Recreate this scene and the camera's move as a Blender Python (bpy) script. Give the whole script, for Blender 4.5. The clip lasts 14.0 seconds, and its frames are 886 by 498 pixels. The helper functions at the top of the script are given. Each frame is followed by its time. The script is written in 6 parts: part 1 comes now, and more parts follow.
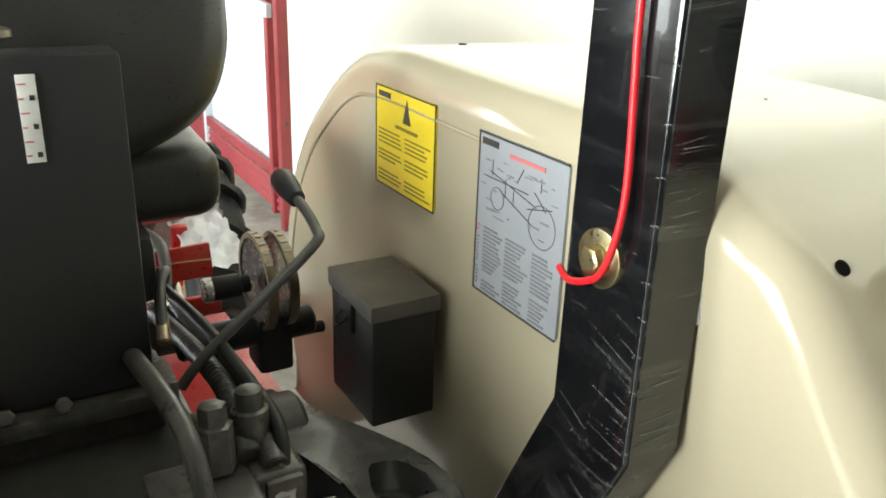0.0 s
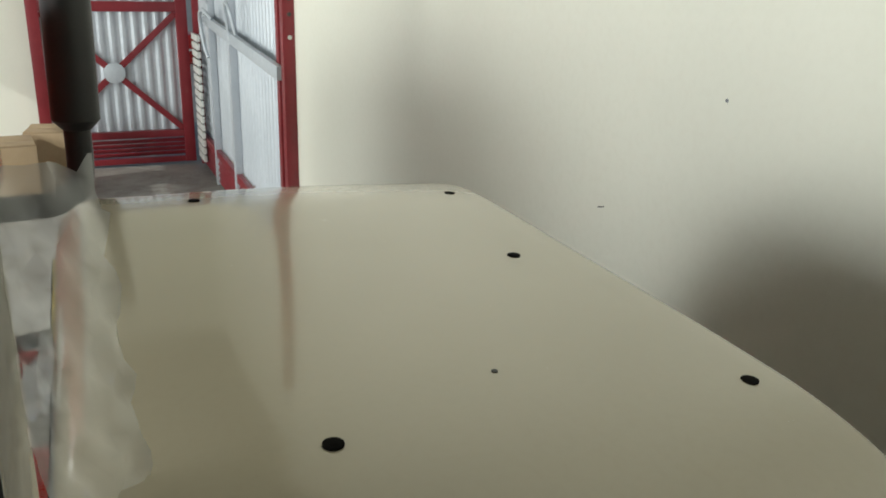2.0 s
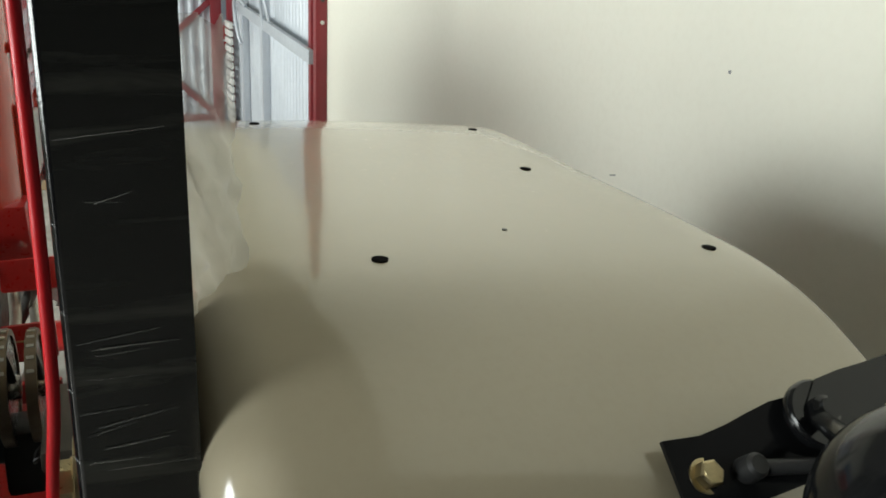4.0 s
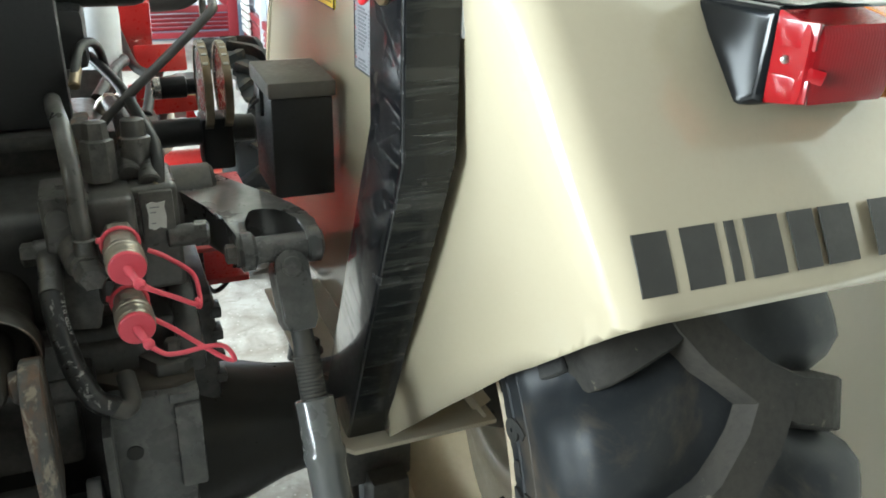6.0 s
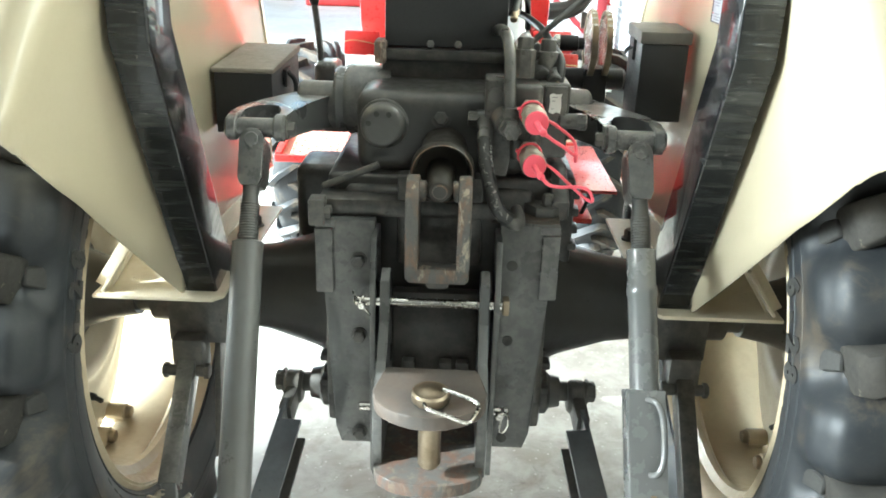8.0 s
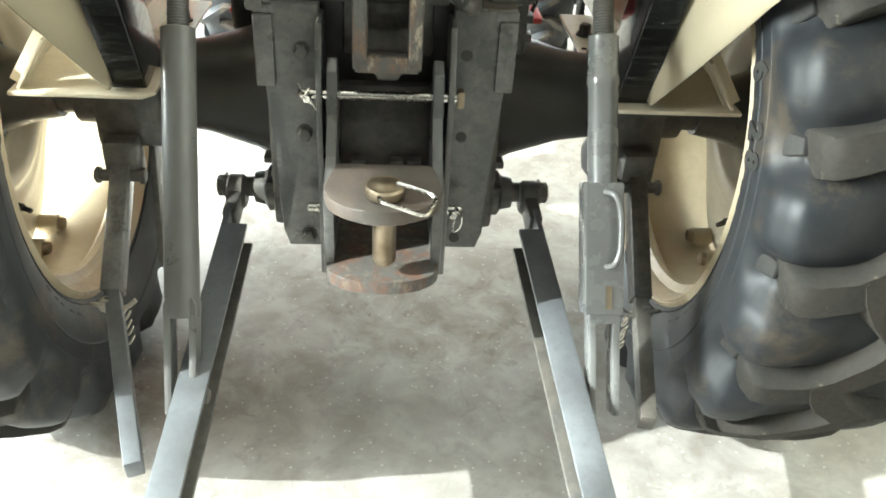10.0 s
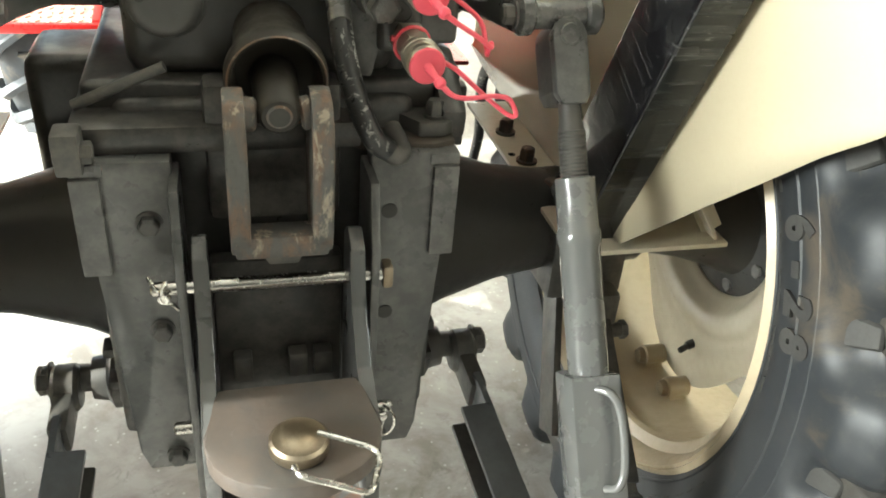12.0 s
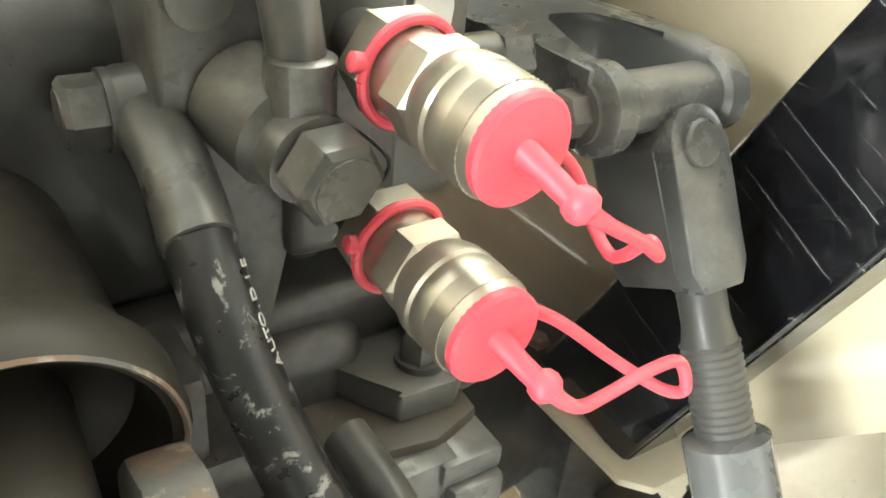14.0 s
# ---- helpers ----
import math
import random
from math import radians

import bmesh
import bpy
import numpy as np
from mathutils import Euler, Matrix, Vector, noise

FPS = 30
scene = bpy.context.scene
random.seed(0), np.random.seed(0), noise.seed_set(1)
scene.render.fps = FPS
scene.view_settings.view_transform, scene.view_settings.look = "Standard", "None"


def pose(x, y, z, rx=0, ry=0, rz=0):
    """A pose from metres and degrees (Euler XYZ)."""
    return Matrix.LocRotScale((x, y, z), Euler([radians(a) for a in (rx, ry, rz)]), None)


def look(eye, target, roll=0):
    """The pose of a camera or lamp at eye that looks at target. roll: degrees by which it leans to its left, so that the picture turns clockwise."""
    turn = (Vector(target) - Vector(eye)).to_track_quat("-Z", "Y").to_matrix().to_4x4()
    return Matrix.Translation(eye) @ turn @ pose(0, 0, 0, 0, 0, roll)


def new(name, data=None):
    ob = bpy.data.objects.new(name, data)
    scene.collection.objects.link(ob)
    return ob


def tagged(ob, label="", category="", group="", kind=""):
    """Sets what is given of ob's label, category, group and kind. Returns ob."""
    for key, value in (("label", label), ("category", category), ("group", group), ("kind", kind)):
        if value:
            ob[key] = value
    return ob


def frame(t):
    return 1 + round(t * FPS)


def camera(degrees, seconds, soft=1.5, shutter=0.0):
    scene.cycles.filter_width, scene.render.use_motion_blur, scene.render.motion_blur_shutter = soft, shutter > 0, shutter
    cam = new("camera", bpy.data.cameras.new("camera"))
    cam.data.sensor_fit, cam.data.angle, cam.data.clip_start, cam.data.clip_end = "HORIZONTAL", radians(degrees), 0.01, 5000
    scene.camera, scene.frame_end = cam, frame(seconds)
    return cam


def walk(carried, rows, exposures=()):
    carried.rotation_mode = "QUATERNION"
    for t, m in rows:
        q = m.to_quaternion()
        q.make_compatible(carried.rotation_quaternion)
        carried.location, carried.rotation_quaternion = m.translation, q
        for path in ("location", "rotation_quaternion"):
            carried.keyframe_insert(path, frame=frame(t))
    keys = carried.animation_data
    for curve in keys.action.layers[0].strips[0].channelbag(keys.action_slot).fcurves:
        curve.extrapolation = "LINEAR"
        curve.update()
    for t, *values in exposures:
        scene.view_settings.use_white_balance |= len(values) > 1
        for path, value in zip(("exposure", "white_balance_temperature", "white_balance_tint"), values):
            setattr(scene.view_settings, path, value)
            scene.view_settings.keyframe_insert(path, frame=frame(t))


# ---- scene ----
cam = camera(56.5, 14.0, 1.8)
PATH = [
    (0, (-0.016, -0.769, 1.588), (0.935, 0.834, 0.863), 2.0),
    (0.5, (0.147, -0.767, 1.591), (1.178, 0.802, 0.901), 1.0),
    (1, (0.326, -0.781, 1.591), (1.262, 0.851, 0.912), 1.4),
    (1.5, (0.432, -0.712, 1.617), (1.269, 0.979, 0.955), 1.8),
    (1.8, (0.472, -0.635, 1.644), (1.271, 1.082, 1.0), 1.7),
    (2, (0.488, -0.591, 1.658), (1.265, 1.137, 1.02), 1.6),
    (2.2, (0.495, -0.558, 1.663), (1.263, 1.176, 1.03), 2.1),
    (4.3, (0.406, -0.794, 1.593), (1.136, 0.954, 0.951), 2.9),
    (4.5, (0.391, -0.838, 1.574), (1.117, 0.916, 0.943), 2.3),
    (5, (0.352, -0.896, 1.527), (1.061, 0.84, 0.83), 0.3),
    (5.5, (0.27, -0.952, 1.475), (0.992, 0.751, 0.715), 0.5),
    (6, (0.146, -1.068, 1.438), (0.864, 0.605, 0.61), 1.8),
    (6.5, (0.055, -1.201, 1.389), (0.61, 0.524, 0.545), 1.8),
    (7, (0.076, -1.364, 1.358), (0.356, 0.453, 0.569), 1.5),
    (7.5, (0.062, -1.487, 1.365), (0.127, 0.377, 0.642), 1.3),
    (8, (0.03, -1.516, 1.352), (0.001, 0.344, 0.617), 1.8),
    (8.5, (0.001, -1.536, 1.331), (-0.04, 0.291, 0.516), 2.2),
    (9, (0.008, -1.55, 1.305), (0.026, 0.209, 0.353), 2.2),
    (9.2, (0.018, -1.551, 1.292), (0.073, 0.172, 0.277), 2.4),
    (11.3, (-0.066, -1.246, 1.273), (0.208, 0.388, 0.152), 4.9),
    (11.5, (-0.076, -1.207, 1.272), (0.253, 0.435, 0.18), 4.5),
    (12, (-0.045, -1.03, 1.28), (0.441, 0.599, 0.227), 5.2),
    (12.5, (-0.038, -0.855, 1.279), (0.622, 0.736, 0.261), 5.5),
    (13, (-0.052, -0.636, 1.252), (0.759, 0.885, 0.237), 5.1),
    (13.5, (-0.021, -0.489, 1.2), (0.908, 0.937, 0.15), 5.9),
    (14, (0.004, -0.436, 1.171), (1.001, 0.943, 0.12), 6.5),
]
walk(cam, [(t, look(eye, target, roll)) for t, eye, target, roll in PATH],
     [(0.0, 0.2, 6200, 1.0), (0.5, -0.15, 6300, 2.0), (1.0, -0.5, 6400, 2.0), (2.2, -1.25, 6150, 2.0), (4.5, -0.85, 6150, 2.0), (5.5, 0.2, 5850, 1.0), (6.0, 0.7, 5600, -1.0),
      (6.5, 1.45, 5400, -2.0), (7.5, 1.85, 5600, -2.0), (9.2, 1.75, 5800, -2.0), (11.5, 1.8, 6350, 2.0), (12.5, 1.45, 6200, 1.0), (13.0, 1.9, 6200, 2.0), (13.5, 2.45, 6100, 2.0), (14.0, 2.6, 6100, 2.0)])







# ---------------------------------------------------------------- world and light
world = bpy.data.worlds.new("World")
scene.world = world
world.use_nodes = True
wn = world.node_tree
sky = wn.nodes.new("ShaderNodeTexSky")
sky.sky_type = "NISHITA"
sky.sun_disc = False
SUN_EL, SUN_AZ = radians(30), radians(-108)      # azimuth from +y towards +x
sky.sun_elevation, sky.sun_rotation = SUN_EL, SUN_AZ
wn.nodes["Background"].inputs["Strength"].default_value = 0.12
wn.links.new(sky.outputs[0], wn.nodes["Background"].inputs["Color"])
sun = new("sun", bpy.data.lights.new("sun", "SUN"))
sun.data.energy, sun.data.angle, sun.data.color = 4.0, radians(0.5), (1.0, 0.96, 0.90)
sd = Vector((math.cos(SUN_EL) * math.sin(SUN_AZ), math.cos(SUN_EL) * math.cos(SUN_AZ), math.sin(SUN_EL)))
sun.matrix_world = look(sd * 30, (0, 0, 0))


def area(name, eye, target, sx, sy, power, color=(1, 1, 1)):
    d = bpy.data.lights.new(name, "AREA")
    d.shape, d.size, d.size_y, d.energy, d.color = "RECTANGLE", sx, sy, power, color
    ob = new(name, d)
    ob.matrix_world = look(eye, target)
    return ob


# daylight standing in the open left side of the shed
area("daylight_left", (-3.62, -0.25, 1.85), (0, -0.25, 1.75), 3.4, 1.7, 550, (1.0, 0.99, 0.96))
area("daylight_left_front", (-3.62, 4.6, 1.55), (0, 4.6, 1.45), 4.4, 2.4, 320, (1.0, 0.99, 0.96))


# ---------------------------------------------------------------- materials
def mat(name, color, rough=0.5, metal=0.0, coat=0.0, spec=0.5):
    m = bpy.data.materials.new(name)
    m.use_nodes = True
    b = m.node_tree.nodes["Principled BSDF"]
    b.inputs["Base Color"].default_value = (*color, 1)
    b.inputs["Roughness"].default_value = rough
    b.inputs["Metallic"].default_value = metal
    b.inputs["Coat Weight"].default_value = coat
    b.inputs["Specular IOR Level"].default_value = spec
    return m, m.node_tree, b


def coords(nt, space="Object", scale=(1, 1, 1)):
    tc = nt.nodes.new("ShaderNodeTexCoord")
    mp = nt.nodes.new("ShaderNodeMapping")
    mp.inputs["Scale"].default_value = scale
    nt.links.new(tc.outputs[space], mp.inputs["Vector"])
    return mp.outputs["Vector"]


def noise_node(nt, vec, scale, detail=4.0, rough=0.55, dist=0.0):
    n = nt.nodes.new("ShaderNodeTexNoise")
    n.inputs["Scale"].default_value, n.inputs["Detail"].default_value = scale, detail
    n.inputs["Roughness"].default_value, n.inputs["Distortion"].default_value = rough, dist
    nt.links.new(vec, n.inputs["Vector"])
    return n.outputs["Fac"]


def ramp(nt, fac, stops):
    r = nt.nodes.new("ShaderNodeValToRGB")
    els = r.color_ramp.elements
    while len(els) < len(stops):
        els.new(0.5)
    for e, (p, c) in zip(els, stops):
        e.position = p
        e.color = (*c, 1) if len(c) == 3 else (c[0], c[0], c[0], 1)
    nt.links.new(fac, r.inputs["Fac"])
    return r.outputs["Color"]


def mix(nt, fac, a, b):
    n = nt.nodes.new("ShaderNodeMix")
    n.data_type = "RGBA"
    for sock, v in ((n.inputs[0], fac), (n.inputs[6], a), (n.inputs[7], b)):
        if isinstance(v, (int, float)):
            sock.default_value = v
        elif isinstance(v, tuple):
            sock.default_value = (*v, 1)
        else:
            nt.links.new(v, sock)
    return n.outputs[2]


def bump(nt, b, height, strength=0.2, dist=0.002):
    n = nt.nodes.new("ShaderNodeBump")
    n.inputs["Strength"].default_value, n.inputs["Distance"].default_value = strength, dist
    nt.links.new(height, n.inputs["Height"])
    nt.links.new(n.outputs["Normal"], b.inputs["Normal"])


def worn(name, color, dark, rough=0.5, metal=0.0, coat=0.0, s1=6.0, s2=60.0, bumpy=0.15, spots=None, spot_at=0.66, spec=0.5, edge=None, dust=None):
    """Paint or casting with dirt at two scales and, where asked, chipped or rusty spots."""
    m, nt, b = mat(name, color, rough, metal, coat, spec)
    v = coords(nt)
    big = noise_node(nt, v, s1, 5)
    fine = noise_node(nt, v, s2, 6, 0.65)
    col = mix(nt, ramp(nt, big, [(0.35, (0,)), (0.7, (1,))]), color, dark)
    col = mix(nt, ramp(nt, fine, [(0.45, (0,)), (0.75, (0.45,))]), col, dark)
    if spots:
        sp = noise_node(nt, v, s2 * 0.45, 7, 0.7, 0.6)
        col = mix(nt, ramp(nt, sp, [(spot_at, (0,)), (spot_at + 0.05, (1,))]), col, spots)
    geo = nt.nodes.new("ShaderNodeNewGeometry") if (edge or dust) else None
    if dust:                        # dust lies on what faces up, in patches
        sep = nt.nodes.new("ShaderNodeSeparateXYZ")
        nt.links.new(geo.outputs["Normal"], sep.inputs[0])
        lie = nt.nodes.new("ShaderNodeMath")
        lie.operation = "MULTIPLY"
        nt.links.new(ramp(nt, sep.outputs["Z"], [(0.35, (0,)), (0.85, (0.8,))]), lie.inputs[0])
        nt.links.new(ramp(nt, noise_node(nt, v, s1 * 2.2, 6, 0.65), [(0.38, (0,)), (0.62, (1,))]), lie.inputs[1])
        col = mix(nt, lie.outputs[0], col, dust)
    if edge:                        # paint rubbed off along the edges
        rub = nt.nodes.new("ShaderNodeMath")
        rub.operation = "MULTIPLY"
        nt.links.new(ramp(nt, geo.outputs["Pointiness"], [(0.515, (0,)), (0.57, (1,))]), rub.inputs[0])
        nt.links.new(ramp(nt, noise_node(nt, v, 38, 5, 0.7), [(0.42, (0,)), (0.62, (0.9,))]), rub.inputs[1])
        col = mix(nt, rub.outputs[0], col, edge)
    nt.links.new(col, b.inputs["Base Color"])
    r = ramp(nt, fine, [(0.3, (max(rough - 0.1, 0.03),)), (0.75, (min(rough + 0.15, 1),))])
    nt.links.new(r, b.inputs["Roughness"])
    if bumpy:
        bump(nt, b, fine, bumpy, 0.001)
    return m


M_CREAM = worn("cream_paint", (0.435, 0.382, 0.273), (0.405, 0.352, 0.248), 0.14, 0, 0.5, 2.0, 160, 0)
_n = M_CREAM.node_tree
_b = _n.nodes["Principled BSDF"]
_b.inputs["Coat Roughness"].default_value = 0.03
bump(_n, _b, noise_node(_n, coords(_n), 7.0, 2, 0.4), 0.04, 0.01)
M_CREAM_DULL = worn("cream_paint_dusty", (0.60, 0.55, 0.43), (0.48, 0.42, 0.31), 0.36, 0, 0.1, 5, 60, 0.06)
# wheel cream darkened to tan: shade inside the rim put into the colour
M_RIM = worn("cream_rim_paint_shaded_tan", (0.49, 0.41, 0.28), (0.37, 0.30, 0.20), 0.40, 0, 0.1, 5, 60, 0.06, (0.22, 0.17, 0.12), 0.70)
M_GREY = worn("dark_grey_paint", (0.094, 0.096, 0.093), (0.082, 0.082, 0.077), 0.30, 0, 0.3, 5, 14, 0, (0.115, 0.10, 0.082), 0.78, edge=(0.16, 0.155, 0.147))
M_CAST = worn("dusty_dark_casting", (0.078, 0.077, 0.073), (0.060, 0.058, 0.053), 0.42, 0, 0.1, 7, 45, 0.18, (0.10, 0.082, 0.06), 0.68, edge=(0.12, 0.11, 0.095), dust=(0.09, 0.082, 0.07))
M_BLOCK = worn("dark_block_paint", (0.070, 0.070, 0.065), (0.056, 0.053, 0.047), 0.32, 0, 0.2, 9, 30, 0.03, (0.095, 0.070, 0.045), 0.70, edge=(0.13, 0.122, 0.11))
M_OILY = worn("oily_brown_casting", (0.030, 0.027, 0.021), (0.022, 0.019, 0.015), 0.5, 0, 0, 9, 50, 0.12, (0.07, 0.045, 0.026), 0.66, spec=0.3)
M_DIRTCAST = worn("dirty_rusty_casting", (0.085, 0.070, 0.052), (0.062, 0.055, 0.046), 0.55, 0, 0, 18, 70, 0.2, (0.16, 0.085, 0.042), 0.62)
M_BLACKCAST = worn("black_oily_casting", (0.044, 0.044, 0.041), (0.032, 0.030, 0.027), 0.36, 0, 0.1, 7, 45, 0.15, (0.085, 0.062, 0.045), 0.70, edge=(0.085, 0.078, 0.068))


def rust_material(name, rusty, bare, amount):
    """Grey paint flaked off: brown rust, rubbed bright metal and dirt in patches."""
    m, nt, b = mat(name, (0.1, 0.09, 0.08), 0.5)
    v = coords(nt, "Object", (1, 1, 0.45))
    a = noise_node(nt, v, 34, 6, 0.62, 0.7)
    c = noise_node(nt, v, 60, 5, 0.6, 0.4)
    d = noise_node(nt, coords(nt), 130, 4, 0.7)
    col = mix(nt, ramp(nt, a, [(0.46, (0,)), (0.62, (0.9,))]), (0.088, 0.086, 0.080), rusty)
    col = mix(nt, ramp(nt, c, [(0.57, (0,)), (0.64, (amount,))]), col, bare)
    col = mix(nt, ramp(nt, d, [(0.5, (0,)), (0.75, (0.6,))]), col, (0.05, 0.045, 0.04))
    nt.links.new(col, b.inputs["Base Color"])
    nt.links.new(ramp(nt, c, [(0.45, (0.65,)), (0.65, (0.36,))]), b.inputs["Roughness"])
    nt.links.new(ramp(nt, c, [(0.58, (0,)), (0.66, (0.5,))]), b.inputs["Metallic"])
    bump(nt, b, a, 0.35, 0.0012)
    return m


M_RUST = rust_material("rusty_worn_paint", (0.155, 0.094, 0.060), (0.35, 0.30, 0.235), 0.85)
M_RUSTPLATE = rust_material("scuffed_plate_paint", (0.125, 0.070, 0.048), (0.24, 0.20, 0.16), 0.6)
M_BLACKPLASTIC = worn("black_plastic", (0.022, 0.022, 0.022), (0.017, 0.017, 0.017), 0.45, 0, 0, 8, 240, 0.12)
M_TRIM, _g, _b = mat("glossy_black_plastic", (0.006, 0.0063, 0.0068), 0.14, 0, 0.0, 0.32)
M_VINYL = worn("black_vinyl", (0.036, 0.036, 0.034), (0.024, 0.024, 0.022), 0.33, 0, 0, 5, 300, 0.12)
M_BOXTOP = worn("dusty_black_box", (0.060, 0.057, 0.051), (0.150, 0.135, 0.112), 0.55, 0, 0, 7, 120, 0.1)
M_BOXTAN = worn("tan_dust_on_black", (0.23, 0.205, 0.17), (0.15, 0.135, 0.11), 0.6, 0, 0, 9, 90, 0.1)
M_RED = worn("red_paint", (0.50, 0.022, 0.020), (0.36, 0.015, 0.014), 0.32, 0, 0.3, 5, 80, 0.05)
# dusty red, paled towards pink: the glare of the sun put into the colour
M_REDGLARE = worn("dusty_red_paled_for_sun", (0.60, 0.33, 0.26), (0.55, 0.19, 0.15), 0.45, 0, 0, 12, 70, 0.1)
M_HOOD = worn("orange_red_hood", (0.42, 0.036, 0.018), (0.33, 0.026, 0.015), 0.16, 0, 0.6, 3, 24, 0.25)
M_REDRUBBER = worn("red_rubber", (0.80, 0.105, 0.150), (0.72, 0.078, 0.112), 0.38, 0, 0, 14, 130, 0.06)
M_REDWIRE = worn("red_wire_sleeve", (0.66, 0.012, 0.02), (0.5, 0.01, 0.016), 0.35, 0, 0, 10, 100, 0.02)
M_STEEL = worn("nickel_steel", (0.50, 0.468, 0.40), (0.39, 0.35, 0.28), 0.38, 0.85, 0, 30, 45, 0.02)
M_CHROME = worn("bright_pin_steel", (0.70, 0.69, 0.66), (0.50, 0.47, 0.42), 0.22, 1.0, 0, 14, 120, 0.08)
M_ZINC = worn("yellow_zinc", (0.62, 0.50, 0.27), (0.42, 0.36, 0.22), 0.34, 1.0, 0, 60, 260, 0.1)
M_BRASSPIN = worn("bronze_worn_pin", (0.36, 0.30, 0.22), (0.22, 0.17, 0.11), 0.38, 0.9, 0, 24, 140, 0.15)
M_TUBE = worn("grey_lift_tube_paint", (0.150, 0.152, 0.149), (0.122, 0.122, 0.118), 0.24, 0.0, 0.5, 4, 14, 0, (0.15, 0.095, 0.065), 0.72)
M_TUBEDARK = worn("dull_grey_tube_paint", (0.135, 0.137, 0.133), (0.10, 0.095, 0.088), 0.34, 0.0, 0.2, 6, 20, 0.03, (0.15, 0.10, 0.07), 0.66)
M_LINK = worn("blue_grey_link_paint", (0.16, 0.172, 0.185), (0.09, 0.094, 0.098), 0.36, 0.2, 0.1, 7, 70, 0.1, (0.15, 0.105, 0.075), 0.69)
M_HOSE = worn("black_rubber_hose", (0.026, 0.026, 0.026), (0.016, 0.016, 0.016), 0.34, 0, 0, 14, 150, 0.10, (0.25, 0.245, 0.23), 0.565)
M_HOSEBLACK = worn("dull_black_hose", (0.016, 0.016, 0.0155), (0.026, 0.025, 0.023), 0.45, 0, 0, 12, 90, 0.12)
M_WALL = worn("cream_wall_paint", (0.86, 0.84, 0.735), (0.81, 0.785, 0.68), 0.7, 0, 0, 0.8, 60, 0.06)
M_MAROON = worn("maroon_gate_paint", (0.27, 0.026, 0.036), (0.19, 0.018, 0.025), 0.4, 0, 0.1, 3, 60, 0.05)
M_GALV = worn("galvanised_sheet", (0.60, 0.63, 0.67), (0.50, 0.53, 0.57), 0.5, 0.35, 0, 2, 30, 0.05)
M_CARD = worn("cardboard", (0.42, 0.31, 0.19), (0.34, 0.24, 0.14), 0.85, 0, 0, 4, 120, 0.1)
# greys of the unseen walls and ceiling, chosen to hold down bounce light
M_DIMWALL = worn("dark_unseen_wall_grey", (0.085, 0.082, 0.077), (0.065, 0.062, 0.058), 0.6, 0, 0, 1, 30, 0.05)
M_SHELL = worn("unseen_shell_grey", (0.22, 0.21, 0.19), (0.19, 0.18, 0.16), 0.7, 0, 0, 0.8, 30, 0.05)
M_YELLOW = worn("yellow_sticker", (0.86, 0.66, 0.015), (0.80, 0.60, 0.012), 0.35, 0, 0, 12, 200, 0)
M_SILVER = worn("silver_grey_sticker", (0.36, 0.37, 0.395), (0.31, 0.32, 0.35), 0.38, 0.2, 0, 12, 200, 0)
# black for discs that paint the shade inside holes
M_HOLE, _g, _b = mat("painted_hole_black", (0.006, 0.0055, 0.005), 0.9, 0, 0.0, 0.05)
M_INK = worn("black_ink", (0.022, 0.021, 0.018), (0.035, 0.033, 0.028), 0.5, 0, 0, 30, 200, 0)
M_INKGREY = worn("grey_ink", (0.17, 0.175, 0.19), (0.22, 0.225, 0.24), 0.5, 0, 0, 30, 200, 0)
M_INKRED = worn("faded_red_ink", (0.55, 0.12, 0.12), (0.5, 0.16, 0.16), 0.5, 0, 0, 30, 200, 0)
M_INKOLIVE = worn("dark_olive_ink", (0.20, 0.15, 0.01), (0.26, 0.19, 0.01), 0.5, 0, 0, 30, 200, 0)
M_WHITE = worn("white_marking", (0.78, 0.77, 0.73), (0.62, 0.61, 0.57), 0.5, 0, 0, 30, 160, 0)
M_CLOTH = worn("white_plastic_sheet", (0.72, 0.74, 0.76), (0.55, 0.57, 0.60), 0.35, 0, 0, 12, 40, 0.3)
M_DOORBLUE = worn("blue_door_paint", (0.10, 0.20, 0.42), (0.08, 0.16, 0.34), 0.4, 0, 0, 3, 60, 0.03)
M_DOORGREY = worn("grey_door_paint", (0.20, 0.19, 0.19), (0.15, 0.14, 0.14), 0.5, 0, 0, 3, 60, 0.03)


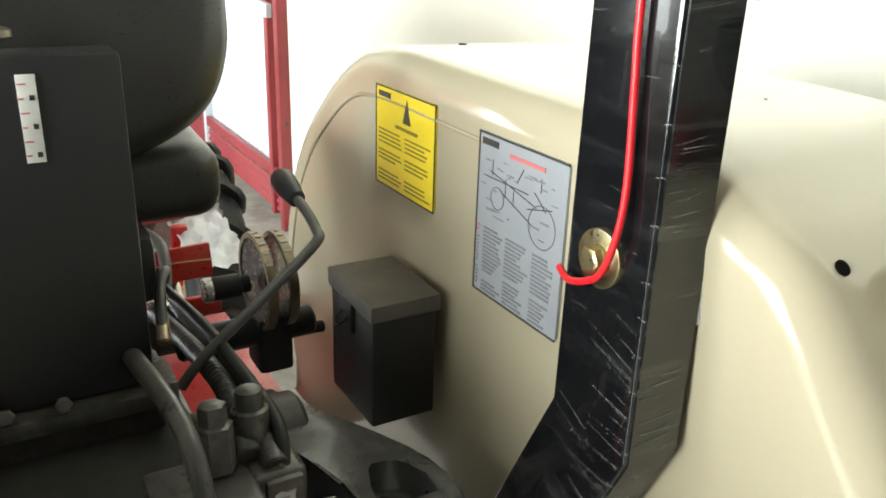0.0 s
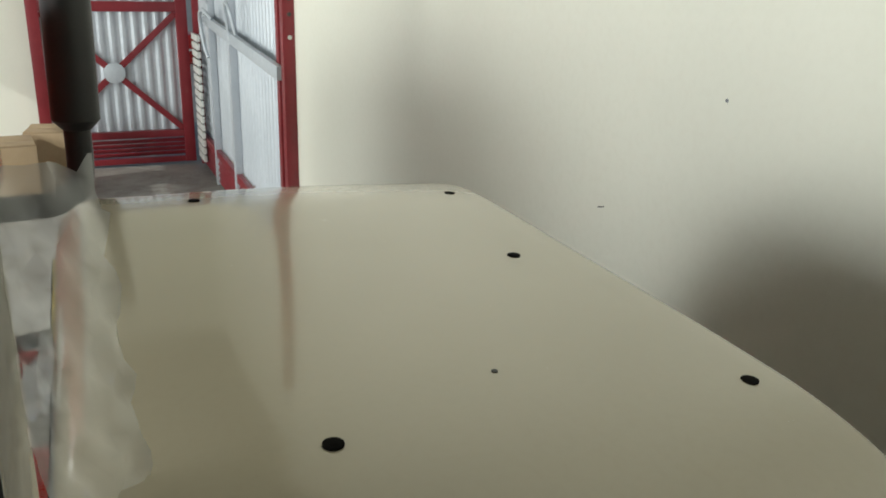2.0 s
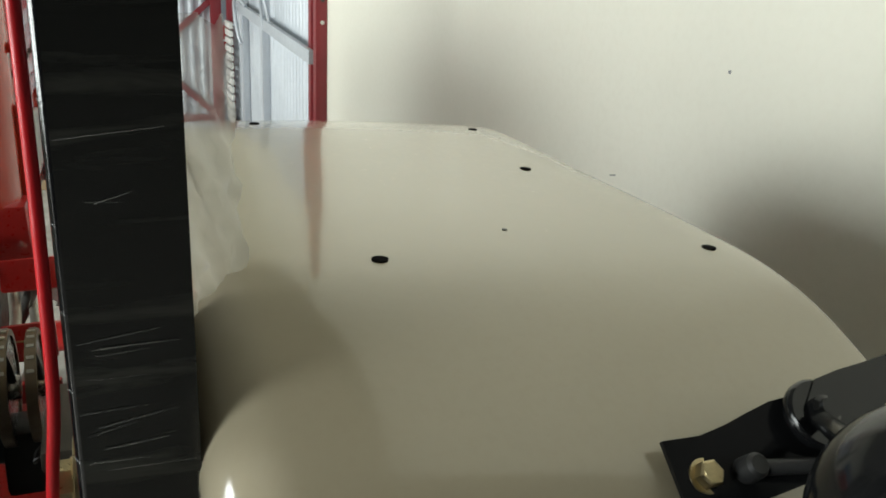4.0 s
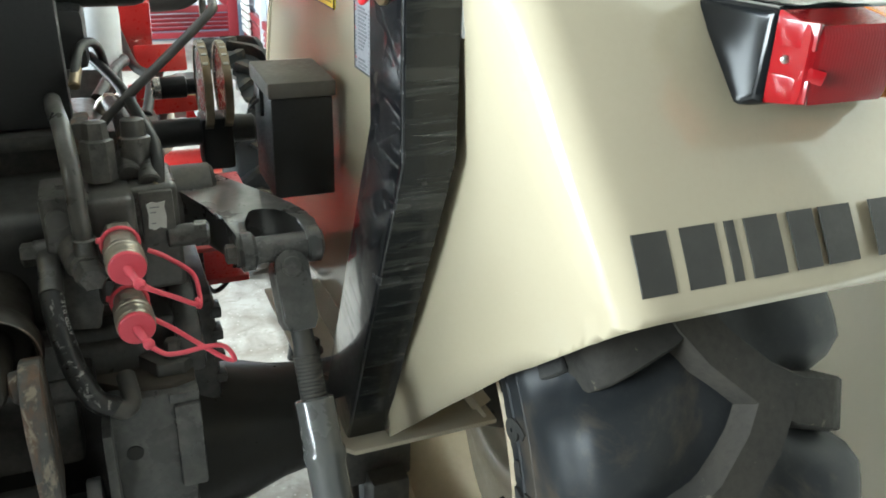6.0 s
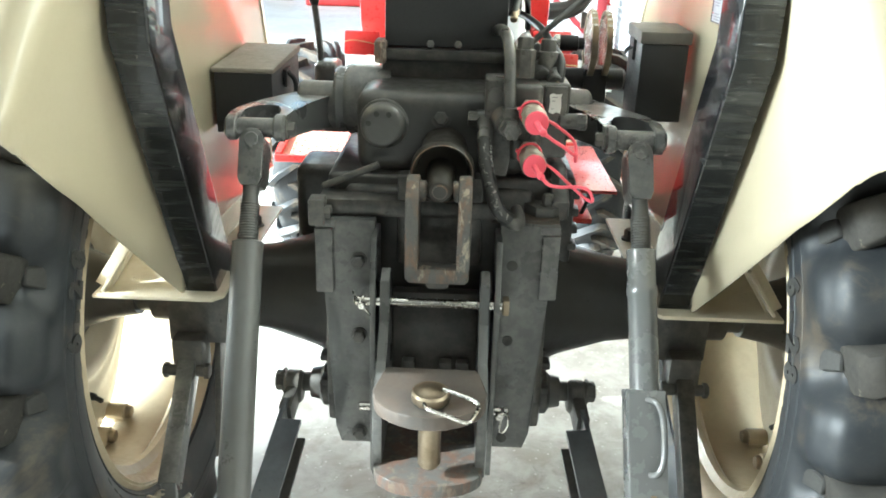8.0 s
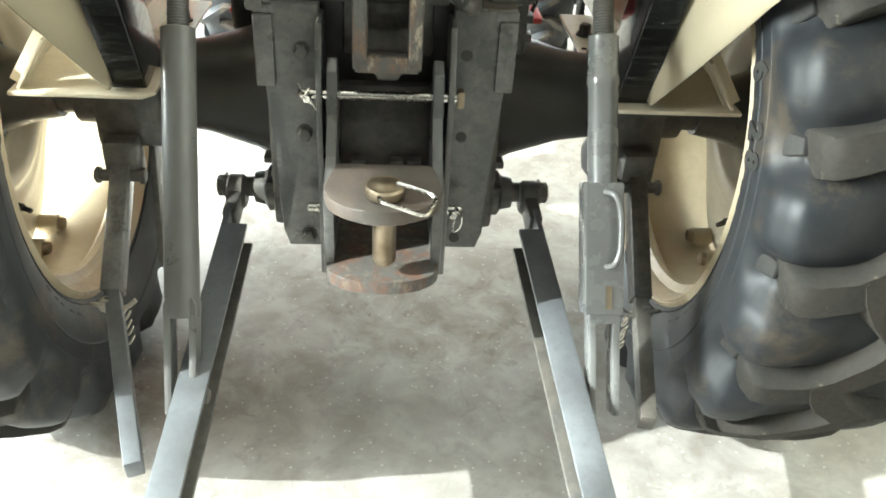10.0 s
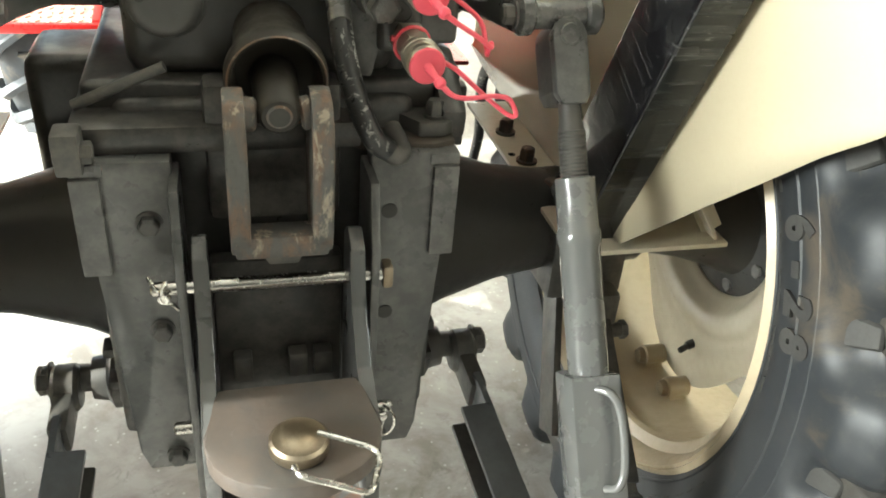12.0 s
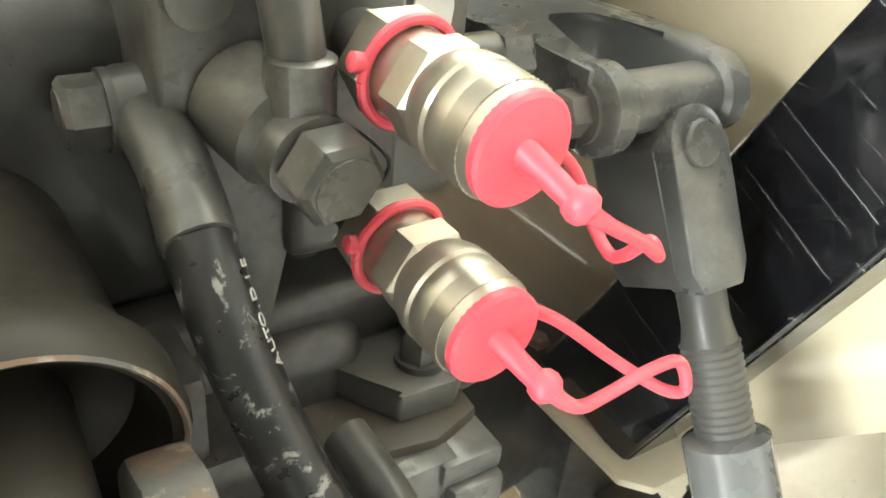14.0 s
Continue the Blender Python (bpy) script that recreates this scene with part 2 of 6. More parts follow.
def film_material(name, dark, pale, white, crumple, fold_at, band_at):
    """Black paint under stretched cling film: gloss, bands of trapped air and fine pale folds."""
    m, nt, b = mat(name, dark, 0.12, 0, 0.7)
    crease = noise_node(nt, coords(nt, "Object", (2.2, 2.2, 26)), 3.2, 6, 0.62, 0.9)
    tilt = nt.nodes.new("ShaderNodeMapping")
    tilt.inputs["Rotation"].default_value = (radians(14), 0, 0)
    tilt.inputs["Scale"].default_value = (4, 5, 110)
    nt.links.new(coords(nt), tilt.inputs["Vector"])
    line = noise_node(nt, tilt.outputs["Vector"], 1.9, 3, 0.5, 1.0)
    patch = noise_node(nt, coords(nt, "Object", (1, 1, 2)), 9.0, 4)
    band = noise_node(nt, coords(nt, "Object", (3, 3, 30)), 2.4, 5, 0.6, 0.7)
    thin = ramp(nt, line, [(0.615, (0,)), (0.642, (1,)), (0.668, (0,))])
    mask = ramp(nt, patch, [(fold_at, (0,)), (fold_at + 0.16, (0.9,))])
    fac = nt.nodes.new("ShaderNodeMath")
    fac.operation = "MULTIPLY"
    nt.links.new(thin, fac.inputs[0])
    nt.links.new(mask, fac.inputs[1])
    base = mix(nt, ramp(nt, band, [(band_at, (0,)), (band_at + 0.14, (0.9,))]), dark, pale)
    nt.links.new(mix(nt, fac.outputs[0], base, white), b.inputs["Base Color"])
    nt.links.new(ramp(nt, patch, [(0.35, (0.10,)), (0.7, (0.28,))]), b.inputs["Roughness"])
    bump(nt, b, crease, crumple, 0.003)
    return m


def rubber_material():
    m, nt, b = mat("dusty_tyre_rubber", (0.03, 0.031, 0.034), 0.5)
    v = coords(nt)
    big = noise_node(nt, v, 5, 6, 0.6)
    fine = noise_node(nt, v, 80, 6, 0.7)
    # base leans to blue: reflected sky put into the rubber's colour
    col = mix(nt, ramp(nt, big, [(0.42, (0,)), (0.72, (0.8,))]), (0.0175, 0.0195, 0.0220), (0.028, 0.029, 0.030))
    col = mix(nt, ramp(nt, fine, [(0.5, (0,)), (0.8, (0.5,))]), col, (0.042, 0.041, 0.037))
    mud = noise_node(nt, v, 8, 7, 0.68, 0.5)
    col = mix(nt, ramp(nt, mud, [(0.55, (0,)), (0.66, (0.75,))]), col, (0.070, 0.056, 0.040))
    b.inputs["Specular IOR Level"].default_value = 0.33
    nt.links.new(col, b.inputs["Base Color"])
    nt.links.new(ramp(nt, big, [(0.35, (0.46,)), (0.7, (0.62,))]), b.inputs["Roughness"])
    bump(nt, b, fine, 0.16, 0.001)
    return m


def dusty_lug_material():
    return worn("dried_mud_on_lug", (0.044, 0.039, 0.032), (0.022, 0.0215, 0.020), 0.75, 0, 0, 9, 110, 0.5, (0.10, 0.085, 0.066), 0.64, spec=0.25)


def concrete_material():
    m, nt, b = mat("worn_concrete_floor", (0.42, 0.40, 0.37), 0.55)
    v = coords(nt, "Object")
    big = noise_node(nt, v, 1.3, 6, 0.6)
    mid = noise_node(nt, v, 9, 7, 0.65, 0.4)
    fine = noise_node(nt, v, 90, 5, 0.7)
    stain = noise_node(nt, v, 21, 7, 0.7, 0.8)
    col = mix(nt, ramp(nt, mid, [(0.38, (0,)), (0.62, (1,))]), (0.19, 0.17, 0.142), (0.36, 0.343, 0.315))
    col = mix(nt, ramp(nt, stain, [(0.56, (0,)), (0.68, (0.75,))]), col, (0.14, 0.123, 0.102))
    col = mix(nt, ramp(nt, big, [(0.4, (0,)), (0.7, (0.6,))]), col, (0.41, 0.40, 0.375))
    chips = nt.nodes.new("ShaderNodeTexVoronoi")
    chips.inputs["Scale"].default_value = 42
    nt.links.new(v, chips.inputs["Vector"])
    col = mix(nt, ramp(nt, chips.outputs["Distance"], [(0.09, (0.65,)), (0.15, (0,))]), col, (0.56, 0.545, 0.51))
    nt.links.new(col, b.inputs["Base Color"])
    nt.links.new(ramp(nt, mid, [(0.3, (0.34,)), (0.7, (0.62,))]), b.inputs["Roughness"])
    bump(nt, b, fine, 0.25, 0.002)
    return m


def lens_material(name, color):
    m, nt, b = mat(name, color, 0.2, 0, 0.15)
    b.inputs["Transmission Weight"].default_value = 0.35
    b.inputs["IOR"].default_value = 1.49
    w = nt.nodes.new("ShaderNodeTexWave")
    w.inputs["Scale"].default_value = 95
    w.bands_direction = "X"
    nt.links.new(coords(nt), w.inputs["Vector"])
    bump(nt, b, w.outputs["Fac"], 0.12, 0.001)
    return m


M_FILM = film_material("black_paint_under_cling_film", (0.005, 0.005, 0.006), (0.012, 0.012, 0.013), (0.17, 0.175, 0.17), 0.10, 0.58, 0.52)
M_FILMGREY = film_material("layers_of_cling_film_on_black", (0.0095, 0.0105, 0.0100), (0.034, 0.035, 0.031), (0.10, 0.10, 0.09), 0.16, 0.56, 0.52)
_fb = M_FILMGREY.node_tree.nodes["Principled BSDF"]
_fb.inputs["Coat Weight"].default_value = 0.2
_fb.inputs["Specular IOR Level"].default_value = 0.34
M_RUBBER = rubber_material()
M_MUD = dusty_lug_material()
M_LETTER = worn("rubbed_rubber_letters", (0.040, 0.039, 0.036), (0.026, 0.025, 0.024), 0.6, 0, 0, 30, 160, 0.2, spec=0.3)
M_CONCRETE = concrete_material()
M_LENSRED = lens_material("red_lamp_lens", (0.30, 0.006, 0.010))
M_LENSAMBER = lens_material("amber_lamp_lens", (0.75, 0.20, 0.01))
M_GLASS, _g, _b = mat("lamp_glass", (0.42, 0.36, 0.30), 0.08)
_b.inputs["Transmission Weight"].default_value = 0.6
M_CLEAR, _g, _b = mat("clear_cling_film", (0.9, 0.9, 0.9), 0.12)
_b.inputs["Alpha"].default_value = 0.36
M_FOLD, _g, _b = mat("whitened_film_fold", (0.85, 0.85, 0.83), 0.3)
_b.inputs["Alpha"].default_value = 0.13


# ---------------------------------------------------------------- mesh helpers
def finish(me, angle=38):
    me.shade_smooth()
    me.set_sharp_from_angle(angle=radians(angle))
    return me


def part(name, bm, material, parent=None, label="", angle=38, kind=""):
    """Links a bmesh as one mesh object under its thing or part."""
    bmesh.ops.recalc_face_normals(bm, faces=bm.faces[:])
    me = bpy.data.meshes.new(name)
    bm.to_mesh(me)
    bm.free()
    me.materials.append(material)
    finish(me, angle)
    ob = new(name, me)
    if parent is not None:
        ob.parent = parent
    if label or kind:
        tagged(ob, label, kind=kind)
    return ob


def thing(name, label, category, group="", kind="", at=(0, 0, 0)):
    ob = new(name)
    ob.location = at
    ob.empty_display_size = 0.1
    return tagged(ob, label, category, group, kind)


def basis(d):
    d = Vector(d).normalized()
    up = Vector((0, 0, 1)) if abs(d.z) < 0.9 else Vector((0, 1, 0))
    a = d.cross(up).normalized()
    return a, d.cross(a).normalized(), d


def rings(bm, loops, cap=True, closed=False):
    vs = [[bm.verts.new(p) for p in loop] for loop in loops]
    pairs = list(zip(vs, vs[1:])) + ([(vs[-1], vs[0])] if closed else [])
    for u, w in pairs:
        n = len(u)
        for i in range(n):
            bm.faces.new((u[i], u[(i + 1) % n], w[(i + 1) % n], w[i]))
    if cap and not closed:
        bm.faces.new(vs[0][::-1])
        bm.faces.new(vs[-1])
    return vs


def lathe(bm, p, d, profile, n=28, cap=True):
    """Turns a profile of (distance along d, radius) round the axis through p."""
    a, b, d = basis(d)
    p = Vector(p)
    loops = []
    for s, r in profile:
        loops.append([p + d * s + (a * math.cos(2 * math.pi * k / n) + b * math.sin(2 * math.pi * k / n)) * max(r, 1e-5) for k in range(n)])
    rings(bm, loops, cap)
    return bm


def rod(bm, p0, p1, r, r1=None, n=20, soft=0.0):
    p0, p1 = Vector(p0), Vector(p1)
    r1 = r if r1 is None else r1
    ln = (p1 - p0).length
    c = min(soft, r * 0.5, r1 * 0.5, ln * 0.3)
    prof = [(0, r - c), (c, r), (ln - c, r1), (ln, r1 - c)] if c > 0 else [(0, r), (ln, r1)]
    return lathe(bm, p0, p1 - p0, prof, n)


def tube(bm, pts, r, n=12, smooth=6, radii=None):
    """A round bar or hose along a smooth line through the points."""
    pts = [Vector(p) for p in pts]
    line, rad = [], []
    for i in range(len(pts) - 1):
        p0, p1, p2, p3 = pts[max(i - 1, 0)], pts[i], pts[i + 1], pts[min(i + 2, len(pts) - 1)]
        for k in range(smooth):
            t = k / smooth
            line.append(0.5 * ((2 * p1) + (p2 - p0) * t + (2 * p0 - 5 * p1 + 4 * p2 - p3) * t * t + (3 * p1 - p0 - 3 * p2 + p3) * t ** 3))
            rad.append((radii[i] * (1 - t) + radii[i + 1] * t) if radii else r)
    line.append(pts[-1])
    rad.append(radii[-1] if radii else r)
    loops, ref = [], None
    for i, q in enumerate(line):
        d = (line[min(i + 1, len(line) - 1)] - line[max(i - 1, 0)]).normalized()
        if ref is None:
            ref = basis(d)[0]
        a = (ref - d * ref.dot(d)).normalized()
        b = d.cross(a)
        ref = a
        loops.append([q + (a * math.cos(2 * math.pi * k / n) + b * math.sin(2 * math.pi * k / n)) * rad[i] for k in range(n)])
    rings(bm, loops)
    return bm


def bevel_new(bm, verts, w, seg=2):
    if w <= 0:
        return
    es = {e for v in verts for e in v.link_edges}
    bmesh.ops.bevel(bm, geom=list(es), offset=w, segments=seg, affect="EDGES", profile=0.6, clamp_overlap=True)


def box(bm, c, s, bev=0.003, rot=(0, 0, 0), seg=2):
    m = Matrix.Translation(c) @ pose(0, 0, 0, *rot) @ Matrix.Diagonal((*s, 1))
    vs = bmesh.ops.create_cube(bm, size=1, matrix=m)["verts"]
    bevel_new(bm, vs, bev, seg)
    return bm


def span(bm, lo, hi, bev=0.003, seg=2):
    lo, hi = Vector(lo), Vector(hi)
    return box(bm, (lo + hi) / 2, hi - lo, bev, seg=seg)


def slab(bm, poly, axis, a, b, bev=0.002, seg=2):
    """A flat outline given in the two other axes (in x, y, z order), thick from a to b along the axis."""
    def place(p, w):
        return {"x": (w, p[0], p[1]), "y": (p[0], w, p[1]), "z": (p[0], p[1], w)}[axis]
    u = [bm.verts.new(place(p, a)) for p in poly]
    w = [bm.verts.new(place(p, b)) for p in poly]
    n = len(poly)
    bm.faces.new(u[::-1])
    bm.faces.new(w)
    for i in range(n):
        bm.faces.new((u[i], u[(i + 1) % n], w[(i + 1) % n], w[i]))
    bevel_new(bm, u + w, bev, seg)
    return bm


def bar(bm, p0, p1, w, t, side=(1, 0, 0), bev=0.002):
    """A flat bar from p0 to p1, w wide along side, t thick."""
    p0, p1 = Vector(p0), Vector(p1)
    d = (p1 - p0).normalized()
    s = Vector(side)
    s = (s - d * s.dot(d)).normalized()
    q = d.cross(s)
    loops = [[p + s * (w / 2 * i) + q * (t / 2 * j) for i, j in ((-1, -1), (1, -1), (1, 1), (-1, 1))] for p in (p0, p1)]
    vs = rings(bm, loops)
    bevel_new(bm, vs[0] + vs[1], bev)
    return bm


def hexhead(bm, p, d, r, h, washer=0.0):
    p, d = Vector(p), Vector(d).normalized()
    if washer:
        lathe(bm, p, d, [(0, washer), (h * 0.22, washer)], 24)
        p = p + d * h * 0.22
    lathe(bm, p, d, [(0, r), (h * 0.85, r), (h, r * 0.84)], 6)
    lathe(bm, p + d * (h * 0.98), d, [(0, r * 0.72), (h * 0.06, r * 0.70)], 18)
    return bm


def B():
    return bmesh.new()


def catmull(pts, m=6):
    out = []
    for i in range(len(pts) - 1):
        p0, p1, p2, p3 = [np.array(pts[j]) for j in (max(i - 1, 0), i, i + 1, min(i + 2, len(pts) - 1))]
        for k in range(m):
            t = k / m
            out.append(tuple(0.5 * (2 * p1 + (p2 - p0) * t + (2 * p0 - 5 * p1 + 4 * p2 - p3) * t * t + (3 * p1 - p0 - 3 * p2 + p3) * t ** 3)))
    out.append(tuple(pts[-1]))
    return out


# ---------------------------------------------------------------- the shed
def structure(name, bm, material, label, category):
    return tagged(part(name, bm, material), label, category, kind="structure")


b = B()
span(b, (-30, -12, -0.2), (30, 60, 0.0), 0)
structure("floor", b, M_CONCRETE, "pale worn concrete floor with chips and stains", "floor")

b = B()
span(b, (1.462, -1.0, 0), (1.64, 3.40, 4.9), 0)
wall_r = structure("wall_right", b, M_WALL, "plain cream painted wall beside the tractor", "wall")
b = B()
bar(b, (1.4612, 0.772, 1.2065), (1.4612, 0.792, 1.2010), 0.0012, 0.0022, (1, 0, 0), 0)
part("wall_scuff", b, M_INK, wall_r, "thin dark scratch")
b = B()
lathe(b, (1.462, 0.46, 1.47), (-1, 0, 0), [(0, 0.0035), (0.0012, 0.003)], 10)
part("wall_scuff", b, M_INKGREY, wall_r, "small grey chip")
b = B()
span(b, (1.62, 3.40, 0), (1.80, 7.1, 4.9), 0)
structure("wall_gateway_side", b, M_WALL, "cream wall behind the folded gate leaf", "wall")
b = B()
span(b, (-0.95, 6.95, 0), (0.22, 7.10, 4.9), 0)
span(b, (0.22, 6.95, 2.75), (1.62, 7.10, 4.9), 0)
structure("wall_front", b, M_WALL, "cream wall beside the gate", "wall")
# unseen grey stretch of the right wall, added to dim fill and reflections
b = B()
span(b, (1.462, -8.8, 0), (1.64, -1.0, 4.9), 0)
structure("wall_right_rear", b, M_SHELL, "unseen grey wall added to dim the light from behind", "wall")
# unseen back wall, set far off and dark so little light returns
b = B()
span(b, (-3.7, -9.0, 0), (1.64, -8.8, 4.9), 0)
structure("wall_back", b, M_DIMWALL, "unseen dark grey back wall added to cut bounce light", "wall")
# unseen ceiling; its tone sets how much light bounces down
b = B()
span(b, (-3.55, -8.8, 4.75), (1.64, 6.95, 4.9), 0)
structure("ceiling", b, M_SHELL, "unseen pale ceiling, its tone set for bounce light", "ceiling")
b = B()
span(b, (-3.55, 6.95, 3.2), (-0.95, 7.10, 4.9), 0)
structure("trim_lintel", b, M_WALL, "cream lintel over the open front", "lintel")
# unseen beam, its height set to limit where the sun falls
b = B()
span(b, (-3.7, -8.8, 2.92), (-3.55, 3.0, 4.9), 0)
span(b, (-3.7, 3.0, 2.92), (-3.55, 7.1, 4.9), 0)
structure("trim_eaves", b, M_WALL, "unseen cream beam added to cut off the high sun", "beam")

# unseen dark wall, added to shut out light from the left rear
b = B()
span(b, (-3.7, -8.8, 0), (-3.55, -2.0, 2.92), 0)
structure("wall_left", b, M_DIMWALL, "unseen dark grey wall added to block light from the left rear", "wall")

# red-brown gate post with bolt holes
post_g = thing("gate_post", "red-brown steel gate post with bolt holes", "gate post")
b = B()
span(b, (1.405, 3.34, 0), (1.475, 3.40, 3.6), 0.004)
part("post", b, M_MAROON, post_g)
# discs stand for the bolt holes: one white, the others dark
for z in (1.345, 1.45, 1.52, 0.6):
    b = B()
    lathe(b, (1.437, 3.338, z), (0, -1, 0), [(0, 0.010), (0.002, 0.010)], 16)
    part("bolt_hole_disc", b, M_WHITE if z == 1.345 else M_BLACKCAST, post_g)


def corrugated(bm, p, ux, w, h, depth, pitch, flip=1):
    """A sheet with ridges, standing on p, w long along ux."""
    ux = Vector(ux).normalized()
    nrm = Vector((-ux.y, ux.x, 0)) * flip
    n = int(w / pitch) * 4
    lo, hi = [], []
    for k in range(n + 1):
        s = w * k / n
        o = depth * (0, 0, 1, 1)[k % 4]
        q = Vector(p) + ux * s + nrm * o
        lo.append(bm.verts.new(q))
        hi.append(bm.verts.new(q + Vector((0, 0, h))))
    for k in range(n):
        bm.faces.new((lo[k], lo[k + 1], hi[k + 1], hi[k]))
    return bm


# closed gate leaf facing the tractor: maroon frame, galvanised sheet, crossed braces
gate = thing("gate_leaf", "galvanised sheet gate leaf in a maroon frame with crossed braces", "gate")
b = B()
corrugated(b, (0.28, 6.86, 0.30), (1, 0, 0), 1.06, 2.3, 0.012, 0.085)
part("sheet", b, M_GALV, gate, "ridged galvanised sheet", angle=20)
for lo, hi in (((0.20, 6.80, 0.02), (0.29, 6.86, 2.65)), ((1.32, 6.80, 0.02), (1.41, 6.86, 2.65))):
    b = B()
    span(b, lo, hi, 0.004)
    part("stile", b, M_MAROON, gate)
for z0, z1 in ((0.24, 0.30), (1.28, 1.36), (2.58, 2.65), (0.02, 0.07)):
    b = B()
    span(b, (0.29, 6.805, z0), (1.32, 6.855, z1), 0.004)
    part("rail", b, M_MAROON, gate)
for k in range(4):
    b = B()
    box(b, (0.805, 6.83, 0.10 + 0.037 * k), (1.03, 0.016, 0.030), 0.003, (28, 0, 0))
    part("louvre", b, M_MAROON, gate)
for p0, p1 in (((0.29, 6.83, 0.31), (1.32, 6.83, 1.27)), ((0.29, 6.83, 1.27), (1.32, 6.83, 0.31))):
    b = B()
    bar(b, p0, p1, 0.05, 0.02, (0, 0, 1), 0.003)
    part("brace", b, M_MAROON, gate)
b = B()
lathe(b, (0.805, 6.815, 0.79), (0, -1, 0), [(0, 0.085), (0.006, 0.085), (0.008, 0.080)], 32)
part("centre_disc", b, M_GALV, gate, "round galvanised plate over the brace crossing")

# gate leaf folded back along the side
leaf = thing("folded_gate_leaf", "galvanised gate leaf folded back with a sliding bar bolt", "gate")
b = B()
corrugated(b, (1.50, 3.60, 0.30), (0, 1, 0), 3.12, 2.4, 0.012, 0.085, 1)
part("sheet", b, M_GALV, leaf, "ridged galvanised sheet", angle=20)
for y in (3.63, 5.05, 5.9, 6.70):
    b = B()
    span(b, (1.44, y - 0.03, 0.02), (1.49, y + 0.03, 2.7), 0.004)
    part("stile", b, M_GALV if y == 5.9 else M_MAROON if y != 5.05 else M_GALV, leaf)
b = B()
span(b, (1.445, 3.48, 0.24), (1.485, 6.67, 0.30), 0.004)
part("rail", b, M_MAROON, leaf)
for k in range(4):
    b = B()
    box(b, (1.465, 5.07, 0.06 + 0.045 * k), (0.016, 3.2, 0.034), 0.003, (0, 28, 0))
    part("louvre", b, M_MAROON, leaf)
b = B()
bar(b, (1.42, 3.5, 1.16), (1.42, 5.9, 1.28), 0.07, 0.03, (0, 0, 1), 0.004)
part("bolt_bar", b, M_GALV, leaf, "flat galvanised sliding bar")
b = B()
tube(b, [(1.41, 4.6, 1.26), (1.38, 4.62, 1.42), (1.38, 4.75, 1.42), (1.41, 4.8, 1.20)], 0.011, 8)
part("bar_handle", b, M_GALV, leaf)
b = B()
tube(b, [(1.41, 5.5, 1.30), (1.36, 5.55, 1.36), (1.36, 5.7, 1.30), (1.38, 5.72, 1.12), (1.40, 5.68, 1.02)], 0.013, 8)
tube(b, [(1.40, 5.75, 1.45), (1.36, 5.75, 1.55), (1.36, 5.6, 1.55), (1.40, 5.6, 1.4)], 0.012, 8)
part("latch", b, M_GALV, leaf)
b = B()
for k in range(5):
    tube(b, [(1.40 - 0.01 * (k % 2), 5.80, 1.30 - 0.035 * k), (1.37, 5.82, 1.285 - 0.035 * k), (1.40, 5.84, 1.27 - 0.035 * k)], 0.006, 6, 3)
part("chain", b, M_GALV, leaf)

# hanging stack of things beyond: pale slatted crate behind the gate edge
stack = thing("slatted_crate", "white slatted crate standing behind the gate", "crate")
for k in range(16):
    b = B()
    span(b, (1.415, 6.35, 0.10 + 0.065 * k), (1.44, 6.66, 0.15 + 0.065 * k), 0.003)
    part("slat", b, M_WHITE, stack)


def carton(at, size, turn):
    c = thing("cardboard_box", "plain brown cardboard box standing on the floor", "box", "cartons by the wall", at=at)
    c.rotation_euler = (0, 0, radians(turn))
    w, d, h = size
    b = B()
    span(b, (-w / 2, -d / 2, 0), (w / 2, d / 2, h), 0.006)
    part("carton_body", b, M_CARD, c)
    for sgn in (-1, 1):
        b = B()
        box(b, (0, sgn * d * 0.25, h + 0.004), (w * 0.98, d * 0.48, 0.006), 0.001, (sgn * 1.5, 0, 0))
        part("flap", b, M_CARD, c)
    return c


carton((-0.02, 5.75, 0), (0.42, 0.40, 0.46), 6)
carton((0.33, 6.15, 0), (0.40, 0.36, 0.47), -8)

# blue-paned grey door far off in the yard, and a red machine part by it
door = thing("yard_door", "dark grey door with a blue pane standing in the yard", "door")
b = B()
span(b, (-4.6, 13.6, 0), (-3.0, 13.7, 2.2), 0.01)
part("door_leaf", b, M_DOORGREY, door)
b = B()
span(b, (-4.3, 13.57, 0.12), (-3.4, 13.6, 1.0), 0.006)
part("pane", b, M_DOORBLUE, door)


def red_bin(at, size, turn, label):
    t = thing("red_machine_part", label, "machine part", at=at)
    t.rotation_euler = (0, 0, radians(turn))
    b = B()
    w, d, h = size
    span(b, (-w / 2, -d / 2, 0), (w / 2, d / 2, h), 0.05, 3)
    part("part_body", b, M_RED, t)
    b = B()
    span(b, (-w * 0.4, -d / 2 - 0.02, h * 0.45), (w * 0.4, -d / 2, h * 0.52), 0.004)
    part("strip", b, M_WHITE, t)
    return t


red_bin((-1.9, 13.2, 0), (1.5, 0.8, 0.45), 4, "red painted implement lying in the sunny yard")
red_bin((-0.4, 15.2, 0), (1.9, 0.8, 0.6), -6, "red painted implement frame standing in the yard")
red_bin((2.2, 15.0, 0), (1.6, 0.8, 0.5), 8, "red painted implement beam lying in the yard")


# ---------------------------------------------------------------- the tractor
AX = 0.64          # height of the rear axle
tractor = thing("tractor", "red tractor with cream rear fenders and dark grey hitch", "tractor")


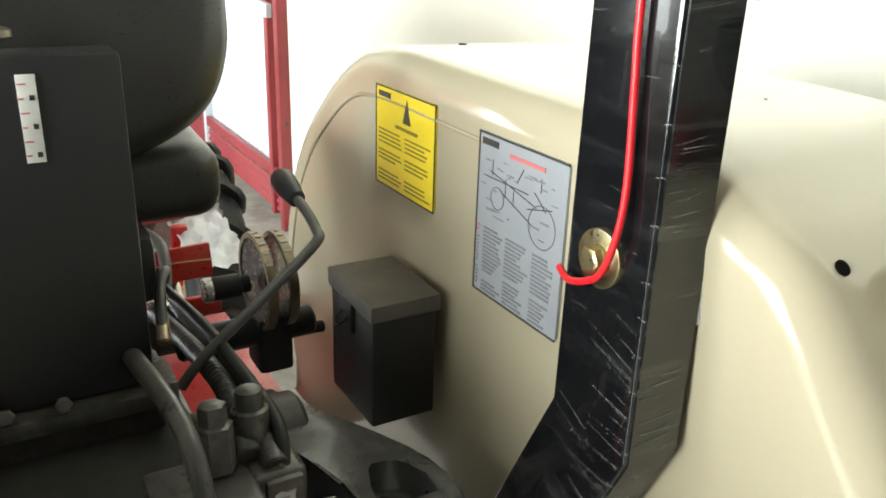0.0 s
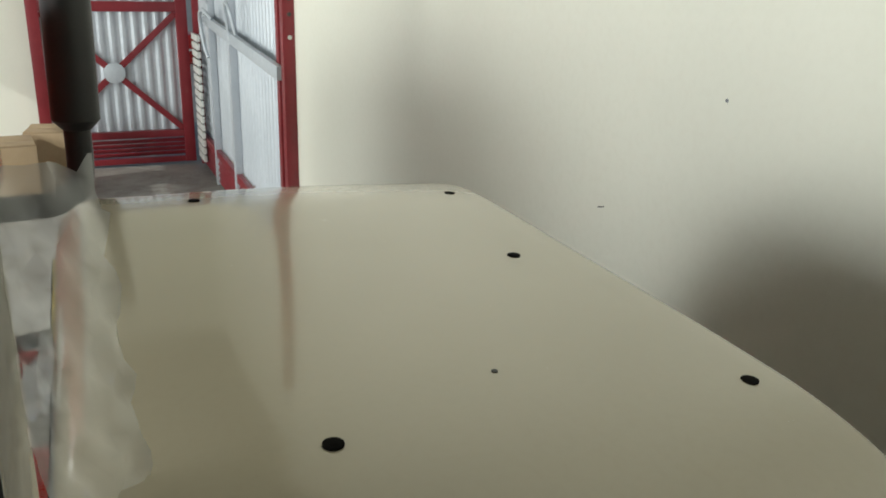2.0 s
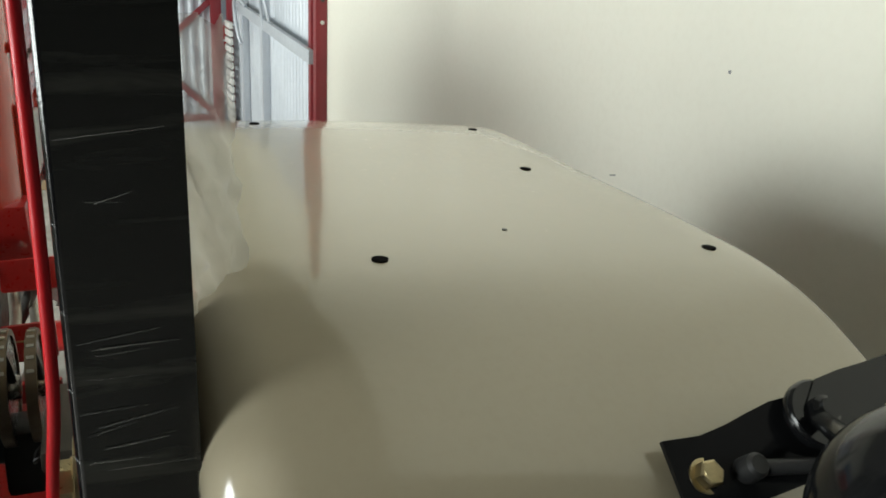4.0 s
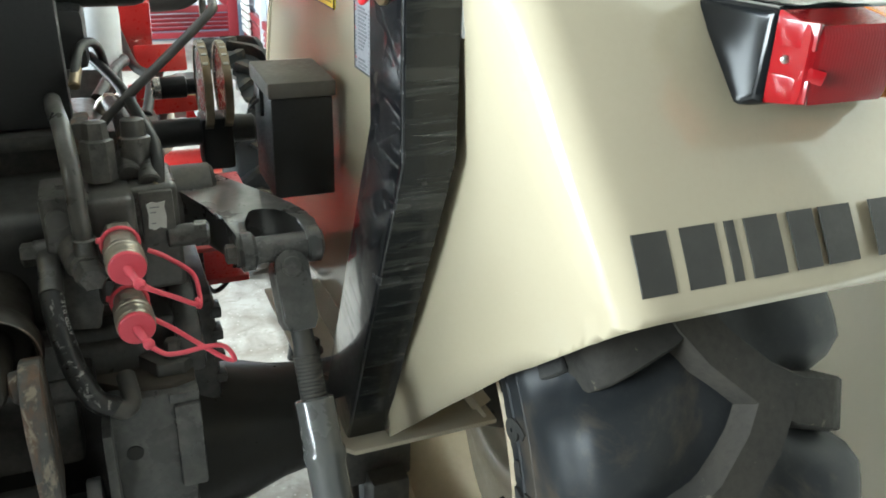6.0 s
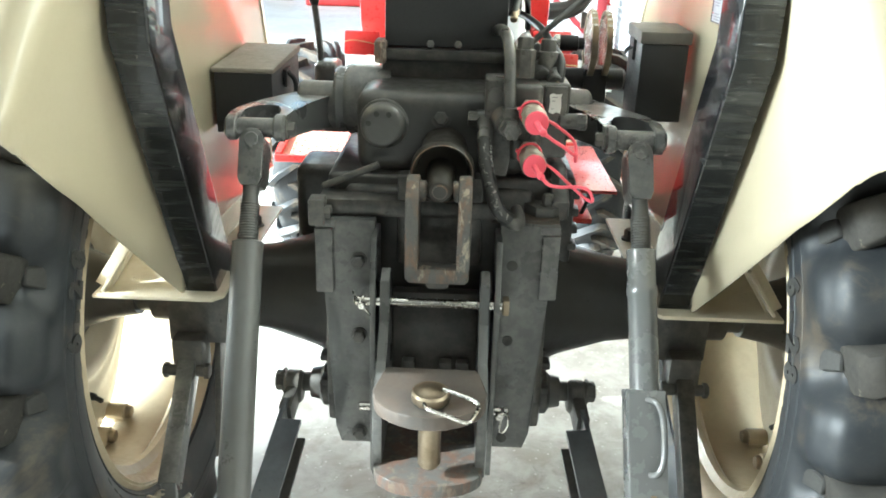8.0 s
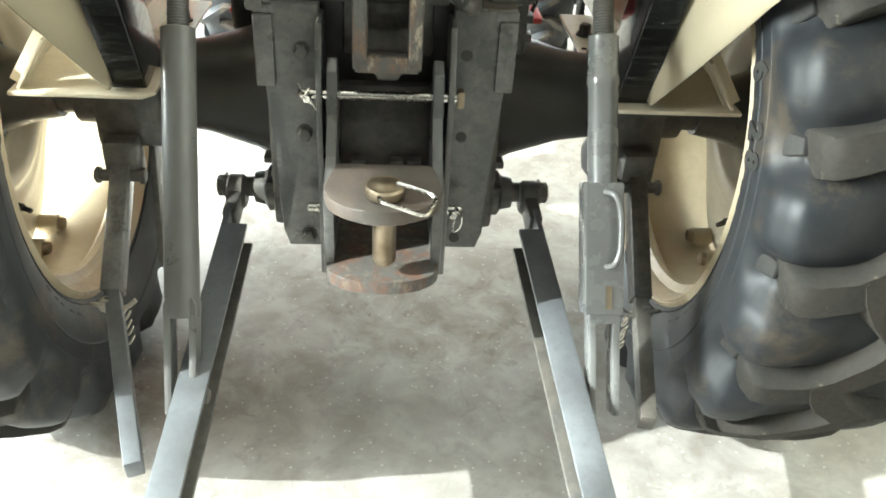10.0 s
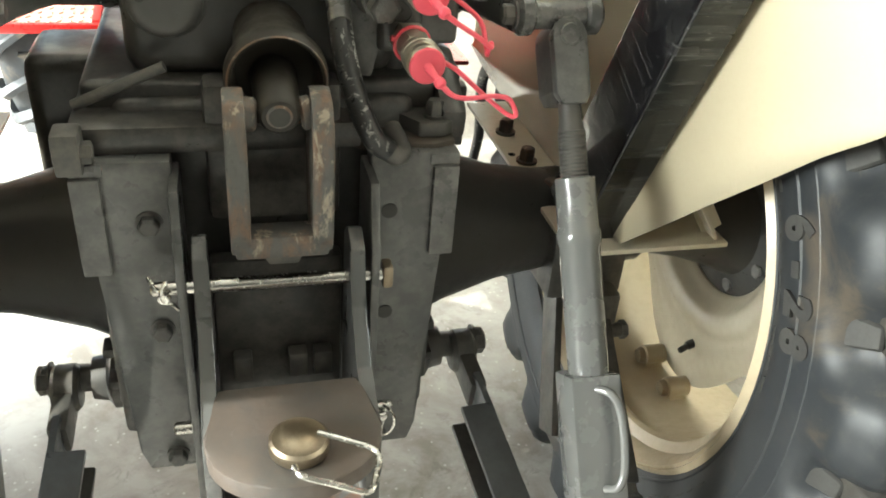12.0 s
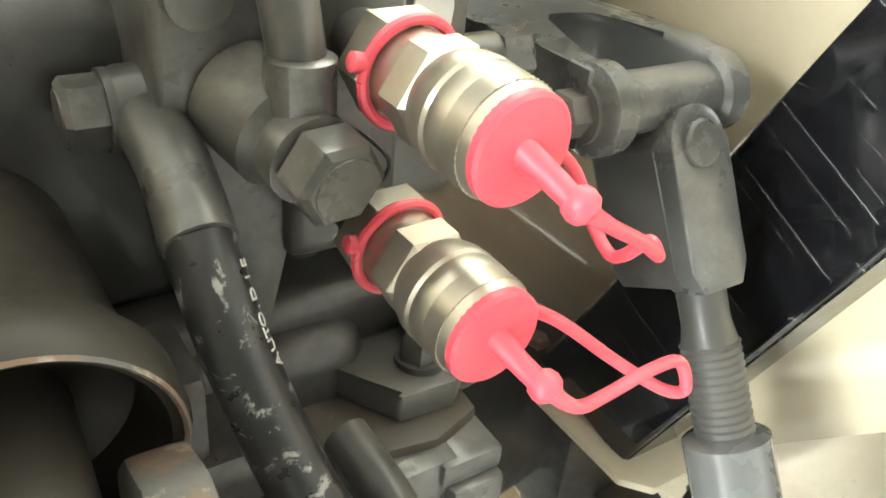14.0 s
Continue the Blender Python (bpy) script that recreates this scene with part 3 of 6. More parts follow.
# ---- fenders
PROFILE = [(0.58, 0.76), (0.628, 0.93), (0.615, 1.06), (0.572, 1.18), (0.530, 1.248), (0.482, 1.303), (0.420, 1.355), (0.355, 1.400), (0.288, 1.430), (0.205, 1.442), (0.12, 1.443), (0.0, 1.441), (-0.20, 1.438), (-0.30, 1.431), (-0.375, 1.408), (-0.44, 1.368), (-0.50, 1.284), (-0.568, 1.177), (-0.596, 1.131), (-0.601, 1.108), (-0.606, 1.050)]
LOWER = [(0.58, 0.74), (0.45, 0.72), (0.30, 0.715), (0.15, 0.715), (0.0, 0.715), (-0.177, 0.718), (-0.30, 0.842), (-0.43, 0.967), (-0.462, 0.9935), (-0.486, 1.010), (-0.526, 1.036), (-0.562, 1.042)]


def fender_x(y, z):
    return 0.456 + 0.39 * max(0, -y - 0.18) * max(0, 1.4 - z)


def along(line, n):
    pts = np.array(line)
    d = np.r_[0, np.cumsum(np.hypot(*np.diff(pts, axis=0).T))]
    return [(float(np.interp(s, d, pts[:, 0])), float(np.interp(s, d, pts[:, 1]))) for s in np.linspace(0, d[-1], n)]


def fender(side):
    n, r = 140, 0.042
    prof = along(catmull(PROFILE, 8), n)
    low = along(LOWER, n)
    bm = B()
    rows = []
    for i, (y, z) in enumerate(prof):
        y0, z0 = prof[max(i - 1, 0)]
        y1, z1 = prof[min(i + 1, n - 1)]
        t = Vector((y1 - y0, z1 - z0)).normalized()
        ny, nz = t.y, -t.x          # outward, the line runs from the front over the top to the back
        row = []
        xi = fender_x(y, z)
        ly, lz = low[i]
        oy, oz = y - ny * r, z - nz * r
        for k in range(7):          # inner wall
            f = k / 7
            yy, zz = ly + (oy - ly) * f, lz + (oz - lz) * f
            row.append((fender_x(yy, zz), yy, zz))
        for k in range(8):          # rounded edge
            a = radians(90 * k / 7)
            o = r * (1 - math.sin(a))
            row.append((xi + r * (1 - math.cos(a)), y - ny * o, z - nz * o))
        for x in (0.55, 0.62, 0.70, 0.78, 0.84):
            dz = 0.010 * max(0, (x - 0.56) / 0.28) ** 2
            row.append((max(x, xi + r + 0.005), y - ny * dz, z - nz * dz))
        for k in range(5):          # outer lip
            a = radians(90 * k / 4)
            row.append((0.872 + 0.012 * math.sin(a), y - ny * (0.012 + 0.012 * (1 - math.cos(a))), z - nz * (0.012 + 0.012 * (1 - math.cos(a)))))
        row.append((0.884, y - ny * 0.045, z - nz * 0.045))
        rows.append([bm.verts.new((side * p[0], p[1], p[2])) for p in row])
    for u, w in zip(rows, rows[1:]):
        for k in range(len(u) - 1):
            bm.faces.new((u[k], u[k + 1], w[k + 1], w[k]))
    # straight cut along the slanting lower edge
    back = [f for f in bm.faces if f.calc_center_median().y < -0.44]
    geom = back + list({e for f in back for e in f.edges}) + list({v for f in back for v in f.verts})
    bmesh.ops.bisect_plane(bm, geom=geom, plane_co=(0, -0.486, 1.013), plane_no=(0, -0.852, -1.0), clear_outer=True, dist=0.0002)
    bmesh.ops.remove_doubles(bm, verts=bm.verts[:], dist=0.0004)
    ob = part("fender", bm, M_CREAM, tractor, "glossy cream painted steel rear fender", angle=55)
    so = ob.modifiers.new("thickness", "SOLIDIFY")
    so.thickness, so.offset = 0.003, -1 if side > 0 else -1
    # raised border round the inner face
    bm = B()
    line = []
    for i in range(12, n - 53, 4):
        y, z = prof[i]
        y0, z0 = prof[i - 1]
        y1, z1 = prof[i + 1]
        t = Vector((y1 - y0, z1 - z0)).normalized()
        yy, zz = y - t.y * 0.062, z + t.x * 0.062
        line.append((side * (fender_x(yy, zz) - 0.0005), yy, zz))
    tube(bm, line, 0.0028, 8, 2)
    part("border_bead", bm, M_CREAM, ob)
    # black discs on the skin, painting the darkness of drilled holes
    top_y = [q[0] for q in prof[::-1]]
    top_z = [q[1] for q in prof[::-1]]

    def skin(x, y):                 # height of the upper skin
        keep = [k for k in range(n) if top_z[k] > 1.40]
        return float(np.interp(y, [top_y[k] for k in keep], [top_z[k] for k in keep])) - 0.010 * max(0, (x - 0.56) / 0.28) ** 2

    for x, y in ((0.586, -0.248), (0.848, -0.254), (0.812, -0.016), (0.844, 0.188), (0.582, 0.206)):
        bm = B()
        lathe(bm, (side * x, y, skin(x, y) - 0.002), (0, -0.02, 1), [(0, 0.0056), (0.0028, 0.0056), (0.003, 0.0050)], 20)
        part("bolt_hole_disc", bm, M_HOLE, ob)
    for x in (0.515, 0.592):
        bm = B()
        lathe(bm, (side * x, -0.4397, 1.3682), (0, -0.67, 0.74), [(-0.004, 0.0064), (0.0018, 0.0064)], 18)
        part("bolt_hole_disc", bm, M_HOLE, ob)
    bm = B()
    lathe(bm, (side * 0.697, -0.205, skin(0.697, -0.205) - 0.001), (0, 0, 1), [(0, 0.0020), (0.0016, 0.0020)], 8)
    part("paint_speck", bm, M_INK, ob)
    # foot: base plate and gusset
    bm = B()
    slab(bm, [(0.386, -0.165), (0.404, -0.185), (0.62, -0.185), (0.62, 0.06), (0.50, 0.10), (0.50, 0.34), (0.384, 0.34)], "z", 0.7055, 0.7135, 0.003)
    if side < 0:
        bmesh.ops.scale(bm, vec=(-1, 1, 1), verts=bm.verts[:])
    part("base_plate", bm, M_CREAM_DULL, ob)
    for y in (-0.022, 0.088, 0.20):
        bm = B()
        hexhead(bm, (side * 0.414, y, 0.713), (0, 0, 1), 0.0125, 0.020, 0.017)
        part("base_bolt", bm, M_RUST, ob)
    # black disc painting the dark of a hole
    bm = B()
    lathe(bm, (side * 0.398, 0.115, 0.713), (0, 0, 1), [(0, 0.006), (0.0012, 0.006)], 14)
    part("bolt_hole_disc", bm, M_HOLE, ob)
    bm = B()
    bar(bm, (side * 0.548, -0.165, 0.80), (side * 0.604, -0.165, 0.716), 0.026, 0.006, (0, 1, 0), 0.001)
    bar(bm, (side * 0.556, -0.15, 0.80), (side * 0.612, -0.15, 0.716), 0.006, 0.03, (0, 1, 0), 0.001)
    part("gusset", bm, M_CREAM_DULL, ob)
    return ob


fender_r = fender(1)
fender(-1)

# row of stencilled dark bars on the right fender's back
for k, (x0, w) in enumerate(((0.524, 0.034), (0.571, 0.036), (0.617, 0.010), (0.638, 0.036), (0.686, 0.028), (0.722, 0.036), (0.782, 0.030), (0.822, 0.030))):
    b = B()
    out = Vector((0, -0.85, 0.53))
    line = along(catmull(PROFILE, 8), 140)[::-1]
    zs = sorted({1.1335, 1.178} | {z for y, z in line if 1.1335 < z < 1.178})
    foot = [Vector((0, float(np.interp(z, [q[1] for q in line[:40]], [q[0] for q in line[:40]])), z)) for z in zs]
    rings(b, [[Vector((x0, 0, 0)) + p - out * 0.001, Vector((x0 + w, 0, 0)) + p - out * 0.001, Vector((x0 + w, 0, 0)) + p + out * 0.0007, Vector((x0, 0, 0)) + p + out * 0.0007] for p in foot])
    part("plate_bar", b, M_INK, fender_r, "dark painted bar")

# ---- stickers on the inner face of the right fender
def sticker(name, y0, y1, z0, z1, material, label):
    b = B()
    x = 0.4545
    slab(b, [(y0 + 0.004, z0), (y1 - 0.004, z0), (y1, z0 + 0.004), (y1, z1 - 0.004), (y1 - 0.004, z1), (y0 + 0.004, z1), (y0, z1 - 0.004), (y0, z0 + 0.004)], "x", x - 0.0012, x + 0.002, 0)
    return part(name, b, material, fender_r, label)


def ink(parent, y0, y1, z0, z1, material, name="printed_line"):
    b = B()
    slab(b, [(y0, z0), (y1, z0), (y1, z1), (y0, z1)], "x", 0.4525, 0.4538, 0)
    return part(name, b, material, parent)


rnd = random.Random(5)
yel = sticker("warning_sticker", 0.048, 0.207, 1.266, 1.398, M_YELLOW, "yellow safety sticker with black print")
b = B()
for (y0, y1, z0, z1) in ((0.048, 0.207, 1.3962, 1.398), (0.048, 0.207, 1.266, 1.2678), (0.048, 0.0495, 1.266, 1.398), (0.2055, 0.207, 1.266, 1.398)):
    slab(b, [(y0, z0), (y1, z0), (y1, z1), (y0, z1)], "x", 0.4525, 0.4536, 0)
part("sticker_border", b, M_INK, yel)
b = B()
slab(b, [(0.130, 1.360), (0.110, 1.360), (0.120, 1.390)], "x", 0.4525, 0.4536, 0)
part("warning_triangle", b, M_INK, yel)
ink(yel, 0.165, 0.198, 1.384, 1.391, M_INK, "logo_bar")
ink(yel, 0.092, 0.150, 1.350, 1.354, M_INKOLIVE)
for col, (ya, yb) in enumerate(((0.132, 0.198), (0.057, 0.124))):
    for k in range(13):
        z = 1.342 - 0.0055 * k
        if k in (4, 8, 9):
            continue
        ln = (yb - ya) * rnd.uniform(0.72, 1.0)
        ink(yel, yb - ln, yb, z - 0.0018, z, M_INKOLIVE)

sil = sticker("service_sticker", -0.200, -0.047, 1.209, 1.391, M_SILVER, "silver service sticker with a diagram and tables")
b = B()
for (y0, y1, z0, z1) in ((-0.200, -0.047, 1.389, 1.391), (-0.200, -0.047, 1.209, 1.211), (-0.049, -0.047, 1.209, 1.391)):
    slab(b, [(y0, z0), (y1, z0), (y1, z1), (y0, z1)], "x", 0.4525, 0.4536, 0)
part("sticker_border", b, M_INK, sil)
ink(sil, -0.084, -0.054, 1.378, 1.385, M_INK, "logo_bar")
ink(sil, -0.165, -0.105, 1.374, 1.378, M_INKRED)
for (cy, cz, r) in ((-0.165, 1.318, 0.022), (-0.086, 1.325, 0.012)):
    b = B()
    ringp = [(0.4532, cy + r * math.cos(a * math.pi / 12), cz + r * math.sin(a * math.pi / 12)) for a in range(24)]
    tube(b, ringp + [ringp[0]], 0.0005, 5, 1)
    part("diagram_ring", b, M_INK, sil)
for (p, q) in (((-0.06, 1.345), (-0.14, 1.345)), ((-0.07, 1.352), (-0.155, 1.335)), ((-0.12, 1.352), (-0.13, 1.368)), ((-0.09, 1.335), (-0.15, 1.315)), ((-0.15, 1.35), (-0.17, 1.335)), ((-0.075, 1.348), (-0.075, 1.365)), ((-0.16, 1.352), (-0.16, 1.366)), ((-0.1, 1.33), (-0.1, 1.35)), ((-0.115, 1.325), (-0.115, 1.345)), ((-0.14, 1.33), (-0.18, 1.34))):
    b = B()
    tube(b, [(0.4532, p[0], p[1]), (0.4532, q[0], q[1])], 0.0006, 5, 1)
    part("diagram_line", b, M_INK, sil)
for k in range(26):
    y, z = rnd.uniform(-0.188, -0.062), rnd.uniform(1.300, 1.366)
    ink(sil, y, y + rnd.uniform(0.004, 0.02), z, z + rnd.uniform(0.0006, 0.0016), M_INKGREY, "diagram_mark")
for k in range(17):
    z = 1.288 - 0.0045 * k
    for ya, yb in ((-0.056, -0.052), (-0.100, -0.064), (-0.148, -0.106), (-0.192, -0.154)):
        if rnd.random() < 0.14:
            continue
        ink(sil, yb - (yb - ya) * rnd.uniform(0.5, 1.0), yb, z - 0.0022, z, M_INKRED if (ya > -0.06 and k in (0, 1, 6, 14)) else M_INKGREY)

# ---- roll bar posts
def rops(side):
    b = B()
    slab(b, [(-0.364, 2.35), (-0.364, 1.185), (-0.150, 0.706), (-0.040, 0.730), (-0.274, 1.198), (-0.274, 2.35)], "x", side * 0.402, side * 0.458, 0.005, 3)
    ob = part("roll_bar_post", b, M_FILM, tractor, "black roll bar post wrapped in cling film")
    b = B()
    slab(b, [(-0.3655, 2.34), (-0.3655, 1.185), (-0.1515, 0.708), (-0.1485, 0.708), (-0.3625, 1.187), (-0.3625, 2.34)], "x", side * 0.4055, side * 0.4582, 0)
    part("film_layer", b, M_FILMGREY, ob, "grey crumpled layers of cling film")
    rr = random.Random(11 + side)

    def edge_y(z):
        return -0.364 if z > 1.185 else -0.150 - (z - 0.706) * 0.4468

    # nicks along the corner, then stretched folds: across the back, and fanning out at the bend
    b = B()
    for k in range(26):
        z = 0.76 + 0.040 * k + rr.uniform(-0.014, 0.014)
        y = edge_y(z)
        tube(b, [(side * 0.4016, y + rr.uniform(0.003, 0.008), z + rr.uniform(-0.003, 0.003)), (side * 0.4030, y + 0.0015, z), (side * 0.4042, y - 0.0004, z - 0.001)], rr.uniform(0.0003, 0.0005), 5, 2)
    part("film_nicks", b, M_FOLD, ob, kind="stuff")
    b = B()
    for z0, z1, n in ((1.19, 1.27, 12), (1.375, 1.42, 6), (1.425, 1.455, 5), (1.50, 1.545, 3), (1.62, 1.70, 5), (0.75, 1.17, 34)):
        for k in range(n):
            z = rr.uniform(z0, z1)
            xa = 0.4058 + (rr.uniform(0, 0.012) if rr.random() < 0.6 else rr.uniform(0.005, 0.035))
            xb = min(0.4578, xa + rr.uniform(0.010, 0.050))
            tilt = rr.uniform(-0.003, 0.006)
            line = [(xa, z), ((xa + xb) / 2, z + tilt / 2), (xb, z + tilt)]
            q = rr.uniform(0.00010, 0.00024)
            tube(b, [(side * x, edge_y(zz) - 0.0022, zz) for x, zz in line], q, 4, 3, [q, q * 0.9, q * 0.4])
    part("film_folds", b, M_FOLD, ob, kind="stuff")
    b = B()
    for k in range(26):             # fan at the bend
        f = k / 25
        z = 1.300 - 0.20 * f + rr.uniform(-0.008, 0.008)
        y = edge_y(z)
        ln = rr.uniform(0.018, 0.075) * (1.0 - 0.35 * abs(f - 0.4))
        up = 0.35 - 0.5 * f + rr.uniform(-0.10, 0.10)
        q = rr.uniform(0.00012, 0.00028)
        tube(b, [(side * 0.4014, y + 0.003, z), (side * 0.4014, y + 0.003 + ln, z + ln * up)], q, 4, 2, [q, q * 0.3])
    for k in range(30):             # long taut strands across the slanted face
        z = 0.735 + 0.0149 * k + rr.uniform(-0.006, 0.006)
        y = edge_y(z)
        a = rr.uniform(0.0, 0.020) if rr.random() < 0.5 else rr.uniform(0.01, 0.05)
        ln = min(rr.uniform(0.02, 0.10), 0.100 - a)
        up = 0.47 + rr.uniform(-0.07, 0.07)
        q = rr.uniform(0.00012, 0.00030)
        tube(b, [(side * 0.4014, y + 0.003 + a, z + a * up), (side * 0.4014, y + 0.003 + a + ln, z + (a + ln) * up)], q, 4, 2, [q, q * 0.4])
    for k in range(12):
        z = rr.uniform(1.3, 1.75)
        y = edge_y(z) + rr.uniform(0.006, 0.050)
        ln, up = rr.uniform(0.012, 0.035), rr.uniform(-0.25, 0.35)
        q = rr.uniform(0.00012, 0.00022)
        tube(b, [(side * 0.4014, y, z), (side * 0.4014, y + ln, z + ln * up)], q, 4, 2, [q, q * 0.4])
    part("stretched_folds", b, M_FOLD, ob, kind="stuff")
    return ob


post_r = rops(1)
rops(-1)
b = B()
lathe(b, (0.402, -0.311, 1.349), (-1, 0, 0), [(0, 0.0245), (0.0035, 0.0245), (0.004, 0.0235)], 32)
part("washer", b, M_ZINC, post_r, "large yellow zinc washer")
b = B()
hexhead(b, (0.398, -0.311, 1.349), (-1, 0, 0), 0.0115, 0.009, 0.0125)
part("bolt", b, M_ZINC, post_r)
b = B()
tube(b, [(0.396, -0.322, 2.3), (0.395, -0.328, 1.75), (0.395, -0.330, 1.547), (0.395, -0.333, 1.49), (0.394, -0.338, 1.417), (0.390, -0.337, 1.375), (0.387, -0.328, 1.345), (0.386, -0.313, 1.333), (0.388, -0.290, 1.325), (0.392, -0.272, 1.329)], 0.0031, 12, 6)
part("red_wire", b, M_REDWIRE, post_r, "red sleeved wire hanging down the post")


def crumpled(bm, c, ux, uy, nu, nv, amp, seed):
    """A thin loose sheet, rumpled."""
    rr = random.Random(seed)
    ux, uy = Vector(ux), Vector(uy)
    nn = ux.cross(uy).normalized()
    grid = []
    for i in range(nu + 1):
        row = []
        for j in range(nv + 1):
            w = amp * (math.sin(i * 1.7 + seed) * math.cos(j * 1.3 + 2 * seed) + 0.7 * rr.uniform(-1, 1))
            edge_in = 1 - 0.25 * abs(i / nu - 0.5) * rr.uniform(0, 1)
            row.append(bm.verts.new(Vector(c) + ux * (i / nu - 0.5) * edge_in + uy * (j / nv - 0.5) * edge_in + nn * w))
        grid.append(row)
    for i in range(nu):
        for j in range(nv):
            bm.faces.new((grid[i][j], grid[i + 1][j], grid[i + 1][j + 1], grid[i][j + 1]))
    return bm


b = B()
crumpled(b, (0.478, -0.262, 1.49), (0.042, 0.035, 0.0), (0.012, 0.01, -0.20), 10, 24, 0.004, 3)
part("film_flap", b, M_CLEAR, post_r, "loose torn flap of clear film", angle=180)
b = B()
span(b, (0.4585, -0.366, 1.300), (0.468, -0.352, 1.385), 0.003)
part("clamp_plate", b, M_CLEAR, post_r)
# ---- tail lamp and work lamp on the right fender
b = B()
back = [(0.645, -0.444, 1.349), (0.640, -0.527, 1.264), (0.84, -0.527, 1.264), (0.84, -0.447, 1.346)]
front = [(0.654, -0.546, 1.349), (0.654, -0.548, 1.271), (0.84, -0.548, 1.271), (0.84, -0.546, 1.349)]
vs = rings(b, [back, front])
bevel_new(b, vs[0] + vs[1], 0.010, 4)
part("tail_lamp", b, M_TRIM, fender_r, "black tail lamp housing with red and amber lens")


def lens(x0, x1, material, name):
    b = B()
    loops = []
    for x, d in ((x0, 0.0), (x0 + 0.003, 0.034), (x0 + 0.012, 0.040), (x1 - 0.001, 0.040), (x1, 0.0)):
        loops.append([(x, -0.547 - d * k, z) for k, z in ((0, 1.347), (0.9, 1.340), (1, 1.332), (1, 1.286), (0.92, 1.278), (0, 1.272))])
    vs = rings(b, loops)
    return part(name, b, material, fender_r)


lens(0.655, 0.745, M_LENSRED, "red_lens")
lens(0.7455, 0.838, M_LENSAMBER, "amber_lens")
for z, hw in ((1.3315, 0.022), (1.2885, 0.020)):
    b = B()
    bar(b, (0.6545, -0.552, z), (0.6635, -0.5845, z), hw, 0.0060, (0, 0, 1), 0.0020)
    part("lens_step", b, M_LENSRED, fender_r)
b = B()
lathe(b, (0.656, -0.560, 1.311), (-0.5, -0.87, 0), [(0, 0.0035), (0.004, 0.0035), (0.005, 0.002)], 14)
part("lens_screw", b, M_CHROME, fender_r)
b = B()
bar(b, (0.660, -0.576, 1.304), (0.672, -0.590, 1.300), 0.012, 0.008, (0, 0, 1), 0.002)
part("lens_boss", b, M_LENSRED, fender_r)

b = B()
n1 = Vector((0, -0.67, 0.74)).normalized()
v1 = Vector((0, 0.74, 0.67))
hub0 = Vector((0.702, -0.4405, 1.3705))
poly = [(-0.017, 0.022), (-0.0165, 0.002), (-0.016, -0.017), (-0.004, -0.0195), (0.013, -0.019), (0.032, -0.018), (0.050, -0.016), (0.066, -0.008), (0.078, 0.010), (0.076, 0.026), (0.064, 0.030), (0.050, 0.030), (0.036, 0.027), (0.022, 0.0235), (0.006, 0.021)]


def strap_lift(u):                  # the strap bends off the sheet towards the lamp
    return float(np.interp(u, [-0.02, 0.012, 0.045, 0.08], [0.0, 0.001, 0.010, 0.020]))


loops = [[hub0 + Vector((u, 0, 0)) + v1 * v + n1 * (h + strap_lift(u)) for u, v in poly] for h in (0.0015, 0.0045)]
rings(b, loops)
bracket = part("lamp_bracket", b, M_TRIM, fender_r, "bent black lamp bracket")
b = B()
hexhead(b, hub0 + n1 * 0.005, n1, 0.0075, 0.007, 0.0095)
part("bracket_bolt", b, M_ZINC, bracket)
b = B()
pv = hub0 + Vector((0.068, 0, 0)) + v1 * 0.016 + n1 * 0.022
lathe(b, pv, n1, [(0, 0.0185), (0.002, 0.0195), (0.006, 0.0195), (0.008, 0.018)], 28)
lathe(b, pv + n1 * 0.007, n1, [(0, 0.0085), (0.005, 0.0085), (0.0065, 0.006), (0.009, 0.0055)], 20)
part("pivot_knob", b, M_TRIM, bracket)
b = B()
arm_pts = [(0.062, 0.006), (0.060, 0.022), (0.072, 0.034), (0.090, 0.037), (0.112, 0.039), (0.145, 0.043), (0.178, 0.045), (0.188, 0.040), (0.186, 0.030), (0.150, 0.024), (0.112, 0.014), (0.088, 0.004)]
rings(b, [[hub0 + Vector((u, 0, 0)) + v1 * v + n1 * (0.0275 + h) for u, v in arm_pts] for h in (0.0, 0.0035)])
part("lamp_stirrup", b, M_TRIM, bracket)
b = B()
r0 = hub0 + Vector((0.023, 0, 0)) - v1 * 0.002
r1 = hub0 + Vector((0.060, 0, 0)) - v1 * 0.012
lathe(b, r0 + n1 * 0.008, n1, [(0, 0.0075), (0.012, 0.0068), (0.014, 0.005)], 18)
rod(b, r0 + n1 * 0.014, r1 + n1 * 0.034, 0.0045, 0.0035)
part("cable_stub", b, M_BLACKPLASTIC, bracket)
ax = Vector((0.10, -0.72, -0.68)).normalized()
lc = Vector((0.742, -0.545, 1.403))
b = B()
bowl = [(-0.057 * math.cos(radians(q)), 0.057 * math.sin(radians(q))) for q in range(4, 84, 8)]
lathe(b, lc, ax, bowl + [(0.002, 0.0574), (0.004, 0.0590), (0.0065, 0.0594), (0.012, 0.0594), (0.0145, 0.0580), (0.0150, 0.0545)], 48)
work = part("work_lamp", b, M_TRIM, fender_r, "round glossy black work lamp", angle=30)
b = B()
lathe(b, lc + ax * 0.0140, ax, [(0, 0.0555), (0.006, 0.0500), (0.010, 0.036), (0.012, 0.01)], 40)
part("lamp_face", b, M_GLASS, work, "domed lamp glass")
b = B()
rod(b, lc - ax * 0.030 - Vector((0.03, 0, -0.012)), pv + n1 * 0.003, 0.006, 0.005)
part("lamp_neck", b, M_TRIM, work)

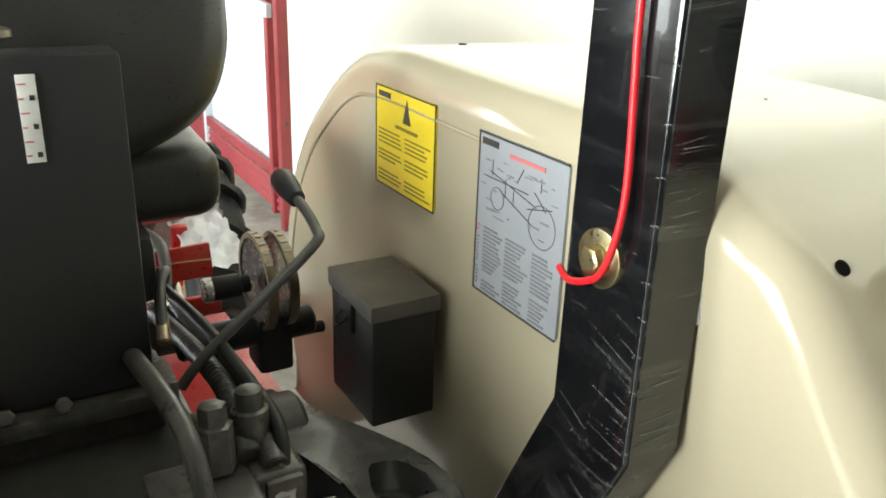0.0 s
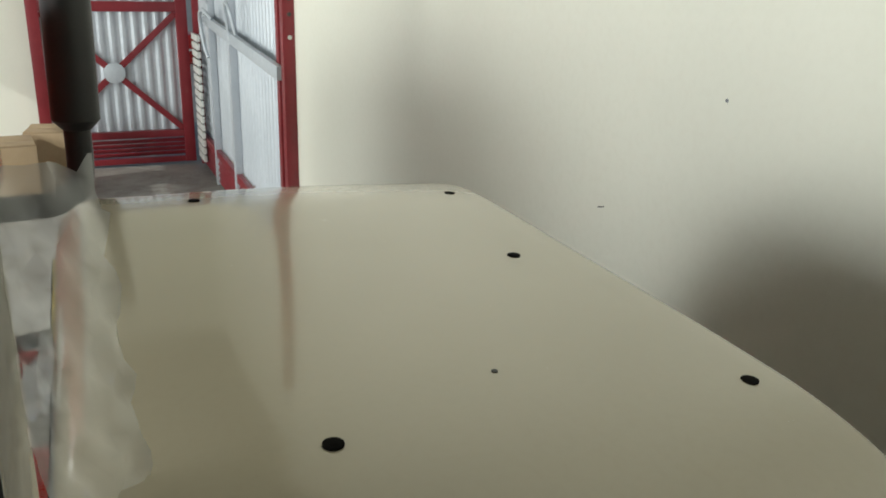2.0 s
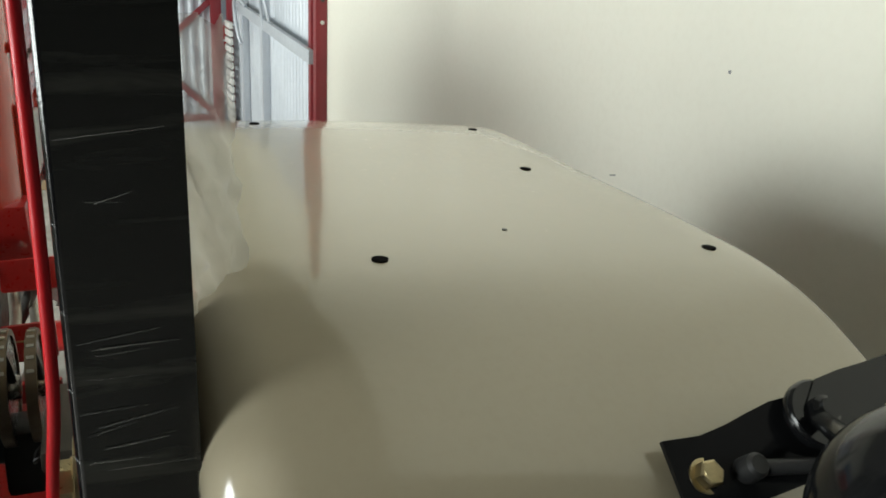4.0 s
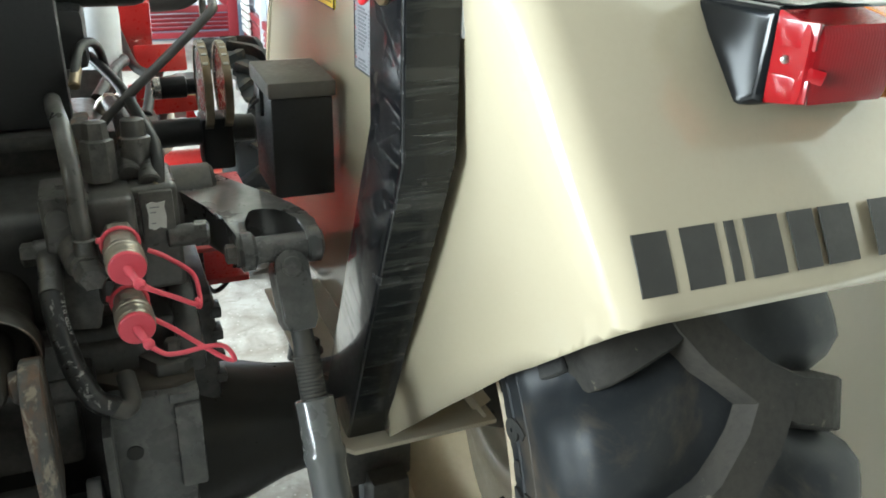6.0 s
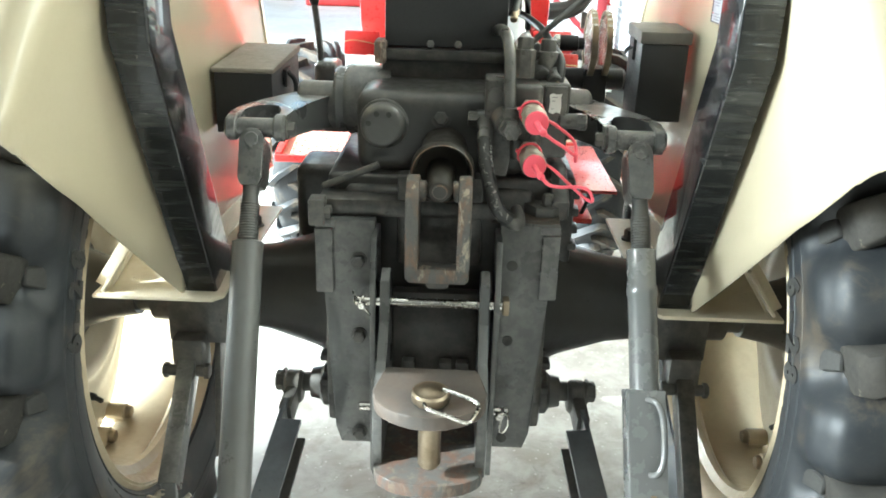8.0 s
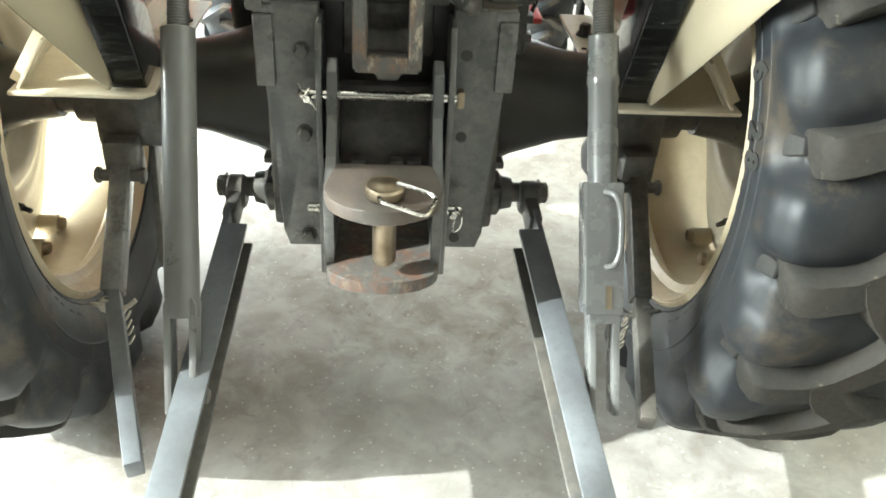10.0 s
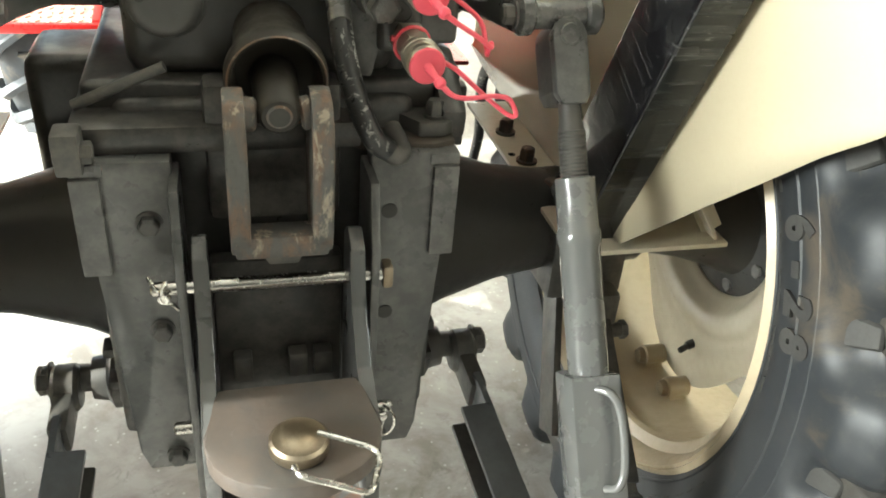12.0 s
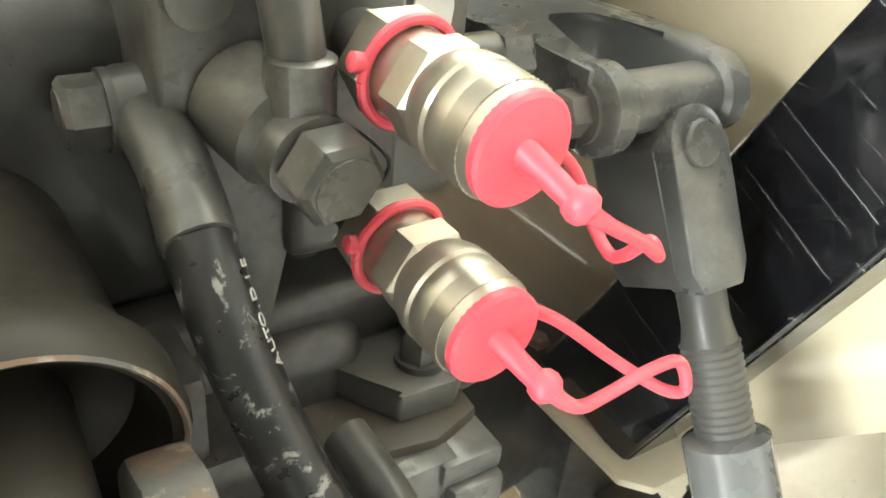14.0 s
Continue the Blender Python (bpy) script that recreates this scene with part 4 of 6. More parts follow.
# ---- tool boxes
def toolbox(lo, hi, lid_h, slope_z, label, lid_mat):
    lo, hi = Vector(lo), Vector(hi)
    b = B()
    span(b, lo, (hi.x, hi.y, hi.z - lid_h), 0.004)
    body = part("tool_box", b, M_BLACKPLASTIC, tractor, label)
    b = B()
    p = [(lo.y - 0.004, hi.z - lid_h), (hi.y + 0.004, hi.z - lid_h + slope_z * 0.4), (hi.y + 0.004, hi.z + slope_z), (lo.y - 0.004, hi.z)]
    slab(b, p, "x", lo.x - 0.004, hi.x + 0.004, 0.004)
    part("lid", b, lid_mat, body, "lid covered in dust")
    return body


tb = toolbox((0.352, 0.004, 1.020), (0.437, 0.126, 1.183), 0.022, 0.004, "black plastic tool box bolted to the fender", M_BOXTOP)
b = B()
span(b, (0.347, 0.055, 1.125), (0.354, 0.085, 1.165), 0.002)
tube(b, [(0.347, 0.060, 1.148), (0.338, 0.062, 1.140), (0.336, 0.070, 1.134), (0.338, 0.078, 1.140), (0.347, 0.080, 1.148)], 0.002, 8)
part("latch", b, M_BLACKPLASTIC, tb)
tb2 = toolbox((-0.447, 0.070, 0.955), (-0.334, 0.340, 1.083), 0.010, 0.010, "larger black metal tool box on the other fender", M_BOXTAN)
b = B()
span(b, (-0.334, 0.17, 1.03), (-0.326, 0.22, 1.065), 0.002)
tube(b, [(-0.326, 0.18, 1.06), (-0.312, 0.185, 1.04), (-0.315, 0.20, 1.00), (-0.326, 0.21, 0.99)], 0.005, 8)
part("latch", b, M_BLACKPLASTIC, tb2)


# ---- rear axle and gearbox castings
b = B()
span(b, (-0.165, -0.165, 0.46), (0.165, 0.50, 0.93), 0.02, 3)
housing = part("rear_housing", b, M_BLACKCAST, tractor, "oily black gearbox casting")
b = B()
span(b, (-0.205, -0.205, 0.886), (0.098, 0.15, 0.918), 0.008)
span(b, (-0.195, -0.150, 0.905), (0.195, 0.42, 0.946), 0.012, 3)
span(b, (-0.148, -0.130, 0.94), (0.148, 0.42, 1.085), 0.032, 4)
part("lift_cover", b, M_BLACKCAST, tractor, "dusty dark hydraulic lift cover")
for side in (-1, 1):
    b = B()
    lathe(b, (side * 0.14, 0, AX + 0.02), (side, 0, 0), [(0, 0.16), (0.03, 0.16), (0.035, 0.145), (0.10, 0.115), (0.19, 0.088), (0.26, 0.078), (0.30, 0.080), (0.31, 0.078)], 32)
    ht = part("axle_housing", b, M_BLACKCAST, tractor)
    b = B()
    lathe(b, (side * 0.45, 0, AX), (side, 0, 0), [(0, 0.062), (0.12, 0.058), (0.125, 0.042), (0.30, 0.042)], 28)
    part("axle_shaft", b, M_BLACKCAST, tractor)
    b = B()
    span(b, (min(side * 0.40, side * 0.52), -0.10, 0.575), (max(side * 0.40, side * 0.52), 0.09, 0.706), 0.010)
    part("axle_saddle", b, M_BLACKCAST, tractor)
    for k in range(7):
        a = radians(200 + 22 * k)
        b = B()
        hexhead(b, (side * 0.178, 0.148 * math.cos(a), AX + 0.02 + 0.148 * math.sin(a)), (side, 0, 0), 0.010, 0.012)
        part("flange_bolt", b, M_CAST, ht)

# rock shaft, its round cover and bolts
b = B()
rod(b, (-0.275, 0.045, 1.02), (0.275, 0.045, 1.02), 0.048, n=28, soft=0.006)
part("rock_shaft", b, M_CAST, tractor)
b = B()
lathe(b, (-0.10, 0.045, 1.036), (-1, 0, 0), [(0, 0.066), (0.078, 0.066), (0.084, 0.062), (0.086, 0.060), (0.100, 0.060), (0.106, 0.055)], 36)
part("shaft_boss", b, M_GREY, tractor)
b = B()
lathe(b, (-0.100, -0.120, 1.030), (0, -1, 0), [(0, 0.043), (0.012, 0.043), (0.014, 0.039), (0.026, 0.038), (0.032, 0.034), (0.034, 0.028), (0.033, 0.012), (0.0335, 0.004)], 36)
cover = part("round_cover", b, M_CAST, tractor, "round dark cover with worn face")
# black discs on the face paint the shade in its recesses
for k in range(3):
    a = radians(62 + 52 * k)
    b = B()
    lathe(b, (-0.100 + 0.024 * math.cos(a), -0.154, 1.030 + 0.024 * math.sin(a)), (0, -1, 0), [(0, 0.0048), (0.0006, 0.0048)], 14)
    part("cover_recess_disc", b, M_INK, cover)
b = B()
hexhead(b, (-0.002, -0.128, 1.042), (0, -1, 0.25), 0.0125, 0.014, 0.017)
part("cover_bolt", b, M_BLACKCAST, tractor)
b = B()
rod(b, (-0.20, -0.16, 0.925), (-0.105, -0.165, 0.968), 0.006)
part("casting_rib", b, M_CAST, tractor)

# spring housing of the top link, flange and rocker
b = B()
lathe(b, (0.005, -0.05, 0.998), (0, -1, -0.11), [(0, 0.037), (0.10, 0.040), (0.150, 0.043), (0.165, 0.048), (0.172, 0.052), (0.188, 0.052), (0.192, 0.049), (0.190, 0.045), (0.165, 0.040), (0.155, 0.02), (0.154, 0.001)], 44)
spring = part("draft_spring_housing", b, M_OILY, tractor, "dark spring housing with rusty lip")
b = B()
lathe(b, (0.005, -0.2402, 0.977), (0, -1, -0.11), [(0, 0.0492), (0.0012, 0.0502), (0.0024, 0.0492), (0.0012, 0.0478)], 44, cap=False)
part("rusty_lip", b, M_RUST, spring)
b = B()
lathe(b, (0.003, -0.198, 0.972), (0, -1, -0.11), [(0, 0.024), (0.052, 0.0225), (0.088, 0.0200), (0.092, 0.0165)], 30)
plunger = part("plunger", b, M_OILY, tractor)
# black disc for the dark inside the bore
b = B()
lathe(b, (0.003, -0.2895, 0.9618), (0, -1, -0.11), [(0, 0.0098), (0.0012, 0.0102)], 20)
part("bore", b, M_INK, plunger)
b = B()
lathe(b, (0.003, -0.2885, 0.9620), (0, -1, -0.11), [(0, 0.0130), (0.0012, 0.0125)], 24)
part("bore_edge", b, M_RUST, plunger)


def cheek(x0, x1):
    b = B()
    slab(b, [(-0.225, 0.955), (-0.240, 0.974), (-0.262, 0.982), (-0.288, 0.976), (-0.302, 0.958), (-0.306, 0.92), (-0.306, 0.84), (-0.300, 0.816), (-0.284, 0.808), (-0.235, 0.822), (-0.222, 0.88)], "x", x0, x1, 0.004)
    return part("rocker_cheek", b, M_RUST, tractor, "grey paint worn down to rust")


for x0, x1 in ((-0.050, -0.029), (0.033, 0.054)):
    ck = cheek(x0, x1)
    b = B()
    mid = 0.5 * (x0 + x1)
    rod(b, (x0 + 0.004 if mid > 0 else x0 + 0.004, -0.268, 0.958), ((0.024 if mid > 0 else -0.018), -0.268, 0.956), 0.017, n=24, soft=0.003)
    part("pivot_boss", b, M_RUST, ck)
b = B()
span(b, (-0.046, -0.302, 0.810), (0.050, -0.268, 0.836), 0.005)
part("rocker_bar", b, M_RUST, tractor)
b = B()
slab(b, [(-0.020, 0.812), (0.026, 0.812), (0.018, 0.798), (-0.012, 0.798)], "y", -0.294, -0.279, 0.003)
part("bar_lug", b, M_CAST, tractor)
b = B()
span(b, (-0.07, -0.20, 0.80), (0.075, -0.155, 0.96), 0.01)
part("rocker_back", b, M_BLACKCAST, tractor)

# ---- drawbar side plates
def side_plate(s):
    b = B()
    slab(b, [(s * 0.105, 0.887), (s * 0.182, 0.887), (s * 0.193, 0.872), (s * 0.193, 0.76), (s * 0.178, 0.48), (s * 0.168, 0.448), (s * 0.108, 0.448)], "y", -0.222, -0.192, 0.004)
    pl = part("drawbar_side_plate", b, M_GREY, tractor, "dark grey painted steel plate with bolts")
    b = B()
    slab(b, [(-0.262, 0.872), (-0.284, 0.80), (-0.284, 0.43), (-0.250, 0.425), (-0.19, 0.46), (-0.19, 0.872)], "x", s * 0.098, s * 0.108, 0.003)
    part("plate_flange", b, M_GREY, pl)
    b = B()
    span(b, (min(s * 0.176, s * 0.206), -0.230, 0.755), (max(s * 0.176, s * 0.206), -0.19, 0.872), 0.004)
    span(b, (min(s * 0.172, s * 0.206), -0.225, 0.872), (max(s * 0.172, s * 0.206), -0.16, 0.886), 0.003)
    part("corner_block", b, M_GREY, pl)
    b = B()
    rod(b, (s * 0.183, -0.198, 0.76), (s * 0.190, -0.165, 0.52), 0.011)
    part("tie_rod", b, M_CAST, pl)
    for z in (0.815, 0.672, 0.47):
        b = B()
        if s < 0:
            hexhead(b, (s * 0.133, -0.222, z), (0, -1, 0), 0.0115, 0.011, 0.0145)
            part("plate_bolt", b, M_CAST, pl)
        else:
            # black disc in place of an open hole's shade
            lathe(b, (s * 0.128, -0.2225, z), (0, -1, 0), [(0, 0.0095), (0.001, 0.0095)], 20)
            part("bolt_hole_disc", b, M_INK, pl)
    return pl


sp_l = side_plate(-1)
side_plate(1)
b = B()
span(b, (-0.215, -0.235, 0.878), (-0.188, -0.20, 0.924), 0.005)
hexhead(b, (-0.188, -0.222, 0.90), (1, 0, 0), 0.012, 0.01)
part("stud_block", b, M_CAST, sp_l, "rubbed square stud")
for s in (-1, 1):
    b = B()
    rod(b, (s * 0.20, -0.06, 0.475), (s * 0.32, -0.055, 0.475), 0.020, soft=0.004)
    lathe(b, (s * 0.20, -0.06, 0.475), (s, 0, 0), [(0, 0.045), (0.022, 0.045), (0.03, 0.034), (0.05, 0.030)], 24)
    hexhead(b, (s * 0.305, -0.056, 0.475), (s, 0, 0), 0.021, 0.016, 0.026)
    part("link_pivot", b, M_CAST, tractor)
    b = B()
    span(b, (min(s * 0.15, s * 0.205), -0.15, 0.445), (max(s * 0.15, s * 0.205), -0.0, 0.56), 0.012)
    part("pivot_boss", b, M_BLACKCAST, tractor)
    for k in range(5):
        b = B()
        box(b, (s * (0.197 + 0.012 * (k % 2)), -0.12, 0.60 - 0.027 * k), (0.022, 0.03, 0.014), 0.004)
        part("casting_lug", b, M_BLACKCAST, housing)

# ---- tow clevis
def clevis_plate(s):
    b = B()
    slab(b, [(-0.246, 0.812), (-0.262, 0.820), (-0.288, 0.806), (-0.300, 0.74), (-0.345, 0.690), (-0.415, 0.668), (-0.425, 0.53), (-0.30, 0.505), (-0.235, 0.505), (-0.235, 0.80)], "x", s * 0.074, s * 0.090, 0.003)
    return part("hitch_side_plate", b, M_GREY, tractor)


clevis_plate(-1), clevis_plate(1)
for z0, z1, yb, nm in ((0.663, 0.685, -0.497, "hitch_top_plate"), (0.527, 0.549, -0.476, "hitch_bottom_plate")):
    b = B()
    tip = [(0.086 * math.cos(radians(a)), -0.432 + (yb + 0.432) * math.sin(radians(a))) for a in range(0, 181, 12)]
    yf = -0.352 if z0 > 0.6 else -0.27
    slab(b, [(0.074, yf), (0.074, -0.37), (0.088, -0.42)] + tip + [(-0.088, -0.42), (-0.074, -0.37), (-0.074, yf)], "z", z0, z1, 0.003)
    part(nm, b, worn("worn_plate_top", (0.070, 0.064, 0.058), (0.11, 0.085, 0.068), 0.5, 0.1, 0, 16, 110, 0.3, (0.16, 0.15, 0.14), 0.66) if z0 > 0.6 else M_RUSTPLATE, tractor, "thick half-round plate, paint rubbed off")
b = B()
span(b, (-0.074, -0.225, 0.50), (0.074, -0.20, 0.76), 0.004)
part("hitch_back_plate", b, M_BLACKCAST, tractor)
for x in (-0.045, 0.02, 0.05):
    b = B()
    span(b, (x - 0.011, -0.245, 0.60), (x + 0.011, -0.225, 0.635), 0.003)
    part("back_lug", b, M_CAST, tractor)
b = B()
lathe(b, (0.002, -0.452, 0.571), (0, 0, 1), [(0, 0.013), (0.006, 0.0175), (0.130, 0.0175)], 28)
hpin = part("hitch_pin", b, M_BRASSPIN, tractor, "worn bronze-coloured hitch pin with ring handle")
b = B()
lathe(b, (0.002, -0.452, 0.687), (0, 0, 1), [(0, 0.026), (0.004, 0.029), (0.015, 0.029), (0.018, 0.026), (0.0175, 0.016), (0.020, 0.012)], 32)
part("pin_head", b, M_BRASSPIN, hpin)
b = B()
tube(b, [(0.020, -0.452, 0.707), (0.045, -0.466, 0.707), (0.072, -0.483, 0.704), (0.066, -0.510, 0.700), (0.056, -0.524, 0.698), (0.028, -0.512, 0.700), (0.000, -0.500, 0.703), (-0.006, -0.488, 0.704)], 0.0032, 8, 4)
part("ring_handle", b, M_CHROME, hpin, "bright bent wire handle")
b = B()
rod(b, (-0.135, -0.271, 0.762), (0.122, -0.271, 0.762), 0.0078, soft=0.002)
xpin = part("cross_pin", b, M_CHROME, tractor, "bright steel cross pin")
b = B()
box(b, (0.118, -0.271, 0.762), (0.012, 0.022, 0.028), 0.004)
part("pin_end", b, M_BRASSPIN, xpin)
b = B()
tube(b, [(-0.118, -0.277, 0.775), (-0.124, -0.286, 0.768), (-0.121, -0.289, 0.758), (-0.113, -0.286, 0.752), (-0.108, -0.283, 0.742)], 0.0022, 6, 4)
tube(b, [(-0.136, -0.275, 0.781), (-0.129, -0.282, 0.770), (-0.118, -0.286, 0.763)], 0.0022, 6, 4)
hexhead(b, (-0.120, -0.283, 0.760), (-0.3, -1, 0), 0.007, 0.007)
part("spring_clip", b, M_CHROME, xpin)
b = B()
rod(b, (-0.13, -0.262, 0.552), (0.135, -0.262, 0.552), 0.008, soft=0.002)
xpin2 = part("lower_cross_pin", b, M_CHROME, tractor)
b = B()
tube(b, [(0.122, -0.270, 0.562), (0.132, -0.282, 0.556), (0.134, -0.284, 0.540), (0.128, -0.280, 0.522), (0.120, -0.276, 0.520), (0.122, -0.276, 0.545)], 0.002, 6, 4)
hexhead(b, (0.118, -0.276, 0.552), (0.2, -1, 0), 0.008, 0.007)
part("spring_clip", b, M_CHROME, xpin2)

# ---- lift arms, lift rods, lower links, stabilisers
def lift_side(s):
    # forged arm: a broad web that opens into a rounded fork
    plan = [(0.198, 0.105), (0.262, 0.105), (0.298, 0.025), (0.334, -0.045), (0.356, -0.085), (0.366, -0.115), (0.3695, -0.145), (0.370, -0.166), (0.360, -0.172), (0.3495, -0.168), (0.3485, -0.138), (0.344, -0.112), (0.333, -0.098), (0.316, -0.091), (0.300, -0.091), (0.290, -0.101), (0.2865, -0.130), (0.2865, -0.170), (0.268, -0.170), (0.266, -0.110), (0.252, -0.055), (0.226, 0.002), (0.198, 0.048)]
    b = B()

    def arm_z(y, up):
        mid = float(np.interp(y, [-0.20, -0.12, -0.04, 0.05, 0.11], [1.025, 1.027, 1.022, 1.012, 1.008]))
        return mid + up * float(np.interp(y, [-0.20, -0.12, -0.04, 0.05, 0.11], [0.019, 0.023, 0.027, 0.034, 0.040]))
    lo = [b.verts.new((s * x, y, arm_z(y, -1))) for x, y in plan]
    hi = [b.verts.new((s * x, y, arm_z(y, 1))) for x, y in plan]
    b.faces.new(lo[::-1])
    b.faces.new(hi)
    for i in range(len(plan)):
        j = (i + 1) % len(plan)
        b.faces.new((lo[i], lo[j], hi[j], hi[i]))
    bmesh.ops.bevel(b, geom=[ed for ed in b.edges if len({v in hi for v in ed.verts}) == 1], offset=0.006, segments=3, affect="EDGES", profile=0.6, clamp_overlap=True)
    arm = part("lift_arm", b, M_GREY, tractor, "forged dark grey lift arm with forked end", angle=50)
    b = B()
    rod(b, (s * 0.276, -0.166, 1.025), (s * 0.368, -0.166, 1.025), 0.0165, n=26, soft=0.004)
    lathe(b, (s * 0.271, -0.166, 1.025), (s, 0, 0), [(0, 0.018), (0.004, 0.0235), (0.016, 0.0235), (0.020, 0.019)], 28)
    lathe(b, (s * 0.351, -0.166, 1.025), (s, 0, 0), [(0, 0.019), (0.003, 0.0225), (0.016, 0.0225), (0.021, 0.016)], 28)
    part("fork_pin", b, M_GREY, arm)
    b = B()
    hexhead(b, (s * 0.271, -0.166, 1.025), (-s, 0, 0), 0.012, 0.012, 0.016)
    part("pin_nut", b, M_CAST, arm)
    # rod head: a rounded plate before a deeper block, and its pin
    arm.location.x = 0.0 if s > 0 else 0.012
    top = Vector((0.328 if s > 0 else -0.312, -0.181, 1.004))
    foot = Vector((0.345 if s > 0 else -0.302, -0.470, 0.500))
    d = (foot - top).normalized()
    side = Vector((1, 0, 0))
    out = d.cross(side).normalized()
    if out.y > 0:
        out = -out

    def head_plate(bm, w, below, o0, o1):
        ol = [(-w * 0.72, below), (-w, below - 0.012), (-w, 0.0)] + [(w * math.cos(radians(a)), -w * math.sin(radians(a))) for a in range(170, 5, -15)] + [(w, 0.0), (w, below - 0.012), (w * 0.72, below)]
        fa = [bm.verts.new(top + side * q[0] + d * q[1] + out * o0) for q in ol]
        fb = [bm.verts.new(top + side * q[0] + d * q[1] + out * o1) for q in ol]
        bm.faces.new(fa)
        bm.faces.new(fb[::-1])
        for i in range(len(ol)):
            bm.faces.new((fa[i], fa[(i + 1) % len(ol)], fb[(i + 1) % len(ol)], fb[i]))
        bevel_new(bm, fa + fb, 0.003)

    b = B()
    head_plate(b, 0.0190, 0.074, 0.014, -0.044)
    head = part("lift_rod", b, M_CAST, tractor, "grey painted threaded lift rod" if s > 0 else "plain grey painted lift rod")
    b = B()
    head_plate(b, 0.0202, 0.076, 0.0165, 0.003)
    part("head_plate", b, M_GREY, head)
    b = B()
    lathe(b, top + out * 0.016, out, [(0, 0.0122), (0.003, 0.0122), (0.0045, 0.0105)], 24)
    part("rod_pin", b, M_GREY, head)
    ln = (foot - top).length
    b = B()
    prof = [(0.070, 0.0150), (0.074, 0.0150), (0.076, 0.0130), (0.094, 0.0130), (0.105, 0.0150)]
    if s > 0:
        for k in range(19):
            prof += [(0.106 + 0.0044 * k, 0.0163), (0.1082 + 0.0044 * k, 0.0153)]
        prof.append((0.195, 0.0150))
    else:
        for k in range(24):
            prof += [(0.106 + 0.0044 * k, 0.0163), (0.1082 + 0.0044 * k, 0.0153)]
        prof.append((0.22, 0.0145))
    lathe(b, top, d, prof, 24)
    part("thread", b, M_CAST, head, "", 25)
    if s > 0:
        b = B()
        lathe(b, top, d, [(0.157, 0.019), (0.159, 0.0235), (0.216, 0.0235), (0.220, 0.0255), (0.232, 0.0255), (0.236, 0.0235), (0.42, 0.0235)], 32)
        part("outer_tube", b, M_TUBE, head, "smooth grey painted tube with rust spots")
        b = B()
        o = top + d * 0.382
        loops = [[o + d * t + side * (0.030 * i - 0.002) + out * (0.026 * j) for i, j in ((-1, -1), (1, -1), (1, 1), (-1, 1))] for t in (0, 0.205)]
        vs = rings(b, loops)
        bevel_new(b, vs[0] + vs[1], 0.004)
        part("locking_sleeve", b, M_TUBE, head, "square grey sleeve with a bent handle")
        b = B()
        h0 = o + out * 0.028 + side * 0.010
        tube(b, [h0 + d * 0.015 - side * 0.012 - out * 0.004, h0 + d * 0.02 + out * 0.010, h0 + d * 0.045 + out * 0.014 + side * 0.008, h0 + d * 0.10 + out * 0.014 + side * 0.008, h0 + d * 0.125 + out * 0.010, h0 + d * 0.13 - side * 0.010 - out * 0.004], 0.005, 10, 5)
        part("sleeve_handle", b, M_TUBE, head)
        b = B()
        c = o + d * 0.178 + out * 0.0265 + side * 0.004
        bar(b, c - d * 0.018, c + d * 0.018, 0.009, 0.003, side, 0.001)
        part("slot", b, M_BRASSPIN, head)
        fk0 = 0.59
    else:
        b = B()
        lathe(b, top, d, [(0.166, 0.018), (0.169, 0.0255), (0.30, 0.0255), (0.60, 0.0265)], 30)
        part("outer_tube", b, M_TUBEDARK, head, "dull grey painted tube with rust stains")
        fk0 = 0.585
    end = top + d * 0.725
    for e in (-1, 1):
        b = B()
        p0 = top + d * fk0 + side * (0.0185 * e)
        bar(b, p0, end + side * (0.0185 * e) + d * 0.022, 0.0115, 0.042, side, 0.004)
        part("fork_leg", b, M_TUBE if s > 0 else M_TUBEDARK, head)
    b = B()
    loops = [[top + d * t + side * (0.0245 * k * i) + out * (0.0212 * j) for i, j in ((-1, -1), (1, -1), (1, 1), (-1, 1))] for t, k in ((fk0 - 0.016, 0.8), (fk0 - 0.004, 1.0), (fk0 + 0.012, 1.0))]
    vs = rings(b, loops)
    bevel_new(b, vs[0] + vs[2], 0.003)
    part("fork_bridge", b, M_TUBE if s > 0 else M_TUBEDARK, head)
    # lower link: a channel
    b = B()
    p0, p1 = Vector((s * 0.284, -0.085, 0.468)), Vector((0.345 if s > 0 else -0.318, -1.02, 0.285))
    dd = (p1 - p0).normalized()
    bar(b, p0 + dd * 0.055, p1, 0.010, 0.066, (s, 0, 0), 0.002)
    link = part("lower_link", b, M_LINK, tractor, "blue-grey channel section lower link, edges rubbed")
    upv = Vector((0, 0, 1))
    upv = (upv - dd * upv.dot(dd)).normalized()
    for e in (-1, 1):
        b = B()
        bar(b, p0 + dd * (0.115 if e > 0 else 0.10) + upv * (0.032 * e) - Vector((s * 0.020, 0, 0)), p1 + upv * (0.032 * e) - Vector((s * 0.020, 0, 0)), 0.046, 0.009, (s, 0, 0), 0.002)
        # lower flange takes the darker casting grey, upper flange the link paint
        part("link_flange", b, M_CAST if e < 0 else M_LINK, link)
    b = B()
    lathe(b, p0 + Vector((-s * 0.018, 0.012, 0.004)), (s, 0, 0), [(0, 0.028), (0.006, 0.034), (0.030, 0.034), (0.036, 0.028)], 26)
    bar(b, p0 + Vector((0, 0.01, 0)), p0 + dd * 0.075, 0.026, 0.05, (s, 0, 0), 0.006)
    part("ball_end", b, M_CAST, link)
    b = B()
    hexhead(b, end + Vector((-s * 0.024, 0, 0.004)), (-s, -0.15, 0), 0.013, 0.012, 0.020)
    part("link_bolt", b, M_RUST, link, "rusty bolt")
